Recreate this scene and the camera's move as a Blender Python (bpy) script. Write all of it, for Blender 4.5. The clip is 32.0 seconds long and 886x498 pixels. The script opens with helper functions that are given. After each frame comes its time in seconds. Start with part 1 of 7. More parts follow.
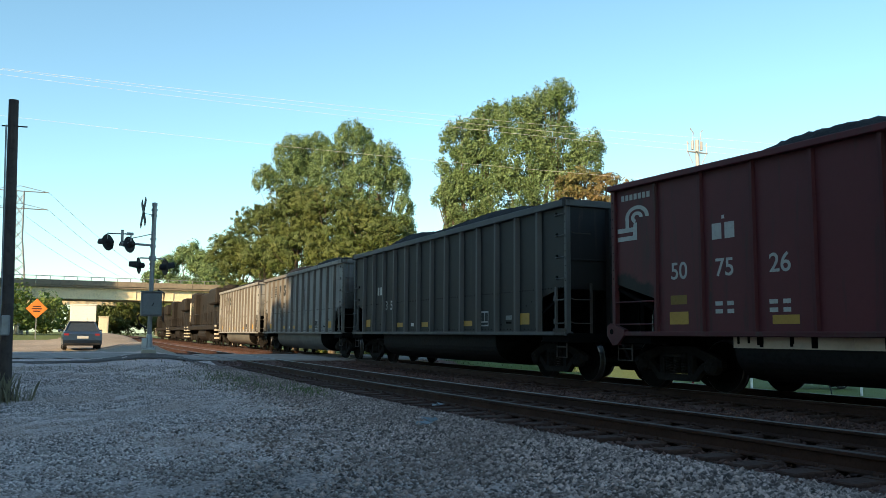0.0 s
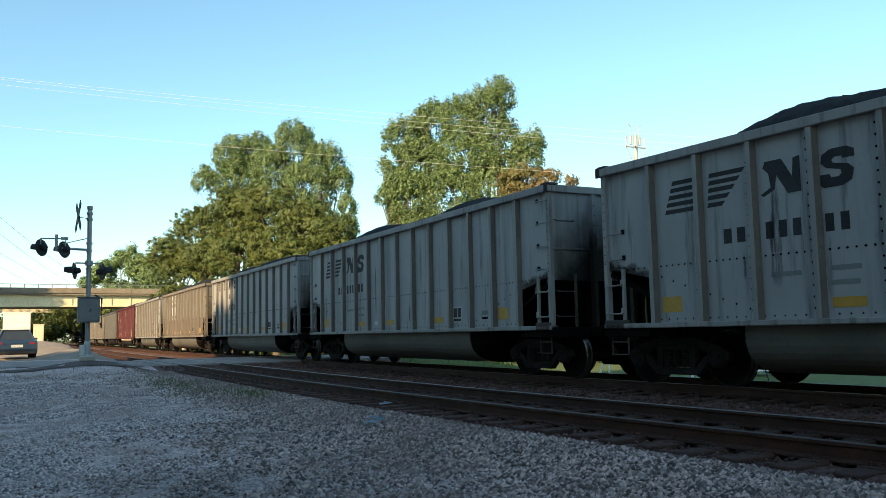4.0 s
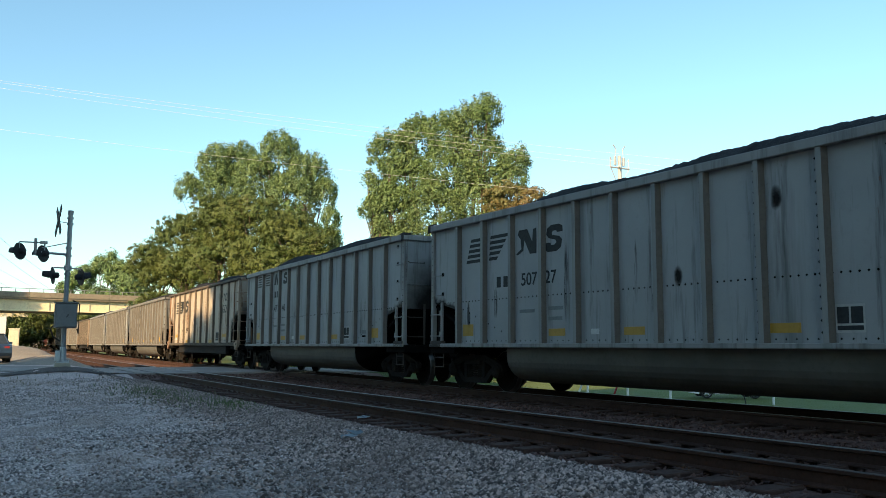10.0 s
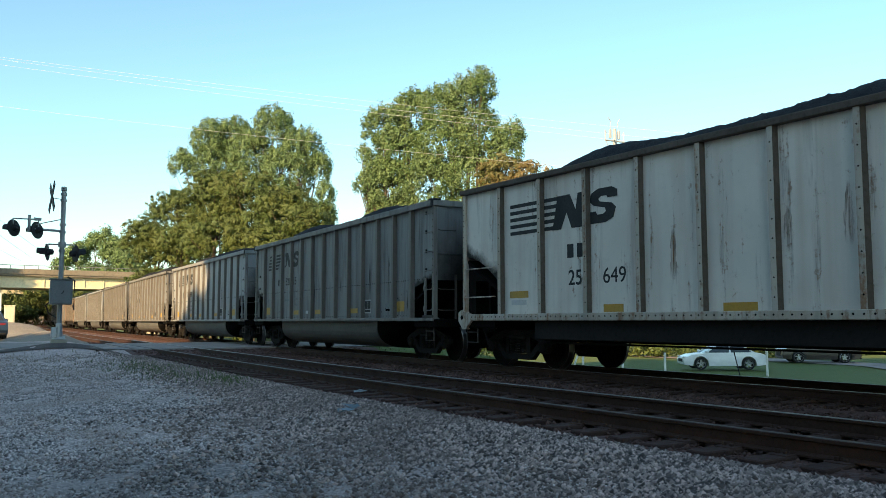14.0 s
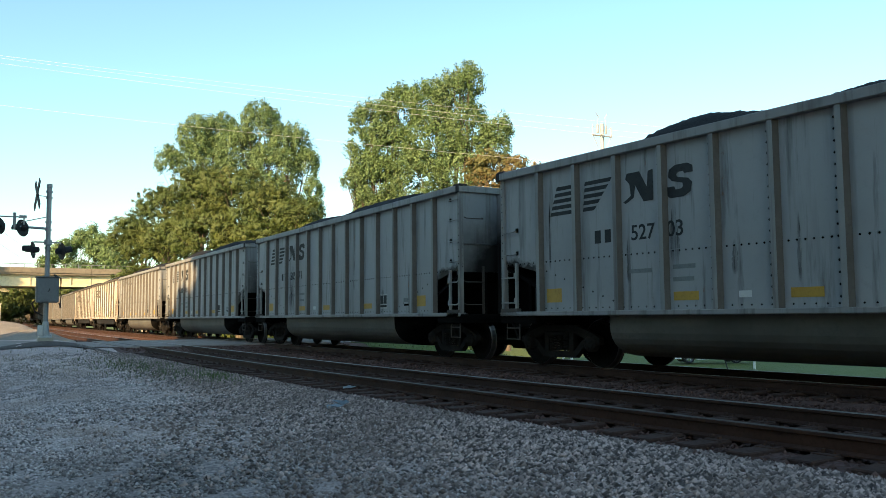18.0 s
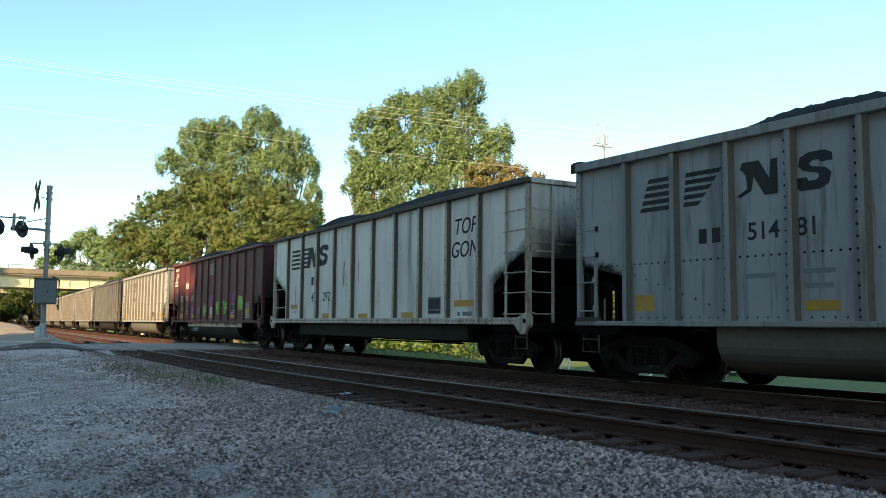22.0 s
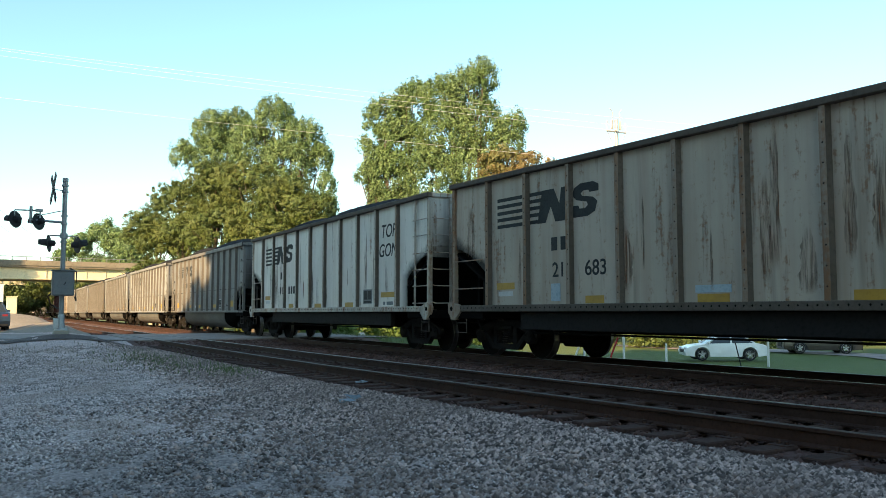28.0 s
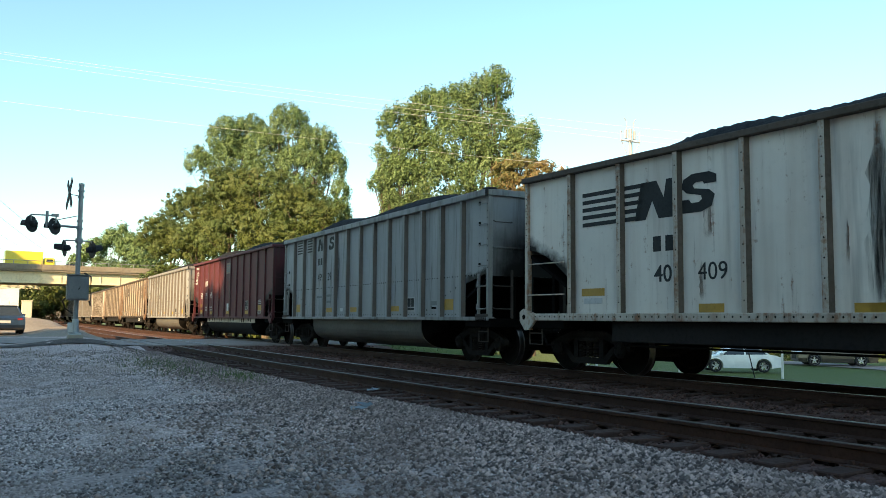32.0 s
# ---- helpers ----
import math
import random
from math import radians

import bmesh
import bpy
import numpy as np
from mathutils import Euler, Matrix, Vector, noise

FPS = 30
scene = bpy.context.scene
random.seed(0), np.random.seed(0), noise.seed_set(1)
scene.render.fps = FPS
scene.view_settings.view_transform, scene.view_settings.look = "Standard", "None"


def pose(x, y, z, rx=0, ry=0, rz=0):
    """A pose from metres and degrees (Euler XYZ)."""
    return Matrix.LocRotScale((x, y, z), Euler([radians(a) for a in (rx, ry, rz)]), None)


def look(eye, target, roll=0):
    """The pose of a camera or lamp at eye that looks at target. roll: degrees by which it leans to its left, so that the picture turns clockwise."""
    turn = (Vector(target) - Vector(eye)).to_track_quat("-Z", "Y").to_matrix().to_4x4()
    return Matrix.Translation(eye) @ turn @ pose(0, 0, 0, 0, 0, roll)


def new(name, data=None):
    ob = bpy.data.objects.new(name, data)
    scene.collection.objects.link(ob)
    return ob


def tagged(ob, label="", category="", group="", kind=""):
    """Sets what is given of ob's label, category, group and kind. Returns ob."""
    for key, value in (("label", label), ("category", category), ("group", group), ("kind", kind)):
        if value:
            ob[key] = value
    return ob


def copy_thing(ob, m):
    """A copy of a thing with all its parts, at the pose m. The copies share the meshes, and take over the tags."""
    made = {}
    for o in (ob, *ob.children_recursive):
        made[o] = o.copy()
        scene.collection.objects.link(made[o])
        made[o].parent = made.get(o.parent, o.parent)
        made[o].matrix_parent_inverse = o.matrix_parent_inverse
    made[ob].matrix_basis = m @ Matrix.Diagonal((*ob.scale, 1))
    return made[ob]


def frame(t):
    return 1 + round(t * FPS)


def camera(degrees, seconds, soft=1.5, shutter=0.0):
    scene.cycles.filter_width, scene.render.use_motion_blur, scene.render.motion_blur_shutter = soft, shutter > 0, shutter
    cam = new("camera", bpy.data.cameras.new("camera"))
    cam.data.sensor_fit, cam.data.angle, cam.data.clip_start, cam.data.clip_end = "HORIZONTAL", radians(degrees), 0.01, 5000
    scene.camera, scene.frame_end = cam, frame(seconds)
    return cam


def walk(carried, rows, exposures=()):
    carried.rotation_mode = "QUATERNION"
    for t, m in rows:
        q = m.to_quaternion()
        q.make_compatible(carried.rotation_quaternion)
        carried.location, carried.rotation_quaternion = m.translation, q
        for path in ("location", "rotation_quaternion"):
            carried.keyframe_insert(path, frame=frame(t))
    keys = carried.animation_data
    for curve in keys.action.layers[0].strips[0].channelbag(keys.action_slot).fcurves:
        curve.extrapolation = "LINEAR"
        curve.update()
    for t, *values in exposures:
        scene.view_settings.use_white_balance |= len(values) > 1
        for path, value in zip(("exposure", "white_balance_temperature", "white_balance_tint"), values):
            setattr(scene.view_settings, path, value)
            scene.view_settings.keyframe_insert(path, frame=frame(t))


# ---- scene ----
# camera: held by hand beside the line, only turning; the tracks run along +y
EYE = (0.0, 0.0, 0.98)
TURNS = [  # seconds, yaw, pitch, roll
    (0.0, -23.52, 5.81, -0.42),
    (0.5, -24.38, 6.23, 0.17),
    (1.0, -24.94, 6.09, -0.20),
    (1.5, -25.33, 5.89, -0.29),
    (2.0, -25.82, 5.75, 0.03),
    (2.5, -26.10, 5.77, 0.32),
    (3.0, -26.65, 5.79, 0.67),
    (3.5, -27.18, 5.76, 1.22),
    (5.5, -27.21, 5.13, 0.70),
    (6.0, -27.46, 5.23, 0.62),
    (6.5, -27.65, 5.41, 0.29),
    (7.0, -27.62, 6.05, 0.94),
    (7.5, -27.62, 6.25, 0.01),
    (8.0, -28.01, 6.49, 0.42),
    (8.5, -28.40, 6.73, 0.31),
    (9.0, -28.83, 6.49, 0.42),
    (9.5, -28.41, 6.09, 0.03),
    (10.0, -28.52, 6.65, -0.33),
    (10.5, -28.40, 7.00, -0.70),
    (11.0, -28.50, 6.92, -0.02),
    (11.5, -28.67, 6.54, 0.75),
    (12.0, -28.44, 6.15, 0.16),
    (12.5, -28.28, 5.78, 0.20),
    (13.0, -28.40, 5.50, 0.17),
    (13.5, -28.56, 5.22, 0.14),
    (14.0, -28.81, 4.90, 0.04),
    (14.5, -29.03, 4.66, -0.14),
    (15.0, -29.62, 4.33, 0.50),
    (15.5, -29.71, 4.34, 1.10),
    (17.5, -29.66, 4.66, 0.56),
    (18.0, -29.57, 4.59, 0.43),
    (18.5, -29.79, 4.63, 0.79),
    (19.0, -30.18, 5.00, 0.82),
    (19.5, -30.25, 5.22, 0.39),
    (20.0, -30.31, 5.49, 0.35),
    (20.5, -29.93, 5.59, 0.34),
    (21.0, -29.93, 5.49, -0.21),
    (21.5, -29.85, 5.38, -0.20),
    (22.0, -29.71, 5.12, -0.48),
    (22.5, -29.77, 5.04, -0.43),
    (23.0, -30.01, 5.03, -0.28),
    (23.5, -30.15, 4.80, 0.23),
    (24.0, -30.05, 4.56, 0.30),
    (24.5, -29.88, 4.53, 0.33),
    (25.0, -29.74, 4.58, 0.32),
    (25.5, -29.27, 4.60, -0.35),
    (27.5, -28.66, 4.48, 0.34),
    (28.0, -28.71, 4.29, 0.07),
    (28.5, -28.83, 4.28, 0.07),
    (29.0, -28.63, 4.16, -0.28),
    (29.5, -28.39, 4.06, -0.25),
    (30.0, -28.05, 3.97, -0.22),
    (30.5, -27.74, 4.11, -0.28),
    (31.0, -27.73, 4.34, -0.11),
    (31.5, -27.88, 4.68, -0.34),
    (32.0, -27.89, 4.84, -0.51),
]
cam = camera(55.5, 32.0, soft=0.7, shutter=0.0)
walk(cam, [(t, pose(*EYE, 90 + p, r, y)) for t, y, p, r in TURNS],
     exposures=[(0.0, 1.04, 6150, 10), (5.0, 1.14, 6250, 10), (9.0, 1.08, 6250, 10), (13.0, 1.18, 6350, 10),
                (19.0, 1.36, 6540, 10), (25.0, 1.45, 6540, 10), (28.0, 1.47, 6560, 10), (32.0, 1.40, 6530, 10)])

# world, sun
SUN_DIR = Vector((-0.80, -0.52, 0.40)).normalized()
world = bpy.data.worlds.new("sky")
scene.world = world
world.use_nodes = True
wn, wl = world.node_tree.nodes, world.node_tree.links
sky = wn.new("ShaderNodeTexSky")
sky.sky_type, sky.sun_disc = "NISHITA", False
sky.sun_elevation = math.asin(SUN_DIR.z)
sky.sun_rotation = math.atan2(SUN_DIR.x, SUN_DIR.y)
sky.air_density, sky.dust_density, sky.ozone_density = 1.0, 0.6, 1.0
tint = wn.new("ShaderNodeMix")
tint.data_type, tint.blend_type = "RGBA", "MULTIPLY"
tint.inputs["Factor"].default_value = 1.0
tint.inputs["B"].default_value = (0.86, 1.04, 0.95, 1)
wl.new(sky.outputs[0], tint.inputs["A"])
wl.new(tint.outputs["Result"], wn["Background"].inputs[0])
wn["Background"].inputs[1].default_value = 0.115
sun = new("sun", bpy.data.lights.new("sun", "SUN"))
sun.data.energy, sun.data.angle, sun.data.color = 5.0, radians(0.6), (1.0, 0.69, 0.34)
sun.matrix_basis = look(SUN_DIR * 100, (0, 0, 0))


# ---- materials ----
def shader(name):
    m = bpy.data.materials.new(name)
    m.use_nodes = True
    return m, m.node_tree.nodes, m.node_tree.links, m.node_tree.nodes["Principled BSDF"]


def rgb(c):
    return (*c, 1.0)


def coords(n, l, scale=(1, 1, 1), jitter=7.0, space="Object"):
    """Object or world coordinates, shifted by a random amount for each object."""
    tc = n.new("ShaderNodeTexCoord")
    mp = n.new("ShaderNodeMapping")
    mp.inputs["Scale"].default_value = scale
    if space == "World":
        g = n.new("ShaderNodeNewGeometry")
        l.new(g.outputs["Position"], mp.inputs["Vector"])
        return mp.outputs[0]
    oi = n.new("ShaderNodeObjectInfo")
    mul = n.new("ShaderNodeMath")
    mul.operation = "MULTIPLY"
    mul.inputs[1].default_value = jitter
    l.new(oi.outputs["Random"], mul.inputs[0])
    add = n.new("ShaderNodeVectorMath")
    l.new(tc.outputs["Object"], add.inputs[0])
    l.new(mul.outputs[0], add.inputs[1])
    l.new(add.outputs[0], mp.inputs["Vector"])
    return mp.outputs[0]


def noise_node(n, l, vec, scale, detail=4.0, rough=0.6):
    t = n.new("ShaderNodeTexNoise")
    t.inputs["Scale"].default_value, t.inputs["Detail"].default_value = scale, detail
    t.inputs["Roughness"].default_value = rough
    l.new(vec, t.inputs["Vector"])
    return t.outputs["Fac"]


def ramp(n, l, fac, lo, hi):
    r = n.new("ShaderNodeMapRange")
    r.inputs["From Min"].default_value, r.inputs["From Max"].default_value = lo, hi
    r.clamp = True
    l.new(fac, r.inputs["Value"])
    return r.outputs[0]


def mix(n, l, fac, a, b):
    m = n.new("ShaderNodeMix")
    m.data_type = "RGBA"
    for sock, v in ((m.inputs["Factor"], fac), (m.inputs["A"], a), (m.inputs["B"], b)):
        if isinstance(v, tuple):
            sock.default_value = rgb(v)
        elif isinstance(v, (int, float)):
            sock.default_value = v
        else:
            l.new(v, sock)
    return m.outputs["Result"]


def bump(n, l, p, fac, strength, dist):
    b = n.new("ShaderNodeBump")
    b.inputs["Strength"].default_value, b.inputs["Distance"].default_value = strength, dist
    l.new(fac, b.inputs["Height"])
    l.new(b.outputs[0], p.inputs["Normal"])


def plain(name, c1, c2, rough=0.6, metal=0.0, big=1.2, small=14.0, relief=0.004, space="Object", spec=0.22):
    """A surface that varies between two colours at two scales, with fine relief."""
    m, n, l, p = shader(name)
    v = coords(n, l, space=space)
    a = noise_node(n, l, v, big, 5)
    b = noise_node(n, l, v, small, 6)
    col = mix(n, l, ramp(n, l, a, 0.3, 0.7), c1, c2)
    dark = tuple(x * 0.62 for x in c1)
    col = mix(n, l, ramp(n, l, b, 0.5, 0.85), col, dark)
    l.new(col, p.inputs["Base Color"])
    rr = n.new("ShaderNodeMapRange")
    rr.inputs["To Min"].default_value, rr.inputs["To Max"].default_value = max(0.02, rough - 0.12), min(1, rough + 0.15)
    l.new(b, rr.inputs["Value"])
    l.new(rr.outputs[0], p.inputs["Roughness"])
    p.inputs["Metallic"].default_value = metal
    if rough > 0.55:
        p.inputs["Specular IOR Level"].default_value = spec
    if relief:
        bump(n, l, p, b, 0.6, relief)
    return m


def car_paint(name, c, dirt, rust, rust_amount, dirt_amount, rough=0.55, soot=None, blot=None, cut=None):
    """Weathered wagon paint: broad fading, grime that runs down, rust patches, dust."""
    m, n, l, p = shader(name)
    v = coords(n, l, jitter=40.0)
    vs = coords(n, l, (1.6, 1.6, 0.13), jitter=40.0)
    fade = noise_node(n, l, v, 0.55, 4)
    grain = noise_node(n, l, v, 9.0, 8, 0.7)
    run = noise_node(n, l, vs, 3.2, 6, 0.65)
    run2 = noise_node(n, l, vs, 1.1, 5, 0.6)
    col = mix(n, l, ramp(n, l, fade, 0.25, 0.75), c, tuple(x * 0.78 for x in c))
    col = mix(n, l, ramp(n, l, run, 0.62 - dirt_amount * 0.2, 0.80), col, dirt)
    f2 = ramp(n, l, run2, 0.60 - dirt_amount * 0.12, 0.78)
    h = n.new("ShaderNodeMath")
    h.operation = "MULTIPLY"
    h.inputs[1].default_value = 0.7
    l.new(f2, h.inputs[0])
    col = mix(n, l, h.outputs[0], col, dirt)
    mul = n.new("ShaderNodeMath")
    mul.operation = "MULTIPLY"
    l.new(run, mul.inputs[0])
    l.new(grain, mul.inputs[1])
    col = mix(n, l, ramp(n, l, mul.outputs[0], 0.40 - rust_amount * 0.16, 0.46 - rust_amount * 0.10), col, rust)
    if rust_amount > 0.4:  # long soft runs of rust down the side
        run3 = noise_node(n, l, coords(n, l, (1.3, 1.3, 0.07), jitter=23.0), 2.6, 5, 0.55)
        k3 = n.new("ShaderNodeMath")
        k3.operation = "MULTIPLY"
        k3.inputs[1].default_value = min(0.75, 0.55 * rust_amount)
        l.new(ramp(n, l, run3, 0.46, 0.74), k3.inputs[0])
        col = mix(n, l, k3.outputs[0], col, rust)
    col = mix(n, l, ramp(n, l, grain, 0.55, 0.95), col, tuple(x * 0.7 for x in c))
    if soot:  # a stained zone below a ragged line: colour, height, softness
        sep = n.new("ShaderNodeSeparateXYZ")
        l.new(n.new("ShaderNodeTexCoord").outputs["Object"], sep.inputs[0])
        ad = n.new("ShaderNodeMath")
        ad.operation = "ADD"
        l.new(sep.outputs["Z"], ad.inputs[0])
        l.new(run2, ad.inputs[1])
        col = mix(n, l, ramp(n, l, ad.outputs[0], soot[1] + 0.5 + soot[2], soot[1] + 0.5 - soot[2]), col, soot[0])
    if cut:  # dark fringe along the sloping cut at both ends of the side: line z = a |y| + b, from |y| = start
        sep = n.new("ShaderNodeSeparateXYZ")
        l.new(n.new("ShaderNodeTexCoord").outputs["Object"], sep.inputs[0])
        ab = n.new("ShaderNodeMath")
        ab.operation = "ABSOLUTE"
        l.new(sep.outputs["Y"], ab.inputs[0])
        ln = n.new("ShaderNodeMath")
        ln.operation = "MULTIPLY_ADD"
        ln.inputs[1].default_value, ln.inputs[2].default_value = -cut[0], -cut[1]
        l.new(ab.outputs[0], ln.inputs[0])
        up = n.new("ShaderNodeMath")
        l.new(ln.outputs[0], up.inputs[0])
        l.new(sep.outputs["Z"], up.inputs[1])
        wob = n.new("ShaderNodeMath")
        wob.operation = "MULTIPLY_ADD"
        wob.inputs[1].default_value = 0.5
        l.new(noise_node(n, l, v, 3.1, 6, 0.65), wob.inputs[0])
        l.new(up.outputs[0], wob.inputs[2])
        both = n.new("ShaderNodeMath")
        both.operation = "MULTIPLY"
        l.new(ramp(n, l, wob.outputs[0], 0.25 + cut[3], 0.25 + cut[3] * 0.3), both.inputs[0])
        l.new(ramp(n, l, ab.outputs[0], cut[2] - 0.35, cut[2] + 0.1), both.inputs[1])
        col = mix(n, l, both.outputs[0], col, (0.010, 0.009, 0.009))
    if blot:  # soot and shade painted round the middle of the end, thinning to the corners and the top
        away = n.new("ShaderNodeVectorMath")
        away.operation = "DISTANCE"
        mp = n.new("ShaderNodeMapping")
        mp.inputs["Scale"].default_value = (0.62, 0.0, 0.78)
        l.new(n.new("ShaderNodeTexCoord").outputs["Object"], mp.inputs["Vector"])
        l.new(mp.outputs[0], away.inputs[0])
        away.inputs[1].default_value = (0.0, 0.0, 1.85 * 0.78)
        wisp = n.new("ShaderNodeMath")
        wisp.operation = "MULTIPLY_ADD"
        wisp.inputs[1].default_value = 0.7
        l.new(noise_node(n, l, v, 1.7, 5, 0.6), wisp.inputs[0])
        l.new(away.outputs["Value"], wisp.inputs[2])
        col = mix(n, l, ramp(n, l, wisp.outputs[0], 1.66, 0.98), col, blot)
    l.new(col, p.inputs["Base Color"])
    p.inputs["Roughness"].default_value = rough
    p.inputs["Specular IOR Level"].default_value = 0.25
    bump(n, l, p, grain, 0.35, 0.004)
    return m


GRIME = (0.030, 0.028, 0.027)
RUST = (0.16, 0.065, 0.028)
COATS = {  # base, rust amount, dirt amount, rib colour, rib rust, rib dirt
    "gray": ((0.315, 0.325, 0.335), 0.12, 0.35, (0.255, 0.255, 0.255), 0.15, 0.5),
    "steel": ((0.215, 0.217, 0.22), 0.15, 0.60, (0.185, 0.175, 0.165), 0.3, 0.6),
    "white": ((0.74, 0.705, 0.65), 0.42, 0.12, (0.50, 0.455, 0.40), 0.9, 0.4),
    "cream": ((0.46, 0.40, 0.335), 0.62, 0.22, (0.28, 0.225, 0.18), 1.2, 0.6),
    "maroon": ((0.100, 0.024, 0.030), 0.12, 0.30, (0.080, 0.020, 0.025), 0.1, 0.35),
    "black": ((0.017, 0.017, 0.020), 0.1, 0.2, (0.085, 0.085, 0.088), 0.2, 0.2),
    "brown": ((0.185, 0.172, 0.15), 0.15, 0.35, (0.18, 0.155, 0.13), 0.2, 0.4),
}
RUSTS = {"white": (0.22, 0.105, 0.05), "cream": (0.20, 0.095, 0.045), "maroon": (0.11, 0.03, 0.02), "black": (0.05, 0.04, 0.03)}
PAINT, RIBPAINT, ENDPAINT = {}, {}, {}
for coat, (base, ra, da, rb, rra, rda) in COATS.items():
    ru = RUSTS.get(coat, RUST)
    low = ((0.122, 0.093, 0.074), 2.06, 0.10) if coat == "brown" else None
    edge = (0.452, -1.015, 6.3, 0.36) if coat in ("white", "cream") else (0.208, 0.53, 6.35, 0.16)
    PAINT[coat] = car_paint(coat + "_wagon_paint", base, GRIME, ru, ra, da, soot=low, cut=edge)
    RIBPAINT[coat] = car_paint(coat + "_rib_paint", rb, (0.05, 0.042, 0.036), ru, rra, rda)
    ENDPAINT[coat] = car_paint(coat + "_soot_shade_end_paint", tuple(0.85 * q for q in base), (0.06, 0.045, 0.035), ru, ra + 0.2, da + 0.2, blot=(0.010, 0.0085, 0.008))


def edge_fade(n, l, power=2.0):
    """One in the middle of a thin decal, falling to nothing at its rim."""
    sep = n.new("ShaderNodeSeparateXYZ")
    l.new(n.new("ShaderNodeTexCoord").outputs["Generated"], sep.inputs[0])
    total = None
    for ax in ("X", "Y"):
        a = n.new("ShaderNodeMath")
        a.operation = "MULTIPLY_ADD"
        a.inputs[1].default_value, a.inputs[2].default_value = 2.0, -1.0
        l.new(sep.outputs[ax], a.inputs[0])
        b = n.new("ShaderNodeMath")
        b.operation = "POWER"
        b.inputs[1].default_value = power
        ab = n.new("ShaderNodeMath")
        ab.operation = "ABSOLUTE"
        l.new(a.outputs[0], ab.inputs[0])
        l.new(ab.outputs[0], b.inputs[0])
        if total is None:
            total = b.outputs[0]
        else:
            c = n.new("ShaderNodeMath")
            c.operation = "ADD"
            l.new(total, c.inputs[0])
            l.new(b.outputs[0], c.inputs[1])
            total = c.outputs[0]
    return total


def blot_material(name, c):
    """A cloud of soot with a soft, uneven rim."""
    m, n, l, p = shader(name)
    f = noise_node(n, l, coords(n, l, jitter=30.0), 2.6, 6, 0.65)
    a = n.new("ShaderNodeMath")
    a.operation = "MULTIPLY_ADD"
    a.inputs[1].default_value = 1.3
    l.new(f, a.inputs[0])
    l.new(edge_fade(n, l), a.inputs[2])
    p.inputs["Base Color"].default_value = rgb(c)
    p.inputs["Roughness"].default_value = 0.85
    p.inputs["Specular IOR Level"].default_value = 0.2
    l.new(ramp(n, l, a.outputs[0], 1.45, 0.70), p.inputs["Alpha"])
    return m


def streak_material(name, c, soft=False):
    """A thin uneven coat: vertical streaks with the paint showing between them."""
    m, n, l, p = shader(name)
    v = coords(n, l, (9.0, 0.5, 9.0), jitter=30.0)
    f = noise_node(n, l, v, 2.2, 6, 0.7)
    p.inputs["Base Color"].default_value = rgb(c)
    p.inputs["Roughness"].default_value = 0.8
    p.inputs["Specular IOR Level"].default_value = 0.2
    al = ramp(n, l, f, 0.40, 0.68)
    if soft:
        k = n.new("ShaderNodeMath")
        k.operation = "MULTIPLY"
        l.new(al, k.inputs[0])
        l.new(ramp(n, l, edge_fade(n, l, 3.0), 1.0, 0.25), k.inputs[1])
        al = k.outputs[0]
    l.new(al, p.inputs["Alpha"])
    return m


M_SOOT = streak_material("soot_run", (0.014, 0.013, 0.013), True)
M_BLOT = blot_material("soot_blot", (0.012, 0.011, 0.011))
M_RUSTRUN = streak_material("rust_run", (0.20, 0.105, 0.06), True)
# rib flanks, browner and darker than the rib faces
M_RIBSIDE = plain("dark_brown_rib_flank", (0.075, 0.062, 0.05), (0.12, 0.10, 0.085), 0.8)
M_RIBEDGE = plain("brown_rib_flank", (0.135, 0.122, 0.112), (0.095, 0.085, 0.077), 0.8)
# near-black: coal soot, tuned darker for the shade under the wagon ends
M_NEARBLACK = plain("near_black_steel", (0.005, 0.0048, 0.0048), (0.008, 0.0075, 0.007), 0.9, spec=0.02)
M_TRUCK = plain("dirty_cast_steel", (0.013, 0.012, 0.0118), (0.024, 0.0215, 0.020), 0.9, spec=0.05)
M_WHEEL = plain("wheel_steel", (0.006, 0.0055, 0.005), (0.011, 0.0095, 0.0085), 0.85, spec=0.04)
M_TREAD = plain("polished_tread", (0.22, 0.21, 0.20), (0.13, 0.125, 0.12), 0.35, 1.0)
M_TUBGRAY = plain("dusty_grey_tub", (0.125, 0.12, 0.11), (0.07, 0.066, 0.06), 0.6, 0.0, 0.5)
M_TUBBLACK = plain("dusty_black_tub", (0.014, 0.014, 0.015), (0.023, 0.021, 0.021), 0.7, 0.0, 0.5, spec=0.1)
M_TUBTAN = plain("tan_splash_plate", (0.60, 0.52, 0.43), (0.42, 0.33, 0.25), 0.7, 0.0, 0.9)
M_FOOT = plain("dark_brown_step_iron", (0.085, 0.076, 0.07), (0.055, 0.048, 0.043), 0.85, spec=0.1)
M_DARKMETAL_CAP = plain("sooty_cap_steel", (0.03, 0.03, 0.032), (0.05, 0.048, 0.046), 0.8, spec=0.1)
M_COAL = plain("coal", (0.010, 0.010, 0.011), (0.022, 0.022, 0.024), 0.85, 0.0, 2.0, 22.0, 0.06)
M_INK = plain("black_lettering", (0.016, 0.018, 0.02), (0.03, 0.033, 0.035), 0.6, 0, 2, 20, 0)
M_WHITEINK = plain("white_lettering", (0.46, 0.46, 0.45), (0.33, 0.33, 0.32), 0.6, 0, 2, 20, 0)
M_YELLOW = plain("yellow_reflector_tape", (0.42, 0.24, 0.02), (0.34, 0.19, 0.02), 0.45, 0, 3, 20, 0)
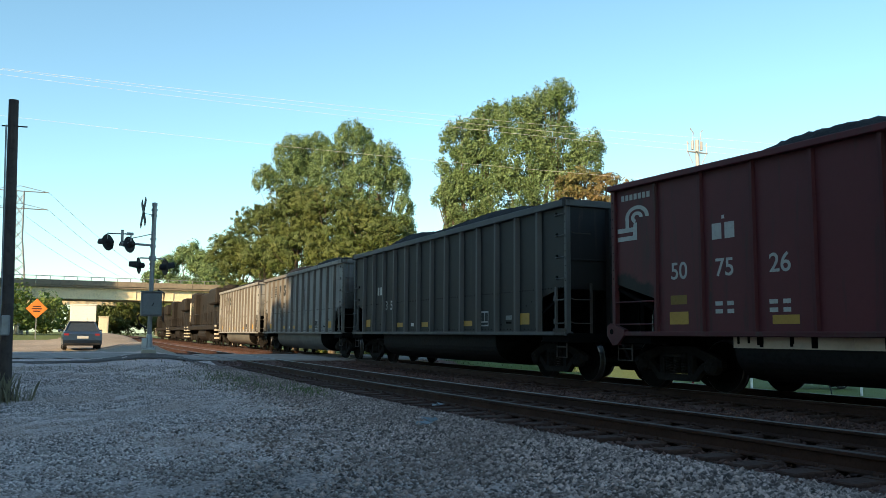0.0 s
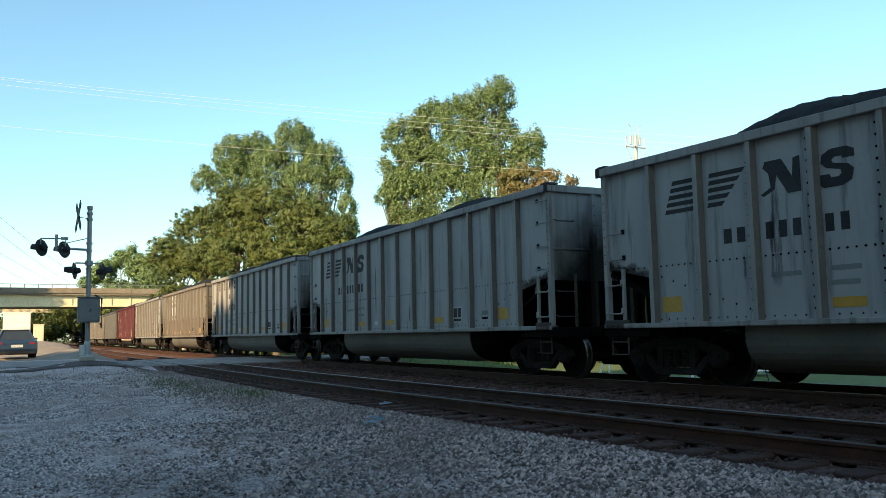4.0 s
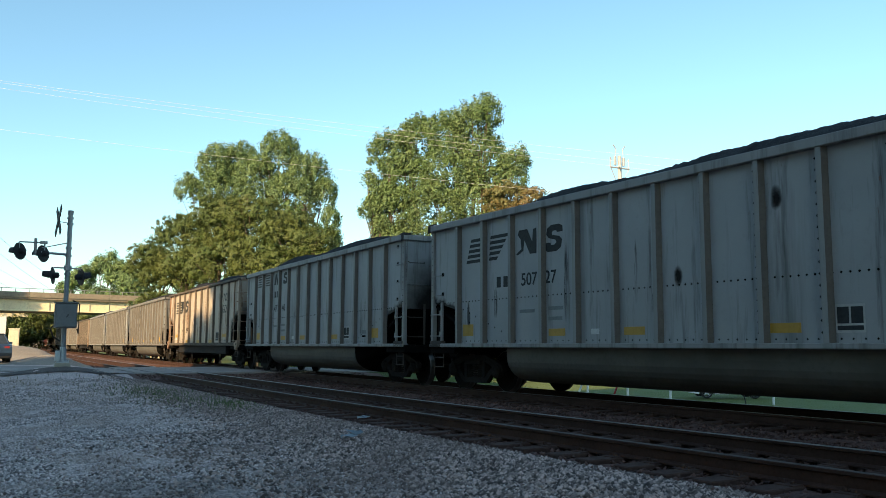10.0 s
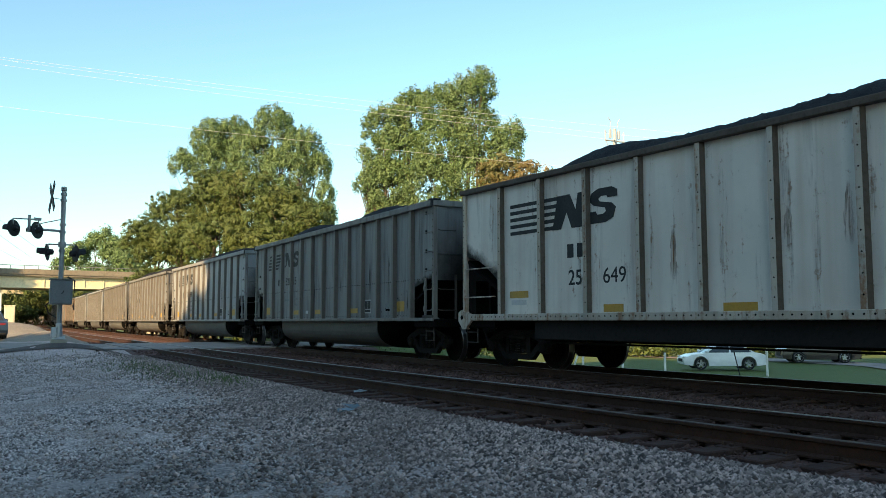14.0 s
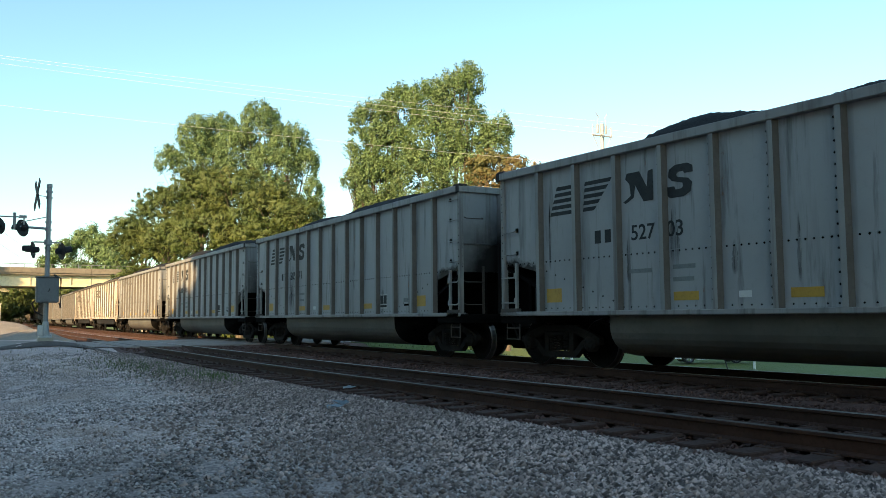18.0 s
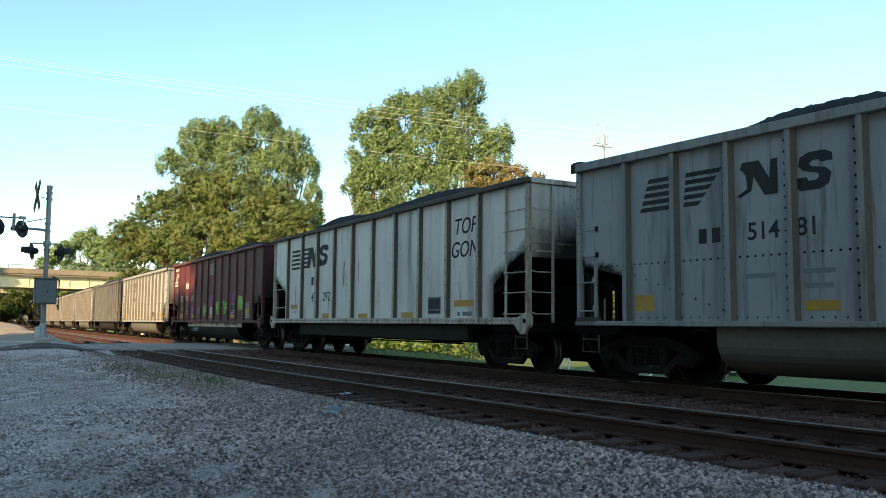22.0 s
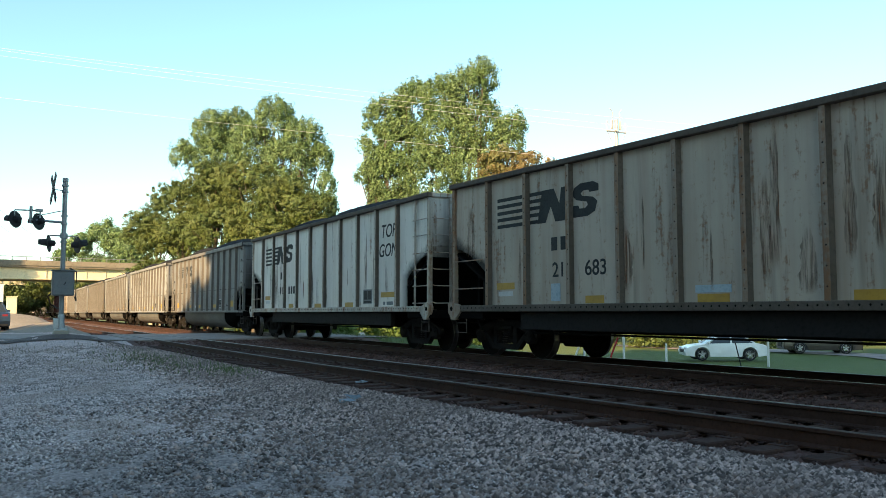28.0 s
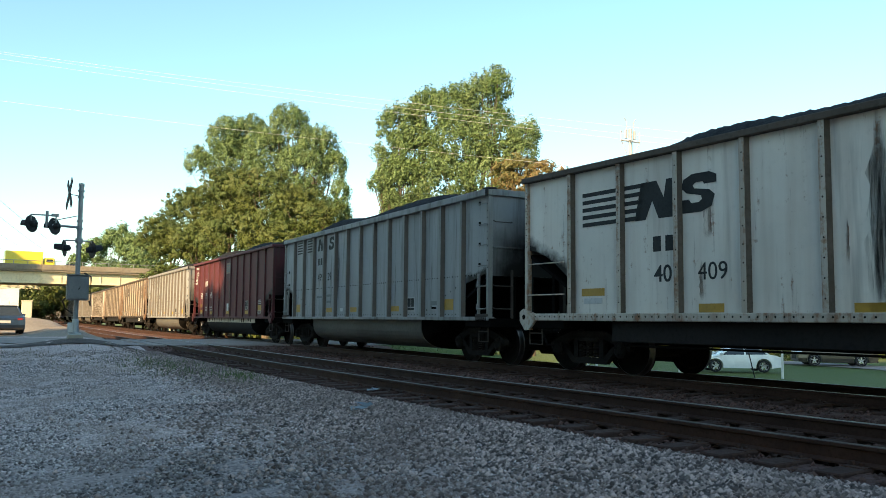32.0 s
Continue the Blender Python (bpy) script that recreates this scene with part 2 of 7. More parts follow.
M_RAIL = plain("rusty_rail", (0.040, 0.019, 0.014), (0.068, 0.034, 0.025), 0.7, 0.3, 2, 30, 0.002)
M_RAILTOP = plain("worn_rail_head", (0.07, 0.05, 0.042), (0.10, 0.075, 0.065), 0.5, 0.4, 2, 30, 0)
M_WORN = plain("dull_worn_rail_head", (0.20, 0.17, 0.15), (0.28, 0.25, 0.23), 0.36, 0.7, 2, 30, 0)
M_SHINY = plain("shiny_rail_head", (0.16, 0.15, 0.145), (0.12, 0.11, 0.105), 0.5, 0.6, 2, 30, 0)
M_TIE = plain("creosoted_wood", (0.046, 0.024, 0.019), (0.078, 0.044, 0.035), 0.9, 0, 2, 18, 0.012)
M_CONC = plain("concrete", (0.46, 0.41, 0.33), (0.36, 0.32, 0.26), 0.85, 0, 0.3, 4, 0.01)
M_STEELGALV = plain("weathered_galvanised_steel", (0.30, 0.31, 0.32), (0.22, 0.23, 0.24), 0.5, 0.5, 2, 20, 0.001)
M_DARKMETAL = plain("black_painted_metal", (0.016, 0.016, 0.018), (0.03, 0.03, 0.032), 0.6, 0, 2, 20, 0.001)
M_BARK = plain("tree_bark", (0.10, 0.08, 0.062), (0.16, 0.13, 0.10), 0.9, 0, 1, 9, 0.04)
M_POLE = plain("weathered_pole_wood", (0.05, 0.042, 0.042), (0.085, 0.07, 0.065), 0.9, 0, 1, 9, 0.01)


# ---- mesh building ----
class Shape:
    """Collects vertices, faces and material slots of one mesh."""

    def __init__(self):
        self.v, self.f, self.m = [], [], []

    def add(self, verts, faces, slot=0):
        k = len(self.v)
        self.v += [tuple(p) for p in verts]
        self.f += [tuple(k + i for i in f) for f in faces]
        self.m += [slot] * len(faces)
        return self

    def box(self, x0, x1, y0, y1, z0, z1, c=0.0, slot=0, m=None):
        """A box, its edges chamfered by c."""
        if c <= 0:
            vs = [(x, y, z) for x in (x0, x1) for y in (y0, y1) for z in (z0, z1)]
            fs = [(0, 1, 3, 2), (4, 6, 7, 5), (0, 4, 5, 1), (2, 3, 7, 6), (0, 2, 6, 4), (1, 5, 7, 3)]
        else:
            vs, ix = [], {}
            for i, x in enumerate((x0, x1)):
                for j, y in enumerate((y0, y1)):
                    for k, z in enumerate((z0, z1)):
                        dx, dy, dz = c * (1 - 2 * i), c * (1 - 2 * j), c * (1 - 2 * k)
                        for a, p in enumerate(((x, y + dy, z + dz), (x + dx, y, z + dz), (x + dx, y + dy, z))):
                            ix[i, j, k, a] = len(vs)
                            vs.append(p)
            fs = []
            for i in (0, 1):
                q = [(i, 0, 0, 0), (i, 1, 0, 0), (i, 1, 1, 0), (i, 0, 1, 0)]
                fs.append([ix[a] for a in (q if i else q[::-1])])
                q = [(0, i, 0, 1), (1, i, 0, 1), (1, i, 1, 1), (0, i, 1, 1)]
                fs.append([ix[a] for a in (q[::-1] if i else q)])
                q = [(0, 0, i, 2), (1, 0, i, 2), (1, 1, i, 2), (0, 1, i, 2)]
                fs.append([ix[a] for a in (q if i else q[::-1])])
            for i in (0, 1):
                for j in (0, 1):
                    q = [(i, j, 0, 0), (i, j, 0, 1), (i, j, 1, 1), (i, j, 1, 0)]
                    fs.append([ix[a] for a in (q if i == j else q[::-1])])
                    q = [(i, 0, j, 0), (i, 1, j, 0), (i, 1, j, 2), (i, 0, j, 2)]
                    fs.append([ix[a] for a in (q if i != j else q[::-1])])
                    q = [(0, i, j, 1), (1, i, j, 1), (1, i, j, 2), (0, i, j, 2)]
                    fs.append([ix[a] for a in (q if i == j else q[::-1])])
                    for k in (0, 1):
                        q = [ix[i, j, k, 0], ix[i, j, k, 1], ix[i, j, k, 2]]
                        fs.append(q if (i + j + k) % 2 else q[::-1])
        if m is not None:
            vs = [m @ Vector(p) for p in vs]
        return self.add(vs, fs, slot)

    def tube(self, path, r, sides=8, slot=0, r2=None, caps=True):
        """A round bar along a path of points."""
        pts = [Vector(p) for p in path]
        vs, fs = [], []
        for i, p in enumerate(pts):
            d = (pts[min(i + 1, len(pts) - 1)] - pts[max(i - 1, 0)]).normalized()
            u = d.cross(Vector((0, 0, 1)))
            if u.length < 1e-3:
                u = d.cross(Vector((0, 1, 0)))
            u.normalize()
            w = u.cross(d)
            rad = r if r2 is None else r + (r2 - r) * i / (len(pts) - 1)
            vs += [p + (u * math.cos(a) + w * math.sin(a)) * rad for a in (2 * math.pi * k / sides for k in range(sides))]
        for i in range(len(pts) - 1):
            for k in range(sides):
                a, b = i * sides + k, i * sides + (k + 1) % sides
                fs.append((a, a + sides, b + sides, b))
        if caps:
            fs.append(tuple(range(sides)))
            fs.append(tuple(range((len(pts) - 1) * sides, len(pts) * sides))[::-1])
        return self.add(vs, fs, slot)

    def prism(self, outline, axis, a, b, slot=0):
        """An outline of 2D points pushed along an axis from a to b."""
        put = {"x": lambda u, v, w: (w, u, v), "y": lambda u, v, w: (u, w, v), "z": lambda u, v, w: (u, v, w)}[axis]
        n = len(outline)
        vs = [put(u, v, a) for u, v in outline] + [put(u, v, b) for u, v in outline]
        fs = [(i, (i + 1) % n, n + (i + 1) % n, n + i) for i in range(n)]
        fs += [tuple(range(n))[::-1], tuple(range(n, 2 * n))]
        return self.add(vs, fs, slot)

    def lathe(self, profile, axis="x", sides=24, slot=0, centre=(0, 0, 0), slots=None):
        """A profile of (along, radius) turned round an axis."""
        n = len(profile)
        vs, fs, sl = [], [], []
        for u, r in profile:
            for k in range(sides):
                a = 2 * math.pi * k / sides
                c, s = r * math.cos(a), r * math.sin(a)
                p = {"x": (u, c, s), "y": (c, u, s), "z": (c, s, u)}[axis]
                vs.append(tuple(p[q] + centre[q] for q in range(3)))
        for i in range(n - 1):
            for k in range(sides):
                j = (k + 1) % sides
                fs.append((i * sides + k, (i + 1) * sides + k, (i + 1) * sides + j, i * sides + j))
                sl.append(slots[i] if slots else slot)
        self.add(vs, fs)
        self.m[-len(fs):] = sl
        return self

    def rivets(self, pts, normal, r=0.016, h=0.012, slot=1):
        nx, ny = normal[0], normal[1]
        for x, y, z in pts:
            if abs(nx) > abs(ny):
                o = math.copysign(h, nx)
                vs = [(x, y - r, z), (x, y, z - r), (x, y + r, z), (x, y, z + r), (x + o, y, z)]
            else:
                o = math.copysign(h, ny)
                vs = [(x - r, y, z), (x, y, z - r), (x + r, y, z), (x, y, z + r), (x, y + o, z)]
            self.add(vs, [(0, 1, 4), (1, 2, 4), (2, 3, 4), (3, 0, 4)], slot)
        return self

    def mesh(self, name, mats):
        me = bpy.data.meshes.new(name)
        me.from_pydata(self.v, [], self.f)
        for m in mats if isinstance(mats, (list, tuple)) else [mats]:
            me.materials.append(m)
        me.polygons.foreach_set("material_index", self.m)
        bm = bmesh.new()
        bm.from_mesh(me)
        bmesh.ops.recalc_face_normals(bm, faces=bm.faces)
        bm.to_mesh(me)
        bm.free()
        return me


def part(name, shape, mats, parent, label="", m=None):
    """One mesh object under a thing or a part; shape may be a finished mesh."""
    ob = new(name, shape.mesh(name, mats) if isinstance(shape, Shape) else shape)
    ob.parent = parent
    if m is not None:
        ob.matrix_basis = m
    if label:
        ob["label"] = label
    return ob


def thing(name, label, category, group="", m=None, kind=""):
    ob = new(name)
    ob.empty_display_size = 0.3
    if m is not None:
        ob.matrix_basis = m
    return tagged(ob, label, category, group, kind)


def smooth(me):
    me.polygons.foreach_set("use_smooth", [True] * len(me.polygons))
    return me


def big_mesh(name, verts, faces, mats, slots=None):
    """A mesh from numpy arrays: verts (n, 3), faces (m, 3 or 4)."""
    me = bpy.data.meshes.new(name)
    k = faces.shape[1]
    me.vertices.add(len(verts))
    me.vertices.foreach_set("co", verts.astype(np.float32).ravel())
    me.loops.add(faces.size)
    me.loops.foreach_set("vertex_index", faces.astype(np.int32).ravel())
    me.polygons.add(len(faces))
    me.polygons.foreach_set("loop_start", np.arange(0, faces.size, k, dtype=np.int32))
    for m in mats:
        me.materials.append(m)
    if slots is not None:
        me.polygons.foreach_set("material_index", slots.astype(np.int32))
    me.update(calc_edges=True)
    me.validate()
    return me


# ---- the plan ----
TRACK_A, TRACK_B = 6.39, 11.04      # centre lines; trains run on B
CAR_PITCH, HALF = 16.3, 7.4         # coupler to coupler; half a wagon's body
HALF_OF = {"bulge": 7.4, "flat": 7.6, "smooth": 7.42}


def line_off(y):
    """How far the line lies to the right of straight at y: it curves in towards the lot, then away again far off."""
    y = np.asarray(y, float)
    near = np.where(y < 20, 0.00267 * (20 - np.maximum(y, 0.0)) ** 2 - 0.107 * np.minimum(y, 0.0), 0.0)
    far = np.where(y < 45, 0, np.where(y < 75, 0.018 * (y - 45) ** 2 / 60, 0.018 * (y - 60)))
    return near + far


def bend(y):
    """Offset and slope of the line at y."""
    return float(line_off(y)), float(line_off(y + 0.05) - line_off(y - 0.05)) / 0.1


def step(a, b, x):
    t = np.clip((x - a) / (b - a), 0, 1)
    return t * t * (3 - 2 * t)


def ground_z(x, y):
    """Height of the ground; rail tops are at 0."""
    x, y = np.asarray(x, float), np.asarray(y, float)
    u = x - line_off(y)
    lot = -0.40 + 0.45 * step(19, 31, y) + 0.48 * step(47, 66, y) - 0.10 * step(-6, -20, x)
    bed = -0.215 + 0.0 * x
    far = -1.75 - 0.9 * step(38, 80, u)
    z = lot + (bed - lot) * step(3.1, 4.9, u)
    z = z + (far - bed) * step(13.2, 19.5, u)
    cross = step(29.5, 32.0, y) * (1 - step(41.5, 44, y))
    road = 0.12 * (1 - step(2, 5.5, u)) - 0.07 - 1.6 * step(14.0, 30, u)
    z = z + (road - z) * cross * step(-40, -2, x) * 0.999
    heap = 0.24 * np.exp(-((x - 2.3) / 1.3) ** 2 - ((y - 29.8) / 1.5) ** 2) + 0.45 * np.exp(-((u - 3.2) / 1.6) ** 2 - ((y - 47) / 2.6) ** 2) + 0.5 * np.exp(-((u - 1.5) / 2.2) ** 2 - ((y - 60) / 4) ** 2)
    swell = 0.05 * np.sin(x * 0.9 + 1.3 * np.sin(y * 0.4)) * np.sin(y * 0.7) * (1 - step(2.5, 4.5, x)) * step(0, 3, y) * (1 - step(24, 29, y))
    return z + heap + swell


# ---- wagons ----
def rivet_column(x, y, z0, z1, n, side):
    return [(x, y, z0 + (z1 - z0) * (i + 0.5) / n) for i in range(n)]


def axle_mesh():
    s = Shape()
    s.lathe([(-1.06, 0.0), (-1.06, 0.07), (-0.8, 0.07), (-0.76, 0.085), (0.76, 0.085), (0.8, 0.07), (1.06, 0.07), (1.06, 0.0)], "x", 14)
    return s.mesh("axle", M_WHEEL)


def wheelset_mesh(sides=(-1, 1)):
    s = Shape()
    prof = [(0.0, 0.07), (0.0, 0.11), (0.015, 0.13), (0.02, 0.30), (0.0, 0.37), (-0.005, 0.44), (0.012, 0.457), (0.09, 0.462),
            (0.105, 0.485), (0.13, 0.485), (0.135, 0.37), (0.09, 0.33), (0.075, 0.13), (0.13, 0.11), (0.13, 0.07)]
    sl = [0, 0, 0, 0, 0, 1, 1, 1, 0, 0, 0, 0, 0, 0]
    for sg in sides:
        s.lathe([((0.82 - u) * sg, r) for u, r in prof], "x", 28, slots=sl)
    return s.mesh("wheel", [M_WHEEL, M_TREAD])


def sideframe_mesh():
    """A cast side frame: arched top member, sloping arms, spring seat, bearing ends."""
    s = Shape()
    a, b = 0.98, 1.10
    top = [(-1.12, 0.56), (-0.9, 0.66), (-0.45, 0.80), (0.45, 0.80), (0.9, 0.66), (1.12, 0.56), (1.12, 0.44), (0.85, 0.50),
           (0.42, 0.66), (-0.42, 0.66), (-0.85, 0.50), (-1.12, 0.44)]
    s.prism(top, "x", a, b)
    low = [(-0.66, 0.52), (-0.42, 0.30), (0.42, 0.30), (0.66, 0.52), (0.80, 0.50), (0.46, 0.18), (-0.46, 0.18), (-0.80, 0.50)]
    s.prism(low, "x", a, b)
    for sg in (-1, 1):
        s.prism([(sg * 0.30, 0.28), (sg * 0.42, 0.28), (sg * 0.42, 0.70), (sg * 0.30, 0.70)], "x", a, b)
        s.prism([(sg * 0.70, 0.36), (sg * 0.78, 0.36), (sg * 0.80, 0.56), (sg * 0.70, 0.56)], "x", a, b)
        s.lathe([(1.0, 0.0), (1.0, 0.15), (1.13, 0.15), (1.16, 0.11), (1.17, 0.0)], "x", 14, centre=(0, sg * 0.89, 0.457))
        for k in range(3):
            q = k * 2.09 + 0.5
            s.box(1.155, 1.185, sg * 0.89 - 0.018 + 0.08 * math.cos(q), sg * 0.89 + 0.018 + 0.08 * math.cos(q),
                  0.457 - 0.018 + 0.08 * math.sin(q), 0.457 + 0.018 + 0.08 * math.sin(q))
    for y in (-0.2, 0.0, 0.2):
        for k in range(6):
            z = 0.31 + k * 0.05
            s.lathe([(z, 0.075), (z + 0.028, 0.085), (z + 0.04, 0.075)], "z", 10, centre=(1.05, y, 0))
    s.box(0.90, 1.15, -0.3, 0.3, 0.60, 0.68, 0.015)
    return s.mesh("sideframe", M_TRUCK)


MESH = {}


def shared(key, make):
    if key not in MESH:
        MESH[key] = make()
    return MESH[key]


def add_truck(car, y, z=0.0):
    s = Shape()
    s.box(-1.02, 1.02, -0.2, 0.2, 0.52, 0.72, 0.03)
    s.lathe([(0.72, 0.25), (0.80, 0.25), (0.80, 0.0)], "z", 16)
    s.box(-0.9, 0.9, -0.62, -0.56, 0.30, 0.40, 0.01)
    s.box(-0.9, 0.9, 0.56, 0.62, 0.30, 0.40, 0.01)
    truck = part("truck", shared("truck", lambda: s.mesh("truck", M_TRUCK)), None, car, "grimy cast steel truck", pose(0, y, z))
    fr = shared("sideframe", sideframe_mesh)
    part("sideframe", fr, None, truck)
    part("sideframe", fr, None, truck, m=pose(0, 0, 0, 0, 0, 180))
    for d in (-0.89, 0.89):
        part("axle", shared("axle", axle_mesh), None, truck, m=pose(0, d, 0.457))
        for sg in (-1, 1):
            part("wheel", shared(("wheel", sg), lambda: wheelset_mesh((sg,))), None, truck, "steel wheel with a polished tread", pose(0, d, 0.457))
    return truck


def side_sheet(style, half, z0, z1, cut_z, cut_low, cut_y):
    """One side: a thin sheet whose lower ends are cut away on a slope."""
    s = Shape()
    x0, x1 = -1.50, -1.485
    arc = [(half, cut_z), (cut_y, cut_low)]
    if style == "flat":  # the cut sweeps down in a shallow curve
        arc = [(half - (half - cut_y) * u, cut_z - (cut_z - cut_low) * (1 - math.cos(1.45 * u)) / (1 - math.cos(1.45))) for u in np.linspace(0, 1, 8)]
    o = [(-half, z1)] + [(-y, z) for y, z in arc] + [(-cut_y, z0), (cut_y, z0)] + arc[::-1] + [(half, z1)]
    s.prism(o, "x", x0, x1)
    return s


def coal_shape(seed, half, top, crown):
    """The load: a long heap with a lumpy surface, high in the middle, sloping to both ends."""
    rng = np.random.default_rng(seed)
    ny, nx = 180, 25
    ys, xs = np.linspace(-half + 0.06, half - 0.06, ny), np.linspace(-1.47, 1.47, nx)
    Y, X = np.meshgrid(ys, xs, indexing="ij")
    end = step(half - 0.6, half - 3.9, np.abs(Y + rng.uniform(-0.4, 0.4)))
    Z = top - 0.30 + (crown + 0.30) * end * (1 - (np.abs(X) / 1.55) ** 2.6 * 0.86)
    lump = np.zeros_like(Z)
    for _ in range(5):
        lump += 0.035 * np.sin(Y * rng.uniform(0.8, 2.2) + rng.uniform(0, 6)) * end
    Z = Z + lump + rng.normal(0, 0.011, Z.shape) * end + 0.03 * np.abs(np.sin(Y * 2.9 + 3 * np.sin(X * 1.7))) * np.abs(np.cos(X * 2.3 + Y)) * end
    Z[:, 0], Z[:, -1] = np.minimum(Z[:, 0], top - 0.06), np.minimum(Z[:, -1], top - 0.06)
    i = np.arange(ny * nx).reshape(ny, nx)
    f = np.stack([i[:-1, :-1], i[:-1, 1:], i[1:, 1:], i[1:, :-1]], -1).reshape(-1, 4)
    return big_mesh("coal_load", np.stack([X, Y, Z], -1).reshape(-1, 3), f, [M_COAL])


def build_wagon(style, coat, label):
    """style: bulge (round tub between the trucks), flat (riveted, with a deep sill), smooth (plain sides, small posts)."""
    half, z0, zt = HALF_OF[style], 1.03, 3.90
    paint, rib = PAINT[coat], RIBPAINT[coat]
    car = thing("coal_hopper_car", label, "railroad car", "cars of the coal train")
    n = {"bulge": 13, "flat": 10, "smooth": 12}[style]
    span = {"bulge": 6.2, "flat": 6.25, "smooth": 6.2}[style]
    ribs = [6.18 - 1.33 * i for i in range(n)] if style == "flat" else [-span + 2 * span * i / (n - 1) for i in range(n)]
    cut_z, cut_low = {"bulge": (2.07, 1.82), "flat": (2.42, 1.81), "smooth": (2.0, 1.66)}[style]
    cut_y = span + 0.05
    chord_h = 0.15 if style == "bulge" else 0.11
    for sg, turn in ((-1, 0), (1, 180)):
        t = pose(0, 0, 0, 0, 0, turn)

        def sheet():
            s = side_sheet(style, half, z0, zt - 0.05, cut_z, cut_low, cut_y)
            if style == "bulge":
                s.rivets([(-1.50, y, z0 + 0.98) for y in np.arange(-half + 0.2, half - 0.1, 0.13)], (-1, 0), 0.022, 0.012)
                s.box(-1.505, -1.5, -half + 0.1, half - 0.1, z0 + 0.995, z0 + 1.01)
                for q in (-1, 1):
                    s.rivets([(-1.50, q * (cut_y - 0.25 * k - 0.2), 1.83 - 0.085 * k) for k in range(8)], (-1, 0), 0.022, 0.012)
                s.rivets([(-1.50, y, z0 + 0.09) for y in np.arange(-cut_y + 0.1, cut_y - 0.05, 0.17)], (-1, 0), 0.018, 0.012)
            return s.mesh("side_sheet", [paint, M_NEARBLACK])
        part("side_sheet", shared(("sheet", style, coat), sheet), None, car, m=t)

        def chord():
            s = Shape()
            s.box(-1.62, -1.44, -half - 0.04, half + 0.04, zt - chord_h, zt, 0.012)
            return s.mesh("top_chord", {"flat": M_RIBSIDE, "smooth": paint}.get(style, rib))
        part("top_chord", shared(("chord", style, coat), chord), None, car, m=t)

        def sill():
            s = Shape()
            if style == "flat":
                s.box(-1.60, -1.42, -half, half, z0 - 0.04, z0 + 0.10, 0.012)
                s.rivets([(-1.60, y, z0 + 0.04) for y in np.arange(-half + 0.1, half, 0.15)], (-1, 0), 0.02, 0.014)
            else:
                s.box(-1.60, -1.40, -half, half, z0 - 0.05, z0 + 0.035, 0.012)
            return s.mesh("side_sill", [M_RIBSIDE if coat == "cream" else rib, M_NEARBLACK])
        part("side_sill", shared(("sill", style, coat), sill), None, car, m=t)

        def rib_mesh():
            s = Shape()
            if style == "bulge":
                s.prism([(-1.60, -0.045), (-1.60, 0.045), (-1.503, 0.085), (-1.503, -0.085)], "z", z0 + 0.035, zt - chord_h)
                s.rivets(rivet_column(-1.503, 0.115, z0 + 0.1, zt - 0.2, 16, -1), (-1, 0), 0.022, 0.014)
            elif style == "flat":
                s.prism([(-1.59, -0.05), (-1.59, 0.05), (-1.503, 0.085), (-1.503, -0.085)], "z", z0 + 0.10, zt - chord_h)
                s.rivets(rivet_column(-1.59, 0.0, z0 + 0.15, zt - 0.2, 9, -1), (-1, 0), 0.016, 0.012)
            else:
                s.prism([(-1.56, -0.03), (-1.56, 0.03), (-1.503, 0.045), (-1.503, -0.045)], "z", z0 + 0.035, zt - chord_h)
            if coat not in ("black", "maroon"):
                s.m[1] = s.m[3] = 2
            return s.mesh("rib", [rib, M_NEARBLACK, M_RIBSIDE if style == "flat" else M_RIBEDGE])
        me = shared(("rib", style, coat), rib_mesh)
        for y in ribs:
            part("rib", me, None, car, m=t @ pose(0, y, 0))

        # corner posts, side ladders and grab irons
        for q in (-1, 1):
            def corner():
                s = Shape()
                s.box(-1.56, -1.45, -0.05, 0.05, z0 - 0.05, zt - chord_h, 0.01)
                s.rivets(rivet_column(-1.56, 0.0, cut_z, zt - 0.25, 10, -1), (-1, 0), 0.016, 0.012)
                return s.mesh("corner_post", [rib, M_NEARBLACK])
            part("corner_post", shared(("corner", style, coat), corner), None, car, m=t @ pose(0, q * (half - 0.05), 0))
            y_in = q * (half - 0.05) - q * (0.72 if style == "flat" and q < 0 else 0.42)
            if style == "flat" and q < 0:  # full ladder at one corner only
                def lad():
                    s = Shape()
                    s.box(-1.565, -1.52, -0.022, 0.022, z0, zt - 0.10, 0.006)
                    for z in (3.26, 2.86, 2.43, 2.02, 1.62, 1.20):
                        s.tube([(-1.55, 0.0, z + 0.02), (-1.60, 0.0, z), (-1.60, -0.70, z), (-1.56, -0.70, z + 0.02)], 0.014, 6)
                    return s.mesh("ladder", rib)
                part("ladder", shared(("ladder", style, coat), lad), None, car, m=t @ pose(0, y_in, 0))
            elif style != "bulge" and q > 0:  # two long bars from the corner to the first rib
                def long_bar():
                    s = Shape()
                    s.tube([(-1.54, 0.0, 0), (-1.57, -0.03, 0), (-1.57, -1.08, 0), (-1.54, -1.12, 0)], 0.015, 6)
                    return s.mesh("grab_iron", [rib])
                for z in (2.12, 1.50) if style == "flat" else (1.62, 1.20):
                    part("grab_iron", shared(("long_bar", style, coat), long_bar), None, car, m=t @ pose(0, half - 0.10, z))
            else:
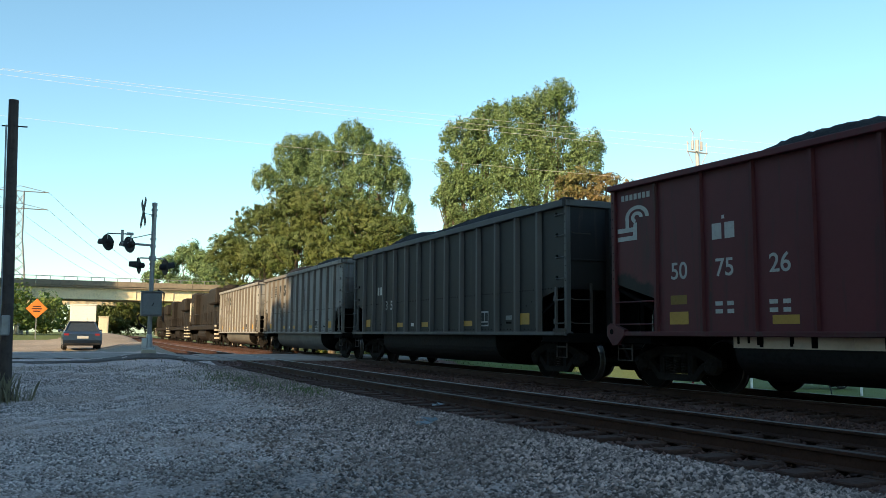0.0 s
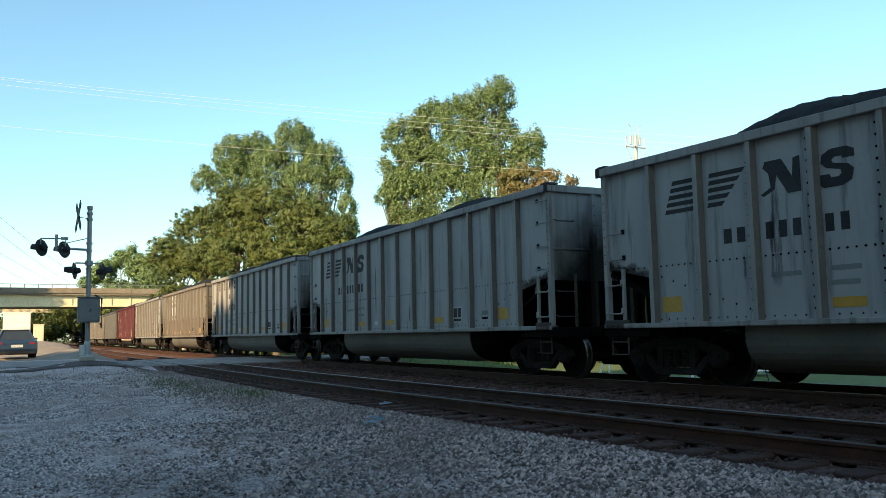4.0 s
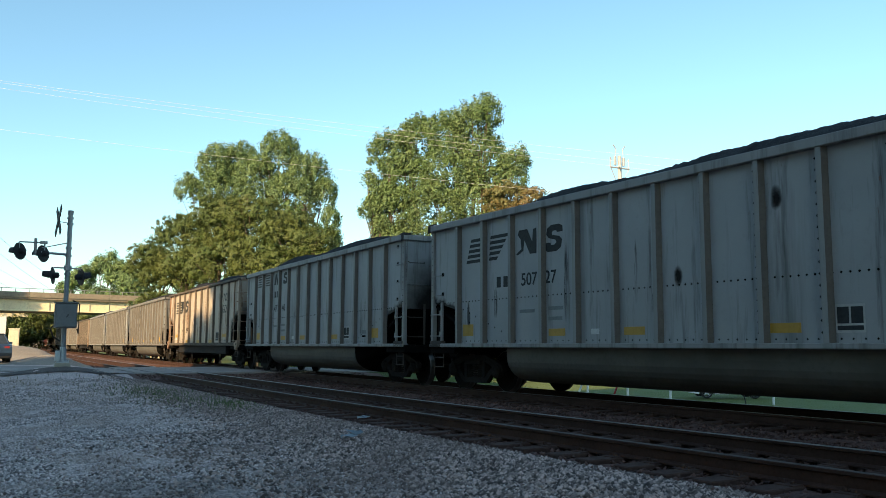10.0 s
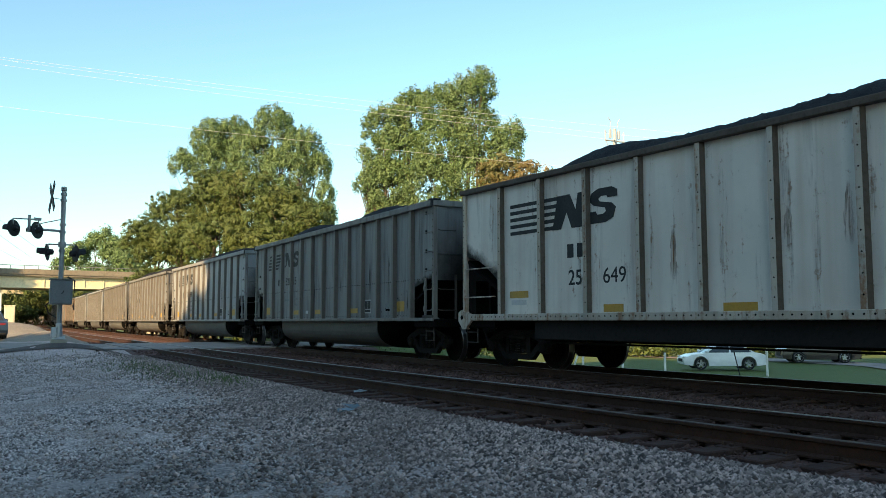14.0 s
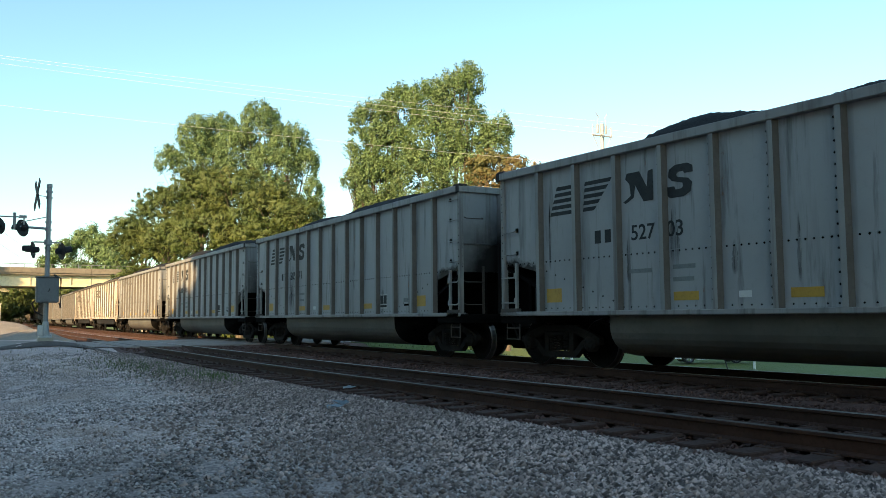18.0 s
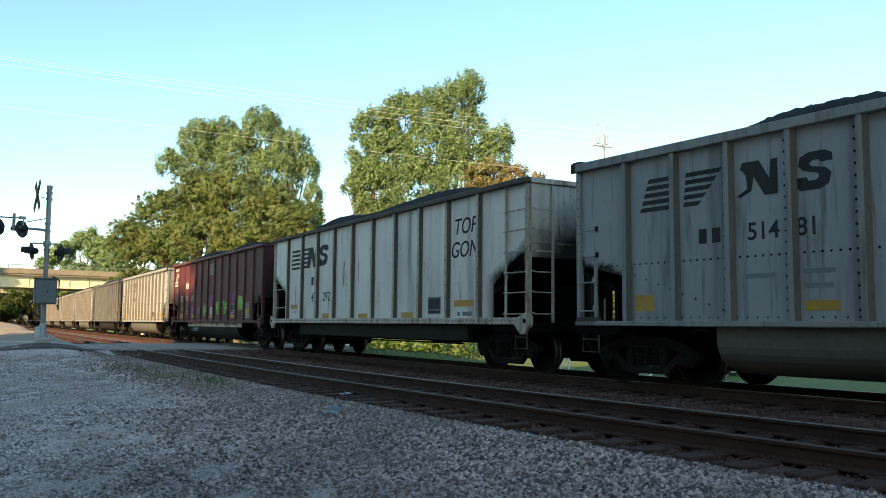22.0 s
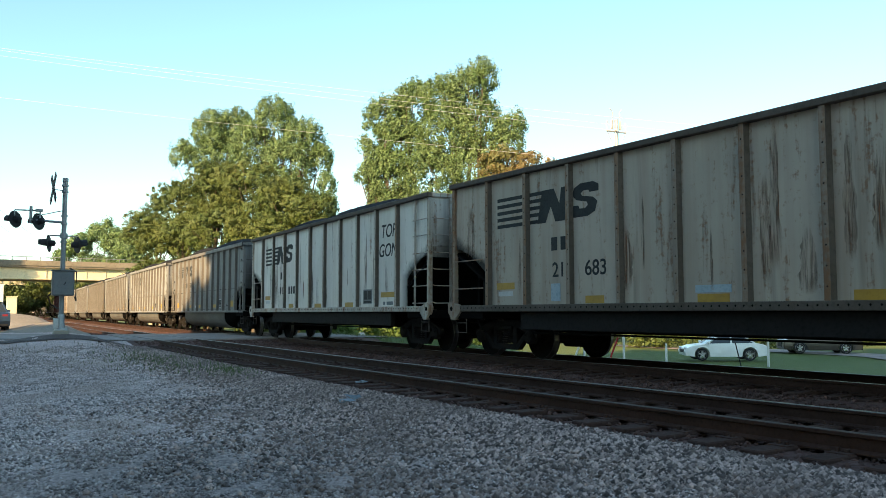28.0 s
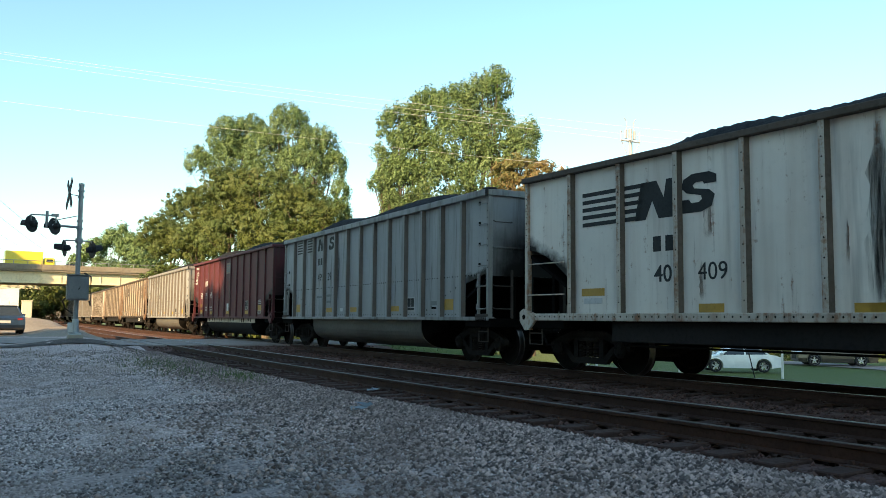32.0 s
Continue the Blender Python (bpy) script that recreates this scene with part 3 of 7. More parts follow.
                def lad():
                    s = Shape()
                    s.box(-1.56, -1.50, -0.03, 0.03, z0, cut_z - 0.04, 0.008)
                    for z in (1.74, 1.24):
                        s.tube([(-1.54, 0.0, z + 0.05), (-1.60, 0.03 * q, z), (-1.60, 0.40 * q, z), (-1.55, 0.42 * q, z + 0.05)], 0.015, 6)
                        s.box(-1.575, -1.55, -0.05, 0.05, z - 0.02, z + 0.10, 0.006)
                    return s.mesh("ladder", rib)
                part("ladder", shared(("ladder", style, coat, q), lad), None, car, m=t @ pose(0, y_in, 0))

                def grab():
                    s = Shape()
                    s.tube([(-1.5, 0, 0), (-1.57, 0.03 * q, -0.03), (-1.57, 0.39 * q, -0.03), (-1.53, 0.42 * q, 0)], 0.012, 6)
                    s.box(-1.525, -1.5, -0.03, 0.03, -0.04, 0.04, 0.004, 1)
                    return s.mesh("grab_iron", [rib, M_NEARBLACK])
                if style == "bulge":
                    for z in (2.23, 2.69, 3.16, 3.62) if q < 0 else (2.23, 2.69):
                        part("grab_iron", shared(("grab", q, coat), grab), None, car, m=t @ pose(0, y_in, z))

            def stirrup():
                s = Shape()
                s.tube([(-1.5, -0.2, z0 - 0.03), (-1.5, -0.2, 0.52), (-1.5, 0.2, 0.52), (-1.5, 0.2, z0 - 0.03)], 0.018, 6)
                s.tube([(-1.5, -0.2, 0.74), (-1.5, 0.2, 0.74)], 0.015, 6)
                return s.mesh("stirrup_step", M_FOOT)
            part("stirrup_step", shared(("stirrup", style, coat), stirrup), None, car, m=t @ pose(0, q * (half - 0.30), 0))

            def gusset():
                s = Shape()
                if style == "bulge":
                    s.box(-1.60, -1.46, -0.42, 0.08, 0.98, 1.13, 0.012)
                else:
                    s.prism([(-0.30, 1.10), (0.10, 1.22), (0.20, 1.16), (0.20, 0.98), (0.04, 0.80), (-0.08, 0.80), (-0.30, 1.0)], "x", -1.61, -1.50)
                    s.lathe([(-1.615, 0.0), (-1.615, 0.05), (-1.60, 0.06)], "x", 12, 1, (0, 0.06, 1.06))
                return s.mesh("corner_gusset", [M_FOOT if style == "bulge" else rib, M_NEARBLACK])
            part("corner_gusset", shared(("gusset", style, coat), gusset), None, car, m=t @ pose(0, q * (half - 0.10), 0, 0, 0, 0) if q > 0 else t @ Matrix.Diagonal((1, -1, 1, 1)) @ pose(0, half - 0.10, 0))

            def cap():
                s = Shape()
                s.box(-1.625, -1.36, -0.20, 0.06, zt - 0.03, zt + 0.035, 0.03)
                s.box(-1.628, -1.60, -0.05, 0.062, zt - 0.17, zt + 0.01, 0.006)
                return s.mesh("corner_cap", M_DARKMETAL_CAP)
            if style == "bulge":
                part("corner_cap", shared(("cap", style), cap), None, car, "dark corner cap", t @ pose(0, half, 0) if q > 0 else t @ Matrix.Diagonal((1, -1, 1, 1)) @ pose(0, half, 0))

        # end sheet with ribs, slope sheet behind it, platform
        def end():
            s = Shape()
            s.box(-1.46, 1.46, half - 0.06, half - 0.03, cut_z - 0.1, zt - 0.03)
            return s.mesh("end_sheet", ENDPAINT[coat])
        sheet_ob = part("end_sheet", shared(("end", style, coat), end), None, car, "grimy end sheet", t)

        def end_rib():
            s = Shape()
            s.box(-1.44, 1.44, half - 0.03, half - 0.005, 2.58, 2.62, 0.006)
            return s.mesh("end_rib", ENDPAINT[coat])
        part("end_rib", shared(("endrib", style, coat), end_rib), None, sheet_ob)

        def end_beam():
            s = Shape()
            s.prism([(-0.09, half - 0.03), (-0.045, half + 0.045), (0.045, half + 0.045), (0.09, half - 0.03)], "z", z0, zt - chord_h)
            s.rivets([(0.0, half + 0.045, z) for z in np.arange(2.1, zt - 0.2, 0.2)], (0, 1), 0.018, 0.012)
            return s.mesh("end_beam", [ENDPAINT[coat], M_NEARBLACK])
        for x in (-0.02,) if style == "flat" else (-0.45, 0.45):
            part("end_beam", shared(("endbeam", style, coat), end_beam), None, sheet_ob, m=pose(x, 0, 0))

        def end_chord():
            s = Shape()
            s.box(-1.5, 1.5, half - 0.05, half + 0.045, zt - chord_h, zt - 0.004, 0.01)
            return s.mesh("end_chord", rib)
        part("end_chord", shared(("endchord", style, coat), end_chord), None, sheet_ob)

        # this near-black holds soot and the shade behind the end
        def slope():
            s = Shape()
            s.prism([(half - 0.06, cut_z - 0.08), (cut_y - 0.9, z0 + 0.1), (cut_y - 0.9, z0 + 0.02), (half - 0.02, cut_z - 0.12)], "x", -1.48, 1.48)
            return s.mesh("slope_sheet", M_NEARBLACK)
        slope_ob = part("slope_sheet", shared(("slope", style), slope), None, car, "slope sheet near-black with soot and shade", t)

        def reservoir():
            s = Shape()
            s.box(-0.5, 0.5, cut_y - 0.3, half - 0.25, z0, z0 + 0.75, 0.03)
            return s.mesh("reservoir", M_NEARBLACK)
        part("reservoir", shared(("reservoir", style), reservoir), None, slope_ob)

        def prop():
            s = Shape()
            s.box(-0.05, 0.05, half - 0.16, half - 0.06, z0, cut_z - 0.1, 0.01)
            return s.mesh("end_post", M_NEARBLACK)
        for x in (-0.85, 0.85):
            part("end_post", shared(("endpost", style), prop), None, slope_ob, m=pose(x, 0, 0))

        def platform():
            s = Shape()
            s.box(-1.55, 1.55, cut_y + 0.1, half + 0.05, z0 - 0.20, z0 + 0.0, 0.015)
            return s.mesh("end_platform", M_NEARBLACK)
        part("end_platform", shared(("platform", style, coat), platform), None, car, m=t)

        # short ladders and the end grab: the end's shade is put into their dark iron
        def end_ladder():
            s = Shape()
            full = style == "flat"
            s.box(0.94, 0.99, half + 0.0, half + 0.05, z0, zt - 0.12 if full else cut_z + 0.03, 0.006)
            for z in (3.26, 2.86, 2.43, 2.02, 1.62, 1.20) if full else (1.74, 1.24):
                s.tube([(0.96, half + 0.03, z + 0.03), (0.98, half + 0.09, z), (1.43, half + 0.09, z), (1.47, half + 0.03, z + 0.03)], 0.014, 6)
            return s.mesh("end_ladder", rib if full else M_FOOT)
        part("end_ladder", shared(("endladder", style, coat), end_ladder), None, car, m=t)

        def end_grab():
            s = Shape()
            s.tube([(0.96, half - 0.02, 3.19), (0.98, half + 0.06, 3.16), (1.41, half + 0.06, 3.16), (1.44, half + 0.01, 3.19)], 0.012, 6)
            return s.mesh("end_grab_iron", M_FOOT)
        if style == "bulge":
            part("end_grab_iron", shared(("endgrab", style), end_grab), None, car, m=t)

        def coupler():
            s = Shape()
            s.box(-0.14, 0.14, half - 0.3, half + 0.35, 0.72, 0.98, 0.03)
            s.box(-0.2, 0.14, half + 0.35, half + 0.74, 0.70, 1.0, 0.06)
            s.tube([(0.25, half + 0.1, 0.85), (0.3, half + 0.45, 0.45), (0.1, half + 0.72, 0.5)], 0.03, 6)
            s.tube([(-1.4, half + 0.08, 0.95), (-0.9, half + 0.12, 0.72), (-0.15, half + 0.15, 0.78)], 0.016, 6)
            return s.mesh("coupler", M_TRUCK)
        part("coupler", shared(("coupler", half), coupler), None, car, "rusty knuckle coupler", t)
        add_truck(car, 6.2 * sg)

    # underframe: tub or deep sill
    def belly():
        s = Shape()
        if style == "flat":
            s.prism([(-1.3, 0.98), (-0.3, 0.55), (0.3, 0.55), (1.3, 0.98)], "y", -4.4, 4.4)
        else:
            out = [(-1.40, 1.02)] + [(-1.40 * math.cos(a) ** 0.55, 0.86 - 0.63 * math.sin(a) ** 0.8) for a in np.linspace(0.05, math.pi / 2 - 0.03, 10)]
            out = out + [(-x, z) for x, z in reversed(out)]
            s.prism(out, "y", -3.80, 4.50)
            # rear taper in near-black for the soot and shadow at the tub's end
            ring = [(x * 0.985, z) for x, z in out]
            tip = [(x * 0.8, max(z, 0.80)) for x, z in out]
            n = len(ring)
            s.add([(x, -3.80, z) for x, z in ring] + [(x, -4.75, z) for x, z in tip], [(i, (i + 1) % n, n + (i + 1) % n, n + i) for i in range(n)] + [tuple(range(n, 2 * n))], 1)
        return s.mesh("underbody", [M_NEARBLACK if style == "flat" else (M_TUBBLACK if coat in ("black", "maroon") else M_TUBGRAY), M_NEARBLACK])
    belly_ob = part("underbody", shared(("belly", style, coat), belly), None, car, "dusty underbody between the trucks")
    if style == "flat":
        def skirt():
            s = Shape()
            s.box(-0.07, 0.07, -5.2, 5.2, 0.62, z0 - 0.05, 0.015)
            return s.mesh("side_skirt", M_TUBBLACK)
        for x in (-1.37, 1.37):
            part("side_skirt", shared(("skirt",), skirt), None, belly_ob, m=pose(x, 0, 0))

        def pipe():
            s = Shape()
            s.tube([(-1.35, -4.9, 0.56), (-1.35, 4.9, 0.56)], 0.02, 6)
            return s.mesh("brake_pipe", M_NEARBLACK)
        part("brake_pipe", shared(("pipe",), pipe), None, belly_ob)

        def tank():
            s = Shape()
            s.lathe([(-0.55, 0.0), (-0.5, 0.2), (0.5, 0.2), (0.55, 0.0)], "y", 14, centre=(-0.9, -3.4, 0.72))
            return s.mesh("air_tank", M_NEARBLACK)
        part("air_tank", shared(("tank",), tank), None, belly_ob)
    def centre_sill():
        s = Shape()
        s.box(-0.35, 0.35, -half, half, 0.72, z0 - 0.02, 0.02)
        return s.mesh("centre_sill", M_NEARBLACK)
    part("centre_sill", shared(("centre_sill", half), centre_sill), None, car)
    if style == "smooth" and coat == "maroon":
        s = Shape()
        s.prism([(-1.43, 1.0), (-1.43, 0.80), (-1.415, 0.80), (-1.415, 1.0)], "y", -4.5, 4.5)
        for y in (-2.3, 0, 2.3):
            s.box(-1.445, -1.42, y - 0.02, y + 0.02, 0.8, 1.0)
        rng = random.Random(8)
        for _ in range(26):
            y, w = rng.uniform(-4.4, 4.4), rng.uniform(0.015, 0.06)
            s.box(-1.433, -1.43, y - w, y + w, 0.8 + rng.uniform(0, 0.1), 1.0, 0, 1)
        part("splash_plate", s, [M_TUBTAN, M_NEARBLACK], car, "tan dusty plate along the tub")
    return car


# ---- lettering and marks on the near side (x = -1.5), placed by metres back from the front corner ----
FACE = Matrix(((0, 0, -1, 0), (-1, 0, 0, 0), (0, 1, 0, 0), (0, 0, 0, 1)))


FRONT = {"y": HALF}                 # front corner of the wagon being lettered


def on_side(back, z, x=-1.504):
    return Matrix.Translation((x, FRONT["y"] - back, z)) @ FACE


def text_mesh(body, size, mat, shear=0.0):
    key = ("text", body, size, mat.name, shear)
    if key not in MESH:
        cu = bpy.data.curves.new("lettering", "FONT")
        cu.body, cu.size, cu.align_x, cu.shear, cu.extrude, cu.offset = body, size, "CENTER", shear, 0.002, 0.0 if "9" in body else 0.004
        cu.materials.append(mat)
        ob = new("lettering", cu)
        me = bpy.data.meshes.new_from_object(ob.evaluated_get(bpy.context.evaluated_depsgraph_get()))
        me.materials.clear()
        me.materials.append(mat)
        bpy.data.objects.remove(ob)
        MESH[key] = me
    return MESH[key]


def letters(car, body, back, z, size, mat, x=-1.504, shear=0.0):
    part("lettering", text_mesh(body, size, mat, shear), None, car, m=on_side(back, z, x))


def plate(car, name, back, z, w, h, mat, x=-1.5, label=""):
    def make():
        s = Shape()
        s.box(-w / 2, w / 2, -h / 2, h / 2, 0, 0.005, 0.0015)
        return s.mesh(name, mat)
    part(name, shared((name, w, h, mat.name), make), None, car, label, on_side(back, z, x))


def data_plate(car, back, z):
    """A white-framed stencil: two dark panes over a dark bar."""
    plate(car, "data_plate", back, z, 0.42, 0.38, M_WHITEINK)
    for du in (-0.10, 0.10):
        plate(car, "data_panel", back + du, z + 0.045, 0.17, 0.22, M_INK, x=-1.506)
    plate(car, "data_panel", back, z - 0.125, 0.37, 0.06, M_INK, x=-1.506)


def flat_shape(polys):
    s = Shape()
    for p in polys:
        n = len(p)
        s.add([(u, v, 0.004) for u, v in p], [tuple(range(n))])
    return s


def emblem_parts(car, key, make, mat, label, m):
    """The first shape carries the others as its strokes."""
    em = None
    for i, p in enumerate(make()):
        me = shared((key, mat.name, i), lambda: flat_shape([p]).mesh("stripe", mat))
        em = part("emblem", me, None, car, label, m) if em is None else (part("stripe", me, None, em), em)[1]


BOLD_S = [(0.98, 0.70), (0.95, 0.90), (0.75, 1.0), (0.3, 1.0), (0.08, 0.88), (0.06, 0.66), (0.22, 0.52), (0.62, 0.42), (0.66, 0.32), (0.58, 0.25), (0.38, 0.25), (0.32, 0.35),
          (0.0, 0.35), (0.02, 0.12), (0.2, 0.0), (0.7, 0.0), (0.94, 0.12), (0.98, 0.4), (0.82, 0.54), (0.42, 0.62), (0.36, 0.7), (0.44, 0.77), (0.62, 0.77), (0.66, 0.70)]
BOLD_N = [(0.0, 0.0), (0.32, 0.0), (0.40, 0.55), (0.62, 0.0), (0.92, 0.0), (1.0, 1.0), (0.70, 1.0), (0.66, 0.48), (0.42, 1.0), (0.08, 1.0)]
BITTEN_N = [(0.08, 0.82), (0.14, 1.0), (0.56, 1.0), (0.80, 0.46), (0.84, 0.96), (1.0, 1.0), (1.0, 0.0), (0.68, 0.0), (0.42, 0.56), (0.36, 0.16), (0.08, 0.0), (0.0, 0.06), (0.26, 0.24), (0.22, 0.64)]


def fitted(poly, u, v, w, h, slant=0.0):
    return [(u + w * a + slant * b, v + h * b) for a, b in poly]


def emblem_ribbed(car, straight=False):
    """Two groups of stripes and two bold blocks, one to a panel; straight: level stripes higher up."""
    def make():
        polys = []
        for i in range(5):
            if straight:
                v = 0.84 - i * 0.093
                polys.append([(1.40, v - 0.048), (2.13, v - 0.048), (2.13, v), (1.40, v)])
                polys.append([(2.45, v - 0.048), (3.20, v - 0.048), (3.20, v), (2.45, v)])
            else:
                v = 0.54 - i * 0.117
                lean = (4 - i) * 0.042
                polys.append([(1.49 + lean, v - 0.072), (2.15, v - 0.072), (2.15, v), (1.52 + lean, v)])
                polys.append([(2.39 + lean * 0.3, v - 0.072), (3.08 - i * 0.10, v - 0.072), (3.15 - i * 0.10, v), (2.41 + lean * 0.3, v)])
        if straight:
            polys.append(fitted(BOLD_N, 3.50, 0.40, 0.58, 0.40, 0.08))
            polys.append(fitted(BOLD_S, 4.55, 0.38, 0.50, 0.42, 0.08))
        else:
            polys.append(fitted(BITTEN_N, 3.40, 0.02, 0.68, 0.52))
            polys.append(fitted(BOLD_S, 4.33, 0.0, 0.55, 0.53, 0.06))
        return polys
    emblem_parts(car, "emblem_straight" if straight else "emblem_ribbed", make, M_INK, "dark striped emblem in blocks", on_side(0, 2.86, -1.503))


def emblem_wide(car, back=1.72):
    """Five long stripes that run into two joined slanting blocks."""
    def make():
        polys = []
        for i in range(5):
            v = 0.50 - i * 0.140
            polys.append([(0.0, v), (1.62 - i * 0.03, v), (1.66 - i * 0.03, v + 0.075), (0.0, v + 0.075)])
        polys.append([(1.36, -0.07), (1.62, -0.07), (1.78, 0.24), (1.92, -0.07), (2.26, -0.07), (2.40, 0.58), (2.10, 0.58), (2.04, 0.28), (1.88, 0.58), (1.52, 0.58)])
        polys.append(fitted(BOLD_S, 2.30, -0.05, 0.78, 0.63, 0.12))
        return polys
    emblem_parts(car, "emblem_wide", make, M_INK, "dark striped emblem", on_side(back, 2.80, -1.503))


def emblem_arc(car, back=0.16):
    """A white arc of three bands over a foot of bars."""
    def make():
        polys = []
        for r0, r1, end in ((0.20, 0.285, 200), (0.06, 0.14, 250)):
            k = 16
            arc = [math.radians(-2 + (end + 2) * i / k) for i in range(k + 1)]
            polys.append([(0.46 + r1 * math.cos(a), 0.53 + r1 * math.sin(a)) for a in arc] + [(0.46 + r0 * math.cos(a), 0.53 + r0 * math.sin(a)) for a in reversed(arc)])
        polys.append([(0.18, 0.31), (0.265, 0.31), (0.265, 0.46), (0.18, 0.46)])
        polys.append([(-0.02, 0.20), (0.36, 0.20), (0.36, 0.31), (-0.02, 0.31)])
        polys.append([(-0.02, 0.0), (0.36, 0.0), (0.36, 0.11), (-0.02, 0.11)])
        polys.append([(0.362, 0.0), (0.46, 0.0), (0.46, 0.41), (0.39, 0.41), (0.362, 0.31)])
        return [[(u * 1.17, v * 0.80) for u, v in p] for p in polys]
    emblem_parts(car, "emblem_arc", make, M_WHITEINK, "white arched emblem", on_side(back, 2.79, -1.505))


def bars(car, back, z, words, mat, h=0.13, gap=0.10):
    """Writing too small or not to be spelt: a bar for each mark."""
    u = back
    for w in words:
        plate(car, "mark", u + w / 2, z, w, h, mat)
        u += w + gap


def stain(car, back, z0, z1, w, seed, mat=None, x=-1.503):
    """A ragged run of spilled oil, soot or rust down the side."""
    rng = random.Random(seed)
    n = 14
    cur, lft, rgt = 0.0, [], []
    for i in range(n + 1):
        cur += rng.uniform(-0.03, 0.03) * w
        t = i / n
        hw = w / 2 * rng.uniform(0.55, 1.0) * (1 - 0.75 * t ** 3)
        lft.append((cur - hw, z0 + (z1 - z0) * t))
        rgt.append((cur + hw, z0 + (z1 - z0) * t))
    pts = lft + rgt[::-1]
    s = Shape()
    s.add([(u, v, 0.002) for u, v in pts], [tuple(range(len(pts)))])
    part("stain", s, mat or M_SOOT, car, "dark run of grime" if mat is None else "run of rust", on_side(back, 0, x))


def soot_cloud(car, back, z, rx, rz, seed):
    """A ragged blot of soot round the open corner of the body."""
    pts = []
    for i in range(26):
        a, q = 2 * math.pi * i / 26, 1.0
        pts.append((rx * q * math.cos(a), max(-z + 1.14, rz * q * math.sin(a)), 0.0015))
    s = Shape()
    s.add(pts, [tuple(range(26))])
    part("soot", s, M_BLOT, car, "blot of black soot", on_side(min(back, 2 * FRONT["y"] - rx - 0.06) if back > 7 else max(back, rx + 0.06), z, -1.5035))


def scribble(car, back, z, w, h, mat, seed, r=0.03):
    """A sprayed tag: one looping stroke, no letters."""
    rng = random.Random(seed)
    n = max(3, int(w / 0.16))
    knots = []
    for k in range(n):
        u0 = -w / 2 + w * (k + 0.5) / n
        for v in (-0.5, 0.45, 0.1, -0.15, 0.5, -0.4):
            knots.append(Vector((u0 + rng.uniform(-0.6, 0.6) * w / n, h * (v + rng.uniform(-0.12, 0.12)), 0.0)))
    line = []
    for a, b, c, d in zip(knots, knots[1:], knots[2:], knots[3:]):
        for i in range(4):
            t = i / 4
            line.append(0.5 * (2 * b + (c - a) * t + (2 * a - 5 * b + 4 * c - d) * t * t + (3 * b - a - 3 * c + d) * t ** 3))
    pts, fs = [], []
    for i, p in enumerate(line):
        d = line[min(i + 1, len(line) - 1)] - line[max(i - 1, 0)]
        o = Vector((-d.y, d.x, 0)).normalized() * r * rng.uniform(0.8, 1.15)
        lift = Vector((0, 0, 0.004 + 0.00003 * i))
        pts += [p - o + lift, p + o + lift]
        if i:
            fs.append((2 * i - 2, 2 * i, 2 * i + 1, 2 * i - 1))
    s = Shape()
    s.add(pts, fs)
    part("graffiti", s, mat, car, "sprayed tag", on_side(back, z))


M_GREEN = plain("green_spray", (0.30, 0.55, 0.13), (0.22, 0.45, 0.12), 0.6, 0, 3, 20, 0)
M_PURPLE = plain("purple_spray", (0.24, 0.08, 0.24), (0.32, 0.10, 0.28), 0.6, 0, 3, 20, 0)
M_PINK = plain("pink_spray", (0.42, 0.20, 0.33), (0.35, 0.2, 0.3), 0.6, 0, 3, 20, 0)
M_FAINT = plain("faded_lettering", (0.19, 0.205, 0.21), (0.15, 0.165, 0.17), 0.7, 0, 3, 20, 0)
M_WPATCH = plain("white_patch", (0.55, 0.56, 0.56), (0.45, 0.46, 0.46), 0.6, 0, 3, 20, 0)

# front to back: number along the train, style, coat, number in groups
TRAIN = [
    (4, "bulge", "gray", ()), (3, "bulge", "steel", ()), (2, "bulge", "black", ("", "35")), (1, "smooth", "maroon", ("50", "75", "26")),
    (0, "bulge", "gray", ("487", "01")), (-1, "bulge", "brown", ("476", "99")), (-2, "bulge", "gray", ("470", "28")), (-3, "bulge", "gray", ()),
    (-4, "bulge", "gray", ()), (-5, "flat", "cream", ("22", "207")), (-6, "bulge", "gray", ("534", "88")), (-7, "bulge", "gray", ("585", "56")),
    (-8, "bulge", "steel", ()), (-9, "flat", "cream", ("42", "594")), (-10, "bulge", "gray", ("473", "40")), (-11, "bulge", "gray", ("507", "27")),
    (-12, "bulge", "steel", ("554", "76")), (-13, "bulge", "steel", ()), (-14, "bulge", "gray", ("518", "60")), (-15, "bulge", "steel", ("528", "15")),
    (-16, "flat", "white", ("25", "649")), (-17, "flat", "white", ("22", "988")), (-18, "bulge", "gray", ("481", "98")), (-19, "bulge", "gray", ()),
    (-20, "bulge", "gray", ("505", "71")), (-21, "bulge", "gray", ("527", "03")), (-22, "bulge", "black", ("10", "57")), (-23, "bulge", "gray", ("523", "84")),
    (-24, "smooth", "maroon", ("50", "74", "84")), (-25, "flat", "white", ("43", "292")), (-26, "bulge", "gray", ("514", "81")), (-27, "bulge", "gray", ("518", "81")),
    (-28, "bulge", "brown", ("464", "74")), (-29, "bulge", "gray", ("529", "49")), (-30, "bulge", "gray", ()), (-31, "bulge", "steel", ()),
    (-32, "flat", "white", ()), (-33, "flat", "cream", ("21", "683")), (-34, "flat", "cream", ("25", "746")), (-35, "bulge", "gray", ("516", "57")),
    (-36, "smooth", "maroon", ("50", "79", "45")), (-37, "bulge", "gray", ("499", "29")), (-38, "flat", "white", ("40", "409")), (-39, "bulge", "gray", ()),
]
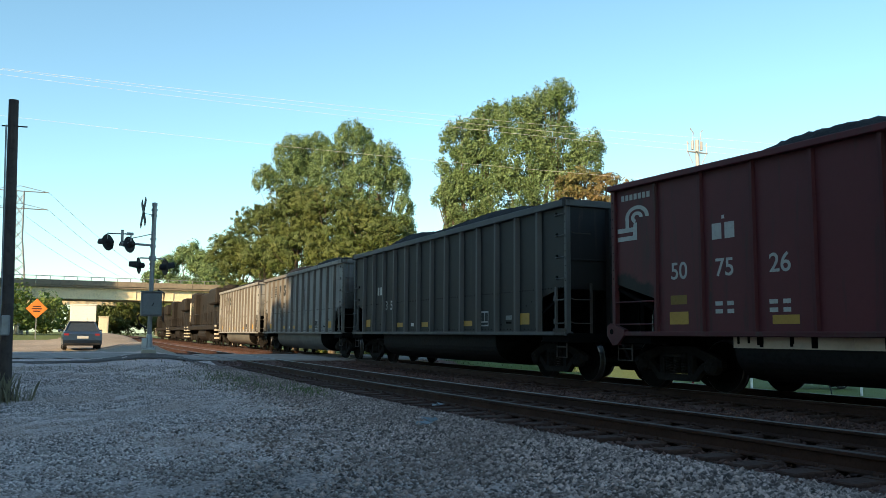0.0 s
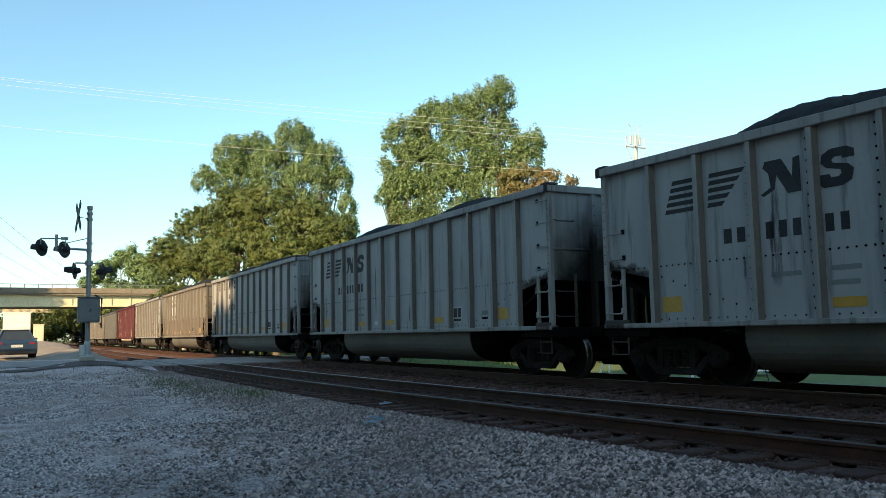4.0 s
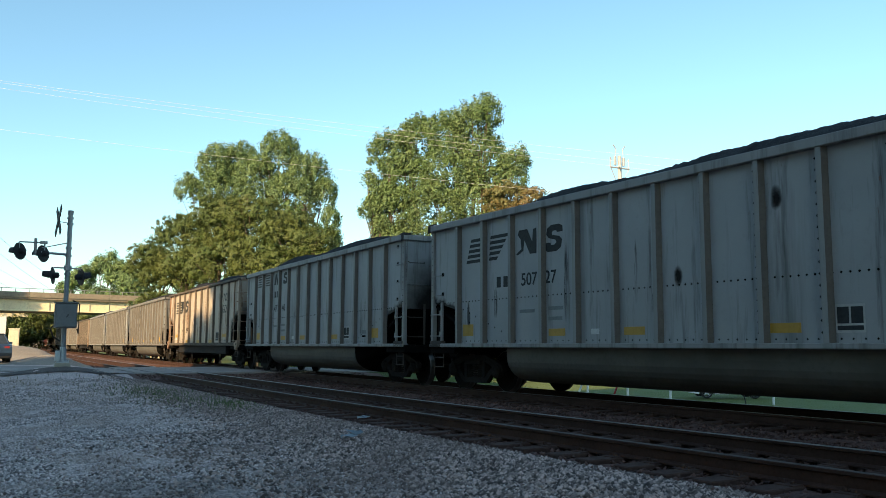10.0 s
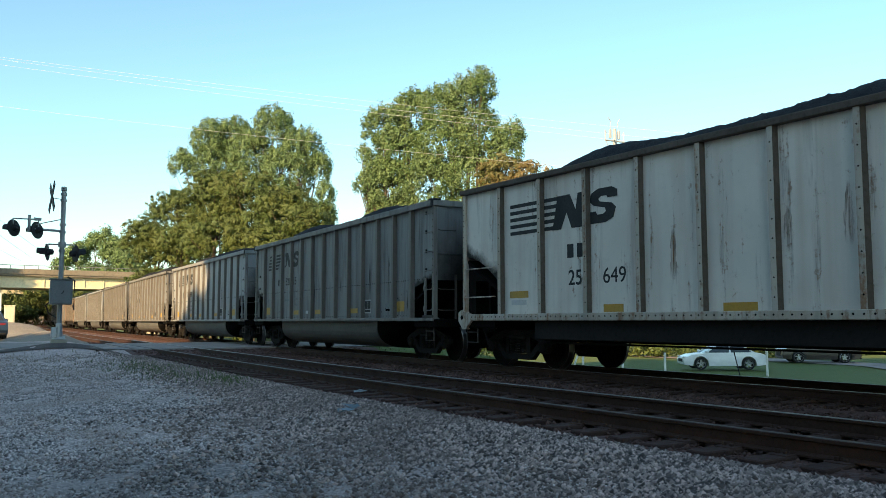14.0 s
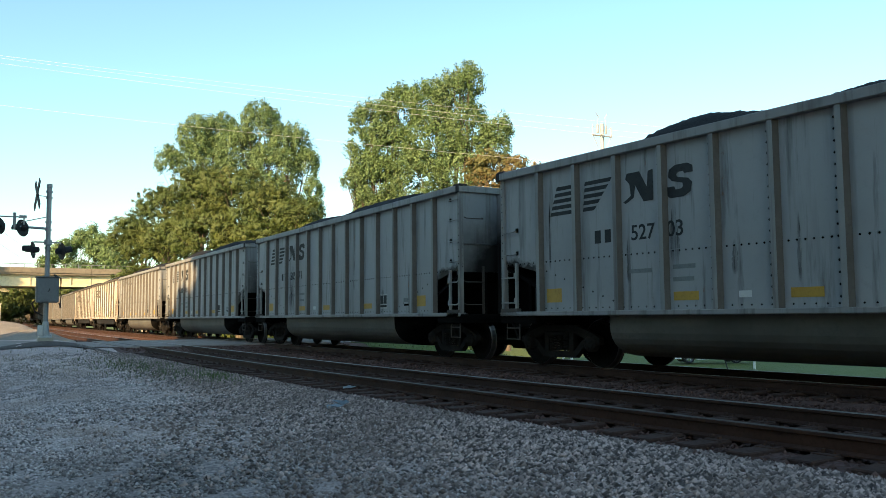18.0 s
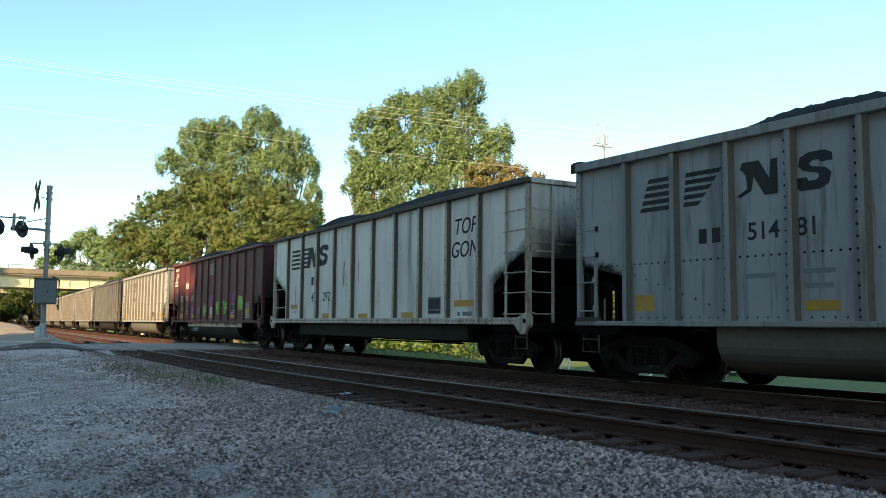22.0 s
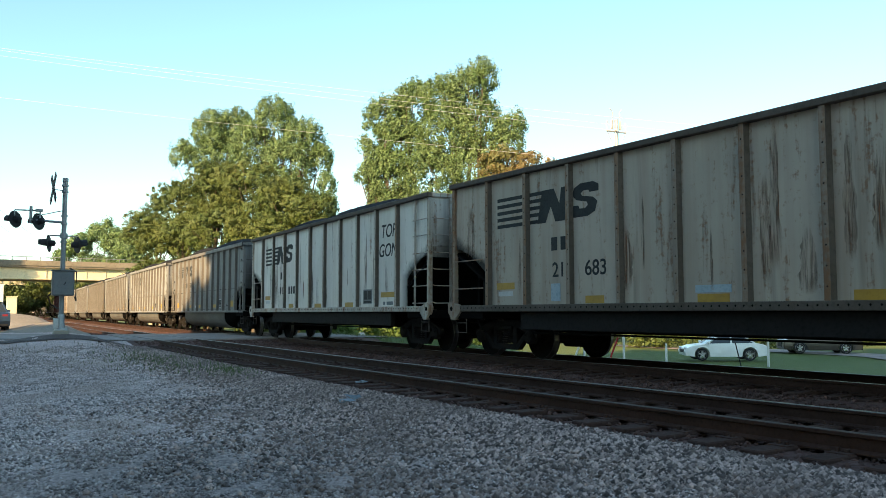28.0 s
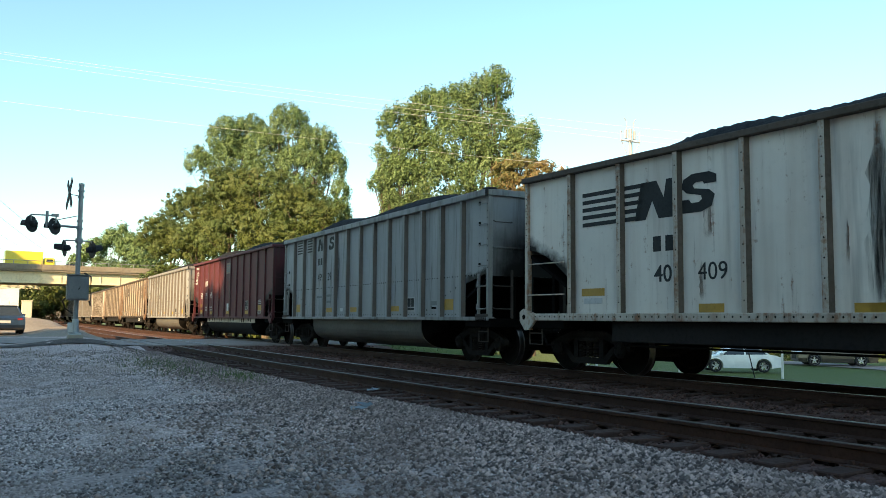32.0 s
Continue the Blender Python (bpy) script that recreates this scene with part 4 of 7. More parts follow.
LABELS = {
    ("bulge", "gray"): "weathered grey ribbed coal car loaded with coal",
    ("bulge", "steel"): "dirt-streaked dark grey ribbed coal car loaded with coal",
    ("bulge", "black"): "black ribbed coal car with worn light ribs",
    ("bulge", "brown"): "brown ribbed coal car loaded with coal",
    ("flat", "white"): "off-white riveted coal car with rust streaks",
    ("flat", "cream"): "rusty cream riveted coal car with heavy ribs",
    ("smooth", "maroon"): "maroon smooth-sided coal car with white lettering",
}
CARS, PROTO = {}, {}
COAL = [coal_shape(k, HALF, 3.90, (0.13, 0.36, 0.40, 0.44)[k]) for k in range(4)]


def dress(car, k, style, coat, digits):
    FRONT["y"] = HALF_OF[style]
    rng = random.Random(1000 - k)
    part("coal_load", COAL[0 if k in (-5, -7, -12, -33, -34) else 1 + k % 3], None, car, "heap of black coal")
    if style == "bulge":
        ink = M_WHITEINK if coat == "black" else M_INK
        if coat == "black":
            bars(car, 2.52, 2.44, (0.16, 0.16), ink, 0.27)
            if digits:
                letters(car, digits[0], 2.76, 1.79, 0.42, ink)
                letters(car, digits[1][:1], 3.44, 1.79, 0.42, ink)
                letters(car, digits[1][1:], 3.91, 1.79, 0.42, ink)
        elif coat == "brown":
            for b, w in ((3.80, 0.80), (4.86, 0.84)):
                plate(car, "white_panel", b, 3.40, w, 0.52, M_WPATCH, label="white painted panel")
                plate(car, "white_panel", b, 2.54, w * 0.97, 0.80, M_WPATCH, label="white painted panel")
            emblem_ribbed(car, True)
            for i in range(5):
                plate(car, "stripe", 1.90, 3.25 + 0.085 * i, 0.60, 0.045, M_WPATCH, x=-1.506)
                plate(car, "stripe", 2.85, 3.25 + 0.085 * i, 0.62, 0.045, M_WPATCH, x=-1.506)
            plate(car, "white_frame", 0.75, 3.42, 0.36, 0.36, M_WPATCH)
            plate(car, "frame_field", 0.75, 3.42, 0.28, 0.28, PAINT["brown"], x=-1.504)
            bars(car, 3.62, 2.74, (0.13, 0.13), ink, 0.22)
            letters(car, digits[0], 3.80, 2.20, 0.36, ink, x=-1.507)
            letters(car, digits[1], 4.72, 2.20, 0.36, ink, x=-1.507)
        else:
            high = k in (0, -2, -10, -18, -35, -37)
            emblem_ribbed(car, high)
            bars(car, 3.56 if high else 2.68, 2.90 if high else 2.37, (0.15, 0.15), ink, 0.23)
            if digits:
                letters(car, digits[0], 3.82, 2.25, 0.36, ink)
                letters(car, digits[1], 4.67 if high else 4.52, 2.25, 0.36, ink)
            else:
                bars(car, 3.45, 2.38, (0.13, 0.13, 0.13), ink, 0.25)
                bars(car, 4.42, 2.38, (0.13, 0.13), ink, 0.25)
            bars(car, 3.5, 1.72, (0.5,), M_FAINT, 0.07)
            bars(car, 4.45, 1.75, (0.45,), M_FAINT, 0.07)
            bars(car, 4.45, 1.55, (0.42,), M_FAINT, 0.07)
        for back, w in ((4.70, 0.50), (6.80, 0.5), (9.80, 0.52)):
            plate(car, "reflector", back, 1.28, w, 0.14, M_YELLOW, label="yellow reflector")
        plate(car, "reflector", 1.56, 1.36, 0.42, 0.26, M_YELLOW, label="yellow reflector")
        plate(car, "reflector", 12.88, 1.36, 0.44, 0.26, M_YELLOW, label="yellow reflector")
        data_plate(car, 10.80, 1.39)
        plate(car, "tag", 5.80, 1.28, 0.22, 0.10, M_WPATCH)
        plate(car, "tag", 12.1, 1.40, 0.30, 0.10, M_FAINT)
        plate(car, "tag", 12.1, 1.28, 0.26, 0.05, M_NEARBLACK)
    elif style == "flat":
        emblem_wide(car)
        bars(car, 3.50, 2.30, (0.18, 0.18), M_INK, 0.26)
        if digits:
            letters(car, digits[0], 3.72, 1.66, 0.40, M_INK)
            letters(car, digits[1], 4.76, 1.66, 0.40, M_INK)
        else:
            bars(car, 3.46, 1.76, (0.14, 0.14), M_INK, 0.26)
            bars(car, 4.42, 1.76, (0.16, 0.16, 0.16), M_INK, 0.26)
        letters(car, "TOP", 12.76, 3.0, 0.50, M_INK, shear=0.2)
        letters(car, "GON", 12.73, 2.48, 0.50, M_INK, shear=0.2)
        for back, z, w in ((1.99, 1.52, 0.62), (4.72, 1.21, 0.5), (7.41, 1.19, 0.62)) + (((8.74, 1.20, 0.62),) if k == -34 else ()) + ((10.03, 1.20, 0.62), (12.72, 1.45, 0.85)):
            plate(car, "reflector", back, z, w, 0.14, M_YELLOW, label="yellow reflector")
        plate(car, "tag", 1.99, 1.36, 0.5, 0.10, M_WPATCH)
        if k != -34:
            plate(car, "data_plate", 11.4, 1.42, 0.60, 0.40, M_FAINT)
            for du in (-0.14, 0.14):
                plate(car, "data_panel", 11.4 + du, 1.46, 0.25, 0.25, M_INK, x=-1.506)
            plate(car, "data_panel", 11.4, 1.27, 0.54, 0.06, M_INK, x=-1.506)
        if k == -33:
            plate(car, "tag", 3.62, 1.36, 0.28, 0.34, plain_blue)
            plate(car, "tag", 7.41, 1.34, 0.70, 0.12, plain_blue)
        if k == -34:
            plate(car, "white_panel", 3.45, 1.40, 1.0, 0.46, M_WPATCH, label="white stencilled panel")
            for z in (1.50, 1.30):
                bars(car, 3.02, z, (0.12, 0.10, 0.5), M_INK, 0.12, 0.05)
            plate(car, "banner", 11.28, 0.84, 1.0, 0.22, M_WPATCH, x=-1.452, label="white lettered board on the skirt")
            bars(car, 10.86, 0.84, (0.36, 0.28), M_INK, 0.1)
            plate(car, "tag", 11.42, 1.42, 0.58, 0.50, plain_blue, label="pale blue painted panel")
            plate(car, "tag", 11.42, 1.50, 0.44, 0.22, M_FAINT, x=-1.506)
            plate(car, "tag", 11.42, 1.50, 0.40, 0.18, plain_blue, x=-1.509)
            for b, w, z1 in ((13.7, 0.5, 3.7), (13.9, 0.6, 3.74), (14.1, 0.6, 3.74), (14.3, 0.6, 3.6), (14.5, 0.6, 3.7), (14.0, 0.6, 3.6), (14.7, 0.6, 3.74), (12.3, 0.3, 3.74), (13.1, 0.4, 3.74), (10.1, 0.5, 3.7), (8.8, 0.45, 3.6)):
                stain(car, b, 1.15 if b < 13.5 else 2.2, z1, w, int(b * 70), M_RUSTRUN)
            soot_cloud(car, 11.22, 3.2, 0.09, 0.19, 9)
        bars(car, 12.45, 1.22, (0.12, 0.4), M_FAINT, 0.09)
        for i in range(4 if coat == "white" else 7):
            z = rng.uniform(1.2, 2.4)
            stain(car, rng.uniform(1.6, 13.2), z, min(3.72, z + rng.uniform(0.5, 1.6)), rng.uniform(0.06, 0.30), k * 30 + i, M_RUSTRUN)
        if k in (-34, -33, -9):
            for i in range(16 if k == -34 else 12):
                z = rng.uniform(1.15, 2.2)
                stain(car, rng.uniform(0.5, 14.2), z, min(3.74, z + rng.uniform(0.9, 2.4)), rng.uniform(0.16, 0.55), 900 - k * 40 + i, M_RUSTRUN)
        if k == -32:
            for i in range(12):
                stain(car, rng.uniform(1.6, 13.4), rng.uniform(1.15, 1.6), rng.uniform(2.6, 3.72), rng.uniform(0.08, 0.24), 700 + i, M_RUSTRUN)
        if k in (-32, -38, -34):
            for b, z1, w in {-32: ((6.9, 2.4, 0.2), (8.05, 2.6, 0.36), (7.3, 2.2, 0.12), (2.9, 2.6, 0.12)), -38: ((7.55, 3.7, 0.62),), -34: ((11.15, 1.5, 0.16),)}[k]:
                stain(car, b, 1.15, z1, w, int(b * 10))
                stain(car, b + 0.03, 1.15, z1 * 0.93, w * 0.8, int(b * 11))
    else:
        emblem_arc(car)
        bars(car, 0.25, 3.62, (0.085,) * 7, M_WHITEINK, 0.11, 0.035)
        bars(car, 2.58, 2.74, (0.21, 0.21), M_WHITEINK, 0.27, 0.07)
        bars(car, 2.80, 2.97, (0.06,), M_WHITEINK, 0.06)
        for b, g in zip((1.78, 2.84, 3.96), digits):
            letters(car, g, b, 1.99, 0.42, M_WHITEINK)
        for b in (2.62, 3.74):
            for z in (1.53, 1.40):
                bars(car, b, z, (0.16, 0.14), M_WHITEINK, 0.07)
        plate(car, "placard", 1.76, 1.62, 0.40, 0.16, M_TAPE)
        plate(car, "reflector", 1.76, 1.30, 0.46, 0.22, M_YELLOW, label="yellow reflector")
        for back in (4.04, 7.42, 10.80):
            plate(car, "reflector", back, 1.25, 0.5, 0.14, M_YELLOW, label="yellow reflector")
        plate(car, "placard", 7.42, 3.32, 0.80, 0.50, plain_tan)
        for z in (3.46, 3.34, 3.24, 3.16):
            plate(car, "mark", 7.42, z, 0.66, 0.05, M_FAINT, x=-1.506)
        plate(car, "placard", 7.42, 1.50, 0.36, 0.34, M_WPATCH)
        plate(car, "reflector", 12.85, 1.42, 0.50, 0.24, M_YELLOW, label="yellow reflector")
        letters(car, "G52X", 12.85, 1.17, 0.22, M_WHITEINK)
        for z in (1.74, 1.67, 1.60):
            bars(car, 12.62, z, (0.44,), M_WHITEINK, 0.035)
        data_plate(car, 10.80, 1.56)
    if style == "bulge" and coat in ("gray", "steel", "brown"):
        for i in range({"gray": 5, "steel": 9, "brown": 5}[coat]):
            z = rng.uniform(1.08, 1.9)
            stain(car, rng.uniform(1.2, 14), z, z + rng.uniform(0.4, 1.9), rng.uniform(0.06, 0.30), k * 7 + i)
    if k == -27:
        for b, z1, w, q in ((8.35, 2.6, 0.55, 5), (8.4, 2.5, 0.5, 8), (5.55, 2.7, 0.08, 6), (7.6, 2.4, 0.12, 7), (6.9, 2.1, 0.1, 9)):
            stain(car, b, 1.12, z1, w, q)
        scribble(car, 3.75, 1.65, 0.4, 0.4, M_PINK, 31)
        scribble(car, 9.6, 1.7, 0.7, 0.35, M_PINK, 32)
    if k == -20:
        for b, w, q in ((3.55, 0.2, 5), (3.72, 0.28, 8), (3.9, 0.12, 6)):
            stain(car, b, 1.12, 3.0, w, q)
    if k == -11:
        soot_cloud(car, 9.73, 3.18, 0.12, 0.24, 5)
        soot_cloud(car, 7.83, 2.15, 0.11, 0.20, 6)
    if k == -12:
        for b, w, q in ((4.1, 0.35, 5), (4.15, 0.3, 8), (2.6, 0.3, 6), (6.0, 0.3, 7)):
            stain(car, b, 1.12, 3.5, w, q)
    if k == -28:
        for b, w, q in ((8.35, 0.16, 5), (8.75, 0.14, 8), (9.4, 0.12, 6), (11.0, 0.3, 7)):
            stain(car, b, 1.12, 3.3, w, q)
    if k == -22:
        for i, (b, m) in enumerate(((6.93, M_GREEN), (8.06, M_GREEN), (9.14, M_GREEN), (10.16, M_GREEN), (11.15, M_PURPLE), (12.1, M_PURPLE))):
            scribble(car, b, 1.68, 0.72, 0.46, m, 40 + i)
    if k == -23:
        scribble(car, 2.85, 1.5, 0.9, 0.55, M_INK, 60, 0.02)
        scribble(car, 3.8, 1.58, 0.85, 0.5, M_GREEN, 61, 0.02)
        scribble(car, 4.9, 1.66, 0.5, 0.22, M_GREEN, 62, 0.018)
    if k == -24:
        for i, (b, z, m) in enumerate(((4.04, 1.55, M_PURPLE), (5.17, 1.45, M_FAINT), (6.29, 1.56, M_GREEN), (7.42, 1.98, M_PURPLE), (8.55, 1.62, M_GREEN), (9.68, 1.65, M_GREEN), (10.8, 1.98, M_PURPLE), (11.93, 1.78, M_GREEN), (11.95, 1.80, M_GREEN), (2.90, 1.72, M_FAINT), (0.69, 2.50, M_FAINT))):
            scribble(car, b, z, 0.66 if i < 9 else 0.42, 0.50 if i < 9 else 0.3, m, 70 + i, 0.02)
        scribble(car, 4.76, 0.72, 1.2, 0.2, M_FAINT, 90, 0.018)


M_TAPE = plain("dull_orange_placard", (0.20, 0.13, 0.03), (0.15, 0.10, 0.03), 0.6, 0, 3, 20, 0)
plain_blue = plain("pale_blue_label", (0.30, 0.40, 0.47), (0.38, 0.45, 0.5), 0.6, 0, 3, 20, 0)
plain_tan = plain("tan_repaired_patch", (0.30, 0.22, 0.16), (0.24, 0.17, 0.13), 0.7, 0, 3, 20, 0)
for k, style, coat, digits in TRAIN:
    if (style, coat) not in PROTO:
        PROTO[style, coat] = car = build_wagon(style, coat, LABELS[style, coat])
        CARS[k] = car
    else:
        CARS[k] = copy_thing(PROTO[style, coat], Matrix())
for k, style, coat, digits in TRAIN:
    dress(CARS[k], k, style, coat, digits)


# ---- locomotives at the head of the train ----
M_LOCO = plain("black_locomotive_paint", (0.014, 0.013, 0.0135), (0.030, 0.026, 0.023), 0.6, 0, 0.8, 9, 0.002, spec=0.06)
M_LOCOWHITE = plain("white_locomotive_stripe", (0.55, 0.50, 0.42), (0.42, 0.38, 0.33), 0.5, 0, 1, 9, 0)
M_GLASSDARK = plain("dark_window_glass", (0.02, 0.025, 0.03), (0.03, 0.035, 0.04), 0.08, 0, 1, 9, 0)


def build_loco():
    lo = thing("locomotive", "black diesel locomotive with white stripes", "locomotive", "locomotives of the coal train")
    s = Shape()
    s.box(-1.55, 1.55, -10.6, 10.6, 1.25, 1.62, 0.03)
    part("frame", s, [M_LOCO], lo)
    s = Shape()
    s.box(-1.0, 1.0, -8.9, 5.0, 1.62, 4.4, 0.10)
    s.box(-1.45, 1.45, -8.7, -4.6, 3.2, 4.45, 0.12)
    for y in (-3.5, -1.5, 0.5, 2.5):
        s.box(-1.03, 1.03, y, y + 1.4, 1.9, 3.4, 0.02)
    for y in (-7.5, -5.9, 1.5, 3.0):
        s.lathe([(4.4, 0.5), (4.7, 0.5), (4.75, 0.4), (4.75, 0)], "z", 14, centre=(0, y, 0))
    part("hood", s, M_LOCO, lo)
    s = Shape()
    s.box(-1.52, 1.52, 5.0, 7.6, 1.62, 4.6, 0.16)
    s.box(-1.0, 1.0, 7.6, 10.0, 1.62, 2.9, 0.18)
    part("cab", s, M_LOCO, lo)
    for y in (5.5, 6.5):
        s = Shape()
        s.box(-1.54, -1.515, y, y + 0.75, 2.95, 3.7, 0.01)
        part("window", s, M_GLASSDARK, lo)
    for y, h in ((-10.5, 1.0), (9.6, 1.0)):
        s = Shape()
        for i in range(4):
            s.box(-1.57, -1.3, y, y + 0.9, 0.55 + 0.3 * i, 0.68 + 0.3 * i, 0.01)
        part("steps", s, M_LOCOWHITE, lo, "white-edged boarding steps")
    s = Shape()
    s.tube([(-1.5, -10.0, 2.6), (-1.5, 9.6, 2.6)], 0.022, 6)
    for i in range(14):
        s.tube([(-1.5, -10.0 + 1.5 * i, 1.62), (-1.5, -10.0 + 1.5 * i, 2.6)], 0.018, 6)
    part("handrail", s, M_LOCO, lo)
    s = Shape()
    s.box(-1.0, 1.0, -10.1, -8.9, 2.0, 4.0, 0.1)
    part("rear_panel", s, M_LOCOWHITE, lo)
    s = Shape()
    s.lathe([(-2.6, 0), (-2.6, 0.62), (2.6, 0.62), (2.6, 0)], "y", 18, centre=(-0.75, 0, 0.92))
    s.lathe([(-2.6, 0), (-2.6, 0.62), (2.6, 0.62), (2.6, 0)], "y", 18, centre=(0.75, 0, 0.92))
    part("fuel_tank", s, M_LOCO, lo)
    for y in (-6.6, 6.6):
        s = Shape()
        for sg in (-1, 1):
            s.box(sg * 1.1 - 0.08, sg * 1.1 + 0.08, -2.3, 2.3, 0.5, 0.85, 0.04)
            for d in (-1.85, 0, 1.85):
                s.box(sg * 1.15 - 0.12, sg * 1.15 + 0.12, d - 0.25, d + 0.25, 0.3, 0.72, 0.05)
        tr = part("truck", s, M_TRUCK, lo, m=pose(0, y, 0))
        for d in (-1.85, 0, 1.85):
            part("axle", shared("axle", axle_mesh), None, tr, m=pose(0, d, 0.47))
            for sg in (-1, 1):
                part("wheel", shared(("wheel", sg), lambda: wheelset_mesh((sg,))), None, tr, m=pose(0, d, 0.47))
    return lo


LOCOS = [build_loco()]
for _ in range(2):
    LOCOS.append(copy_thing(LOCOS[0], Matrix()))

# ---- ground, road, track ----


def dark_patch(n, l, col):
    """A darker brownish patch in the middle of the lot, with a ragged rim."""
    v = coords(n, l, space="World")
    d = n.new("ShaderNodeVectorMath")
    d.operation = "DISTANCE"
    d.inputs[1].default_value = (1.7, 7.3, -0.4)
    l.new(v, d.inputs[0])
    w = noise_node(n, l, v, 1.1, 6, 0.65)
    a = n.new("ShaderNodeMath")
    a.operation = "MULTIPLY_ADD"
    a.inputs[1].default_value = 3.0
    l.new(w, a.inputs[0])
    l.new(d.outputs["Value"], a.inputs[2])
    f = n.new("ShaderNodeMath")
    f.operation = "MULTIPLY"
    f.inputs[1].default_value = 0.5
    l.new(ramp(n, l, a.outputs[0], 4.3, 2.1), f.inputs[0])
    return mix(n, l, f.outputs[0], col, (0.075, 0.062, 0.056))


def ground_material(name, stones, c1, c2, dirt, grass=0.0):
    m, n, l, p = shader(name)
    v = coords(n, l, space="World")
    vo = n.new("ShaderNodeTexVoronoi")
    vo.inputs["Scale"].default_value = stones
    l.new(v, vo.inputs["Vector"])
    big = noise_node(n, l, v, 0.35, 5)
    fine = noise_node(n, l, v, 28.0, 6, 0.7)
    hsv = n.new("ShaderNodeSeparateColor")
    l.new(vo.outputs["Color"], hsv.inputs[0])
    col = mix(n, l, hsv.outputs[0], c1, c2)
    col = mix(n, l, ramp(n, l, big, 0.40, 0.68), col, dirt)
    col = mix(n, l, ramp(n, l, fine, 0.45, 0.9), col, tuple(x * 0.6 for x in c1))
    if grass:
        col = dark_patch(n, l, col)
    l.new(col, p.inputs["Base Color"])
    p.inputs["Roughness"].default_value = 0.92
    bump(n, l, p, vo.outputs["Distance"], 0.7, 0.6 / stones)
    return m


M_LOT = ground_material("grey_gravel_lot", 30, (0.280, 0.213, 0.199), (0.950, 0.728, 0.672), (0.515, 0.381, 0.336), 1)
M_BALLAST = ground_material("track_ballast", 15, (0.088, 0.040, 0.031), (0.185, 0.090, 0.070), (0.082, 0.036, 0.027))
# dark ground; below the loose stones it stands for the shade in their gaps
M_DARKGROUND = ground_material("dark_ground", 34, (0.055, 0.040, 0.036), (0.17, 0.125, 0.11), (0.075, 0.053, 0.046))
M_DIRT = ground_material("dry_dirt", 17, (0.24, 0.205, 0.17), (0.40, 0.34, 0.275), (0.22, 0.185, 0.15))
M_GRASS = ground_material("mown_grass", 30, (0.066, 0.098, 0.014), (0.095, 0.132, 0.02), (0.09, 0.115, 0.018))
M_ROAD = plain("worn_asphalt", (0.24, 0.20, 0.185), (0.36, 0.305, 0.28), 0.9, 0, 0.9, 26, 0.02, "World")


def axis_points(lo, hi, dense_lo, dense_hi, fine, grow):
    out = list(np.arange(dense_lo, dense_hi + 1e-6, fine))
    s = fine
    while out[-1] < hi:
        s *= grow
        out.append(out[-1] + s)
    s = fine
    while out[0] > lo:
        s *= grow
        out.insert(0, out[0] - s)
    return np.array(out)


gx = axis_points(-3000, 3000, -8, 22, 0.28, 1.16)
gy = axis_points(-3000, 4000, 0, 62, 0.36, 1.10)
GY, GX = np.meshgrid(gy, gx, indexing="ij")
rg = np.random.default_rng(4)
rough = rg.normal(0, 0.012, GX.shape)
GZ = ground_z(GX, GY) + rough
idx = np.arange(GX.size).reshape(GX.shape)
gf = np.stack([idx[:-1, :-1], idx[:-1, 1:], idx[1:, 1:], idx[1:, :-1]], -1).reshape(-1, 4)
cx = (GX[:-1, :-1] + GX[1:, 1:]).ravel() / 2
cy = (GY[:-1, :-1] + GY[1:, 1:]).ravel() / 2
cu = cx - line_off(cy)
slot = np.where(cu < 4.6, 0, np.where(cu < 14.2, 1, 3))
# strip beside the near track, coloured for the shaded gaps between stones
slot = np.where((cu > 3.2 + 0.25 * np.sin(cy * 1.3) + 0.06 * np.maximum(cy - 8, 0)) & (cu < 4.6) & (cy < 26), 4, slot)
slot = np.where((cu < 4.9) & (cy > 43), 2, slot)
slot = np.where((cu < -9) & (cy > 46), 3, slot)
slot = np.where((cu < -1.0 - 0.02 * (cy - 60)) & (cy > 60), 3, slot)
slot = np.where((cu < 4.9) & (cy > 150), 3, slot)
ground = new("ground", big_mesh("ground", np.stack([GX, GY, GZ], -1).reshape(-1, 3), gf, [M_LOT, M_BALLAST, M_DIRT, M_GRASS, M_DARKGROUND], slot))
tagged(ground, "grey gravel lot, brown ballast, dirt and grass", "ground", kind="structure")


def strip(name, mat, xs, ys, lift, label):
    Y, X = np.meshgrid(ys, xs, indexing="ij")
    Z = ground_z(X, Y) + lift
    i = np.arange(X.size).reshape(X.shape)
    f = np.stack([i[:-1, :-1], i[:-1, 1:], i[1:, 1:], i[1:, :-1]], -1).reshape(-1, 4)
    ob = new(name, big_mesh(name, np.stack([X, Y, Z], -1).reshape(-1, 3), f, [mat]))
    return tagged(ob, label, "road", kind="structure")


strip("road", M_ROAD, np.arange(-40, 5.3, 0.5), np.arange(32.2, 41.3, 0.7), 0.03, "worn grey asphalt road up to the crossing")
strip("road_edge", M_DARKGROUND, np.arange(-14, 4.6, 0.4), np.array([28.7, 29.0, 29.4, 29.7]), 0.025, "dark strip along the edge of the road")
strip("road_far", M_ROAD, np.arange(13.2, 20.0, 0.6), np.arange(32.2, 41.3, 0.7), 0.03, "asphalt road beyond the tracks")
strip("road_parallel", M_ROAD, np.arange(45.2, 49.0, 0.6), np.arange(-60, 60, 1.5), 0.05, "asphalt side road through the grass")
s = Shape()
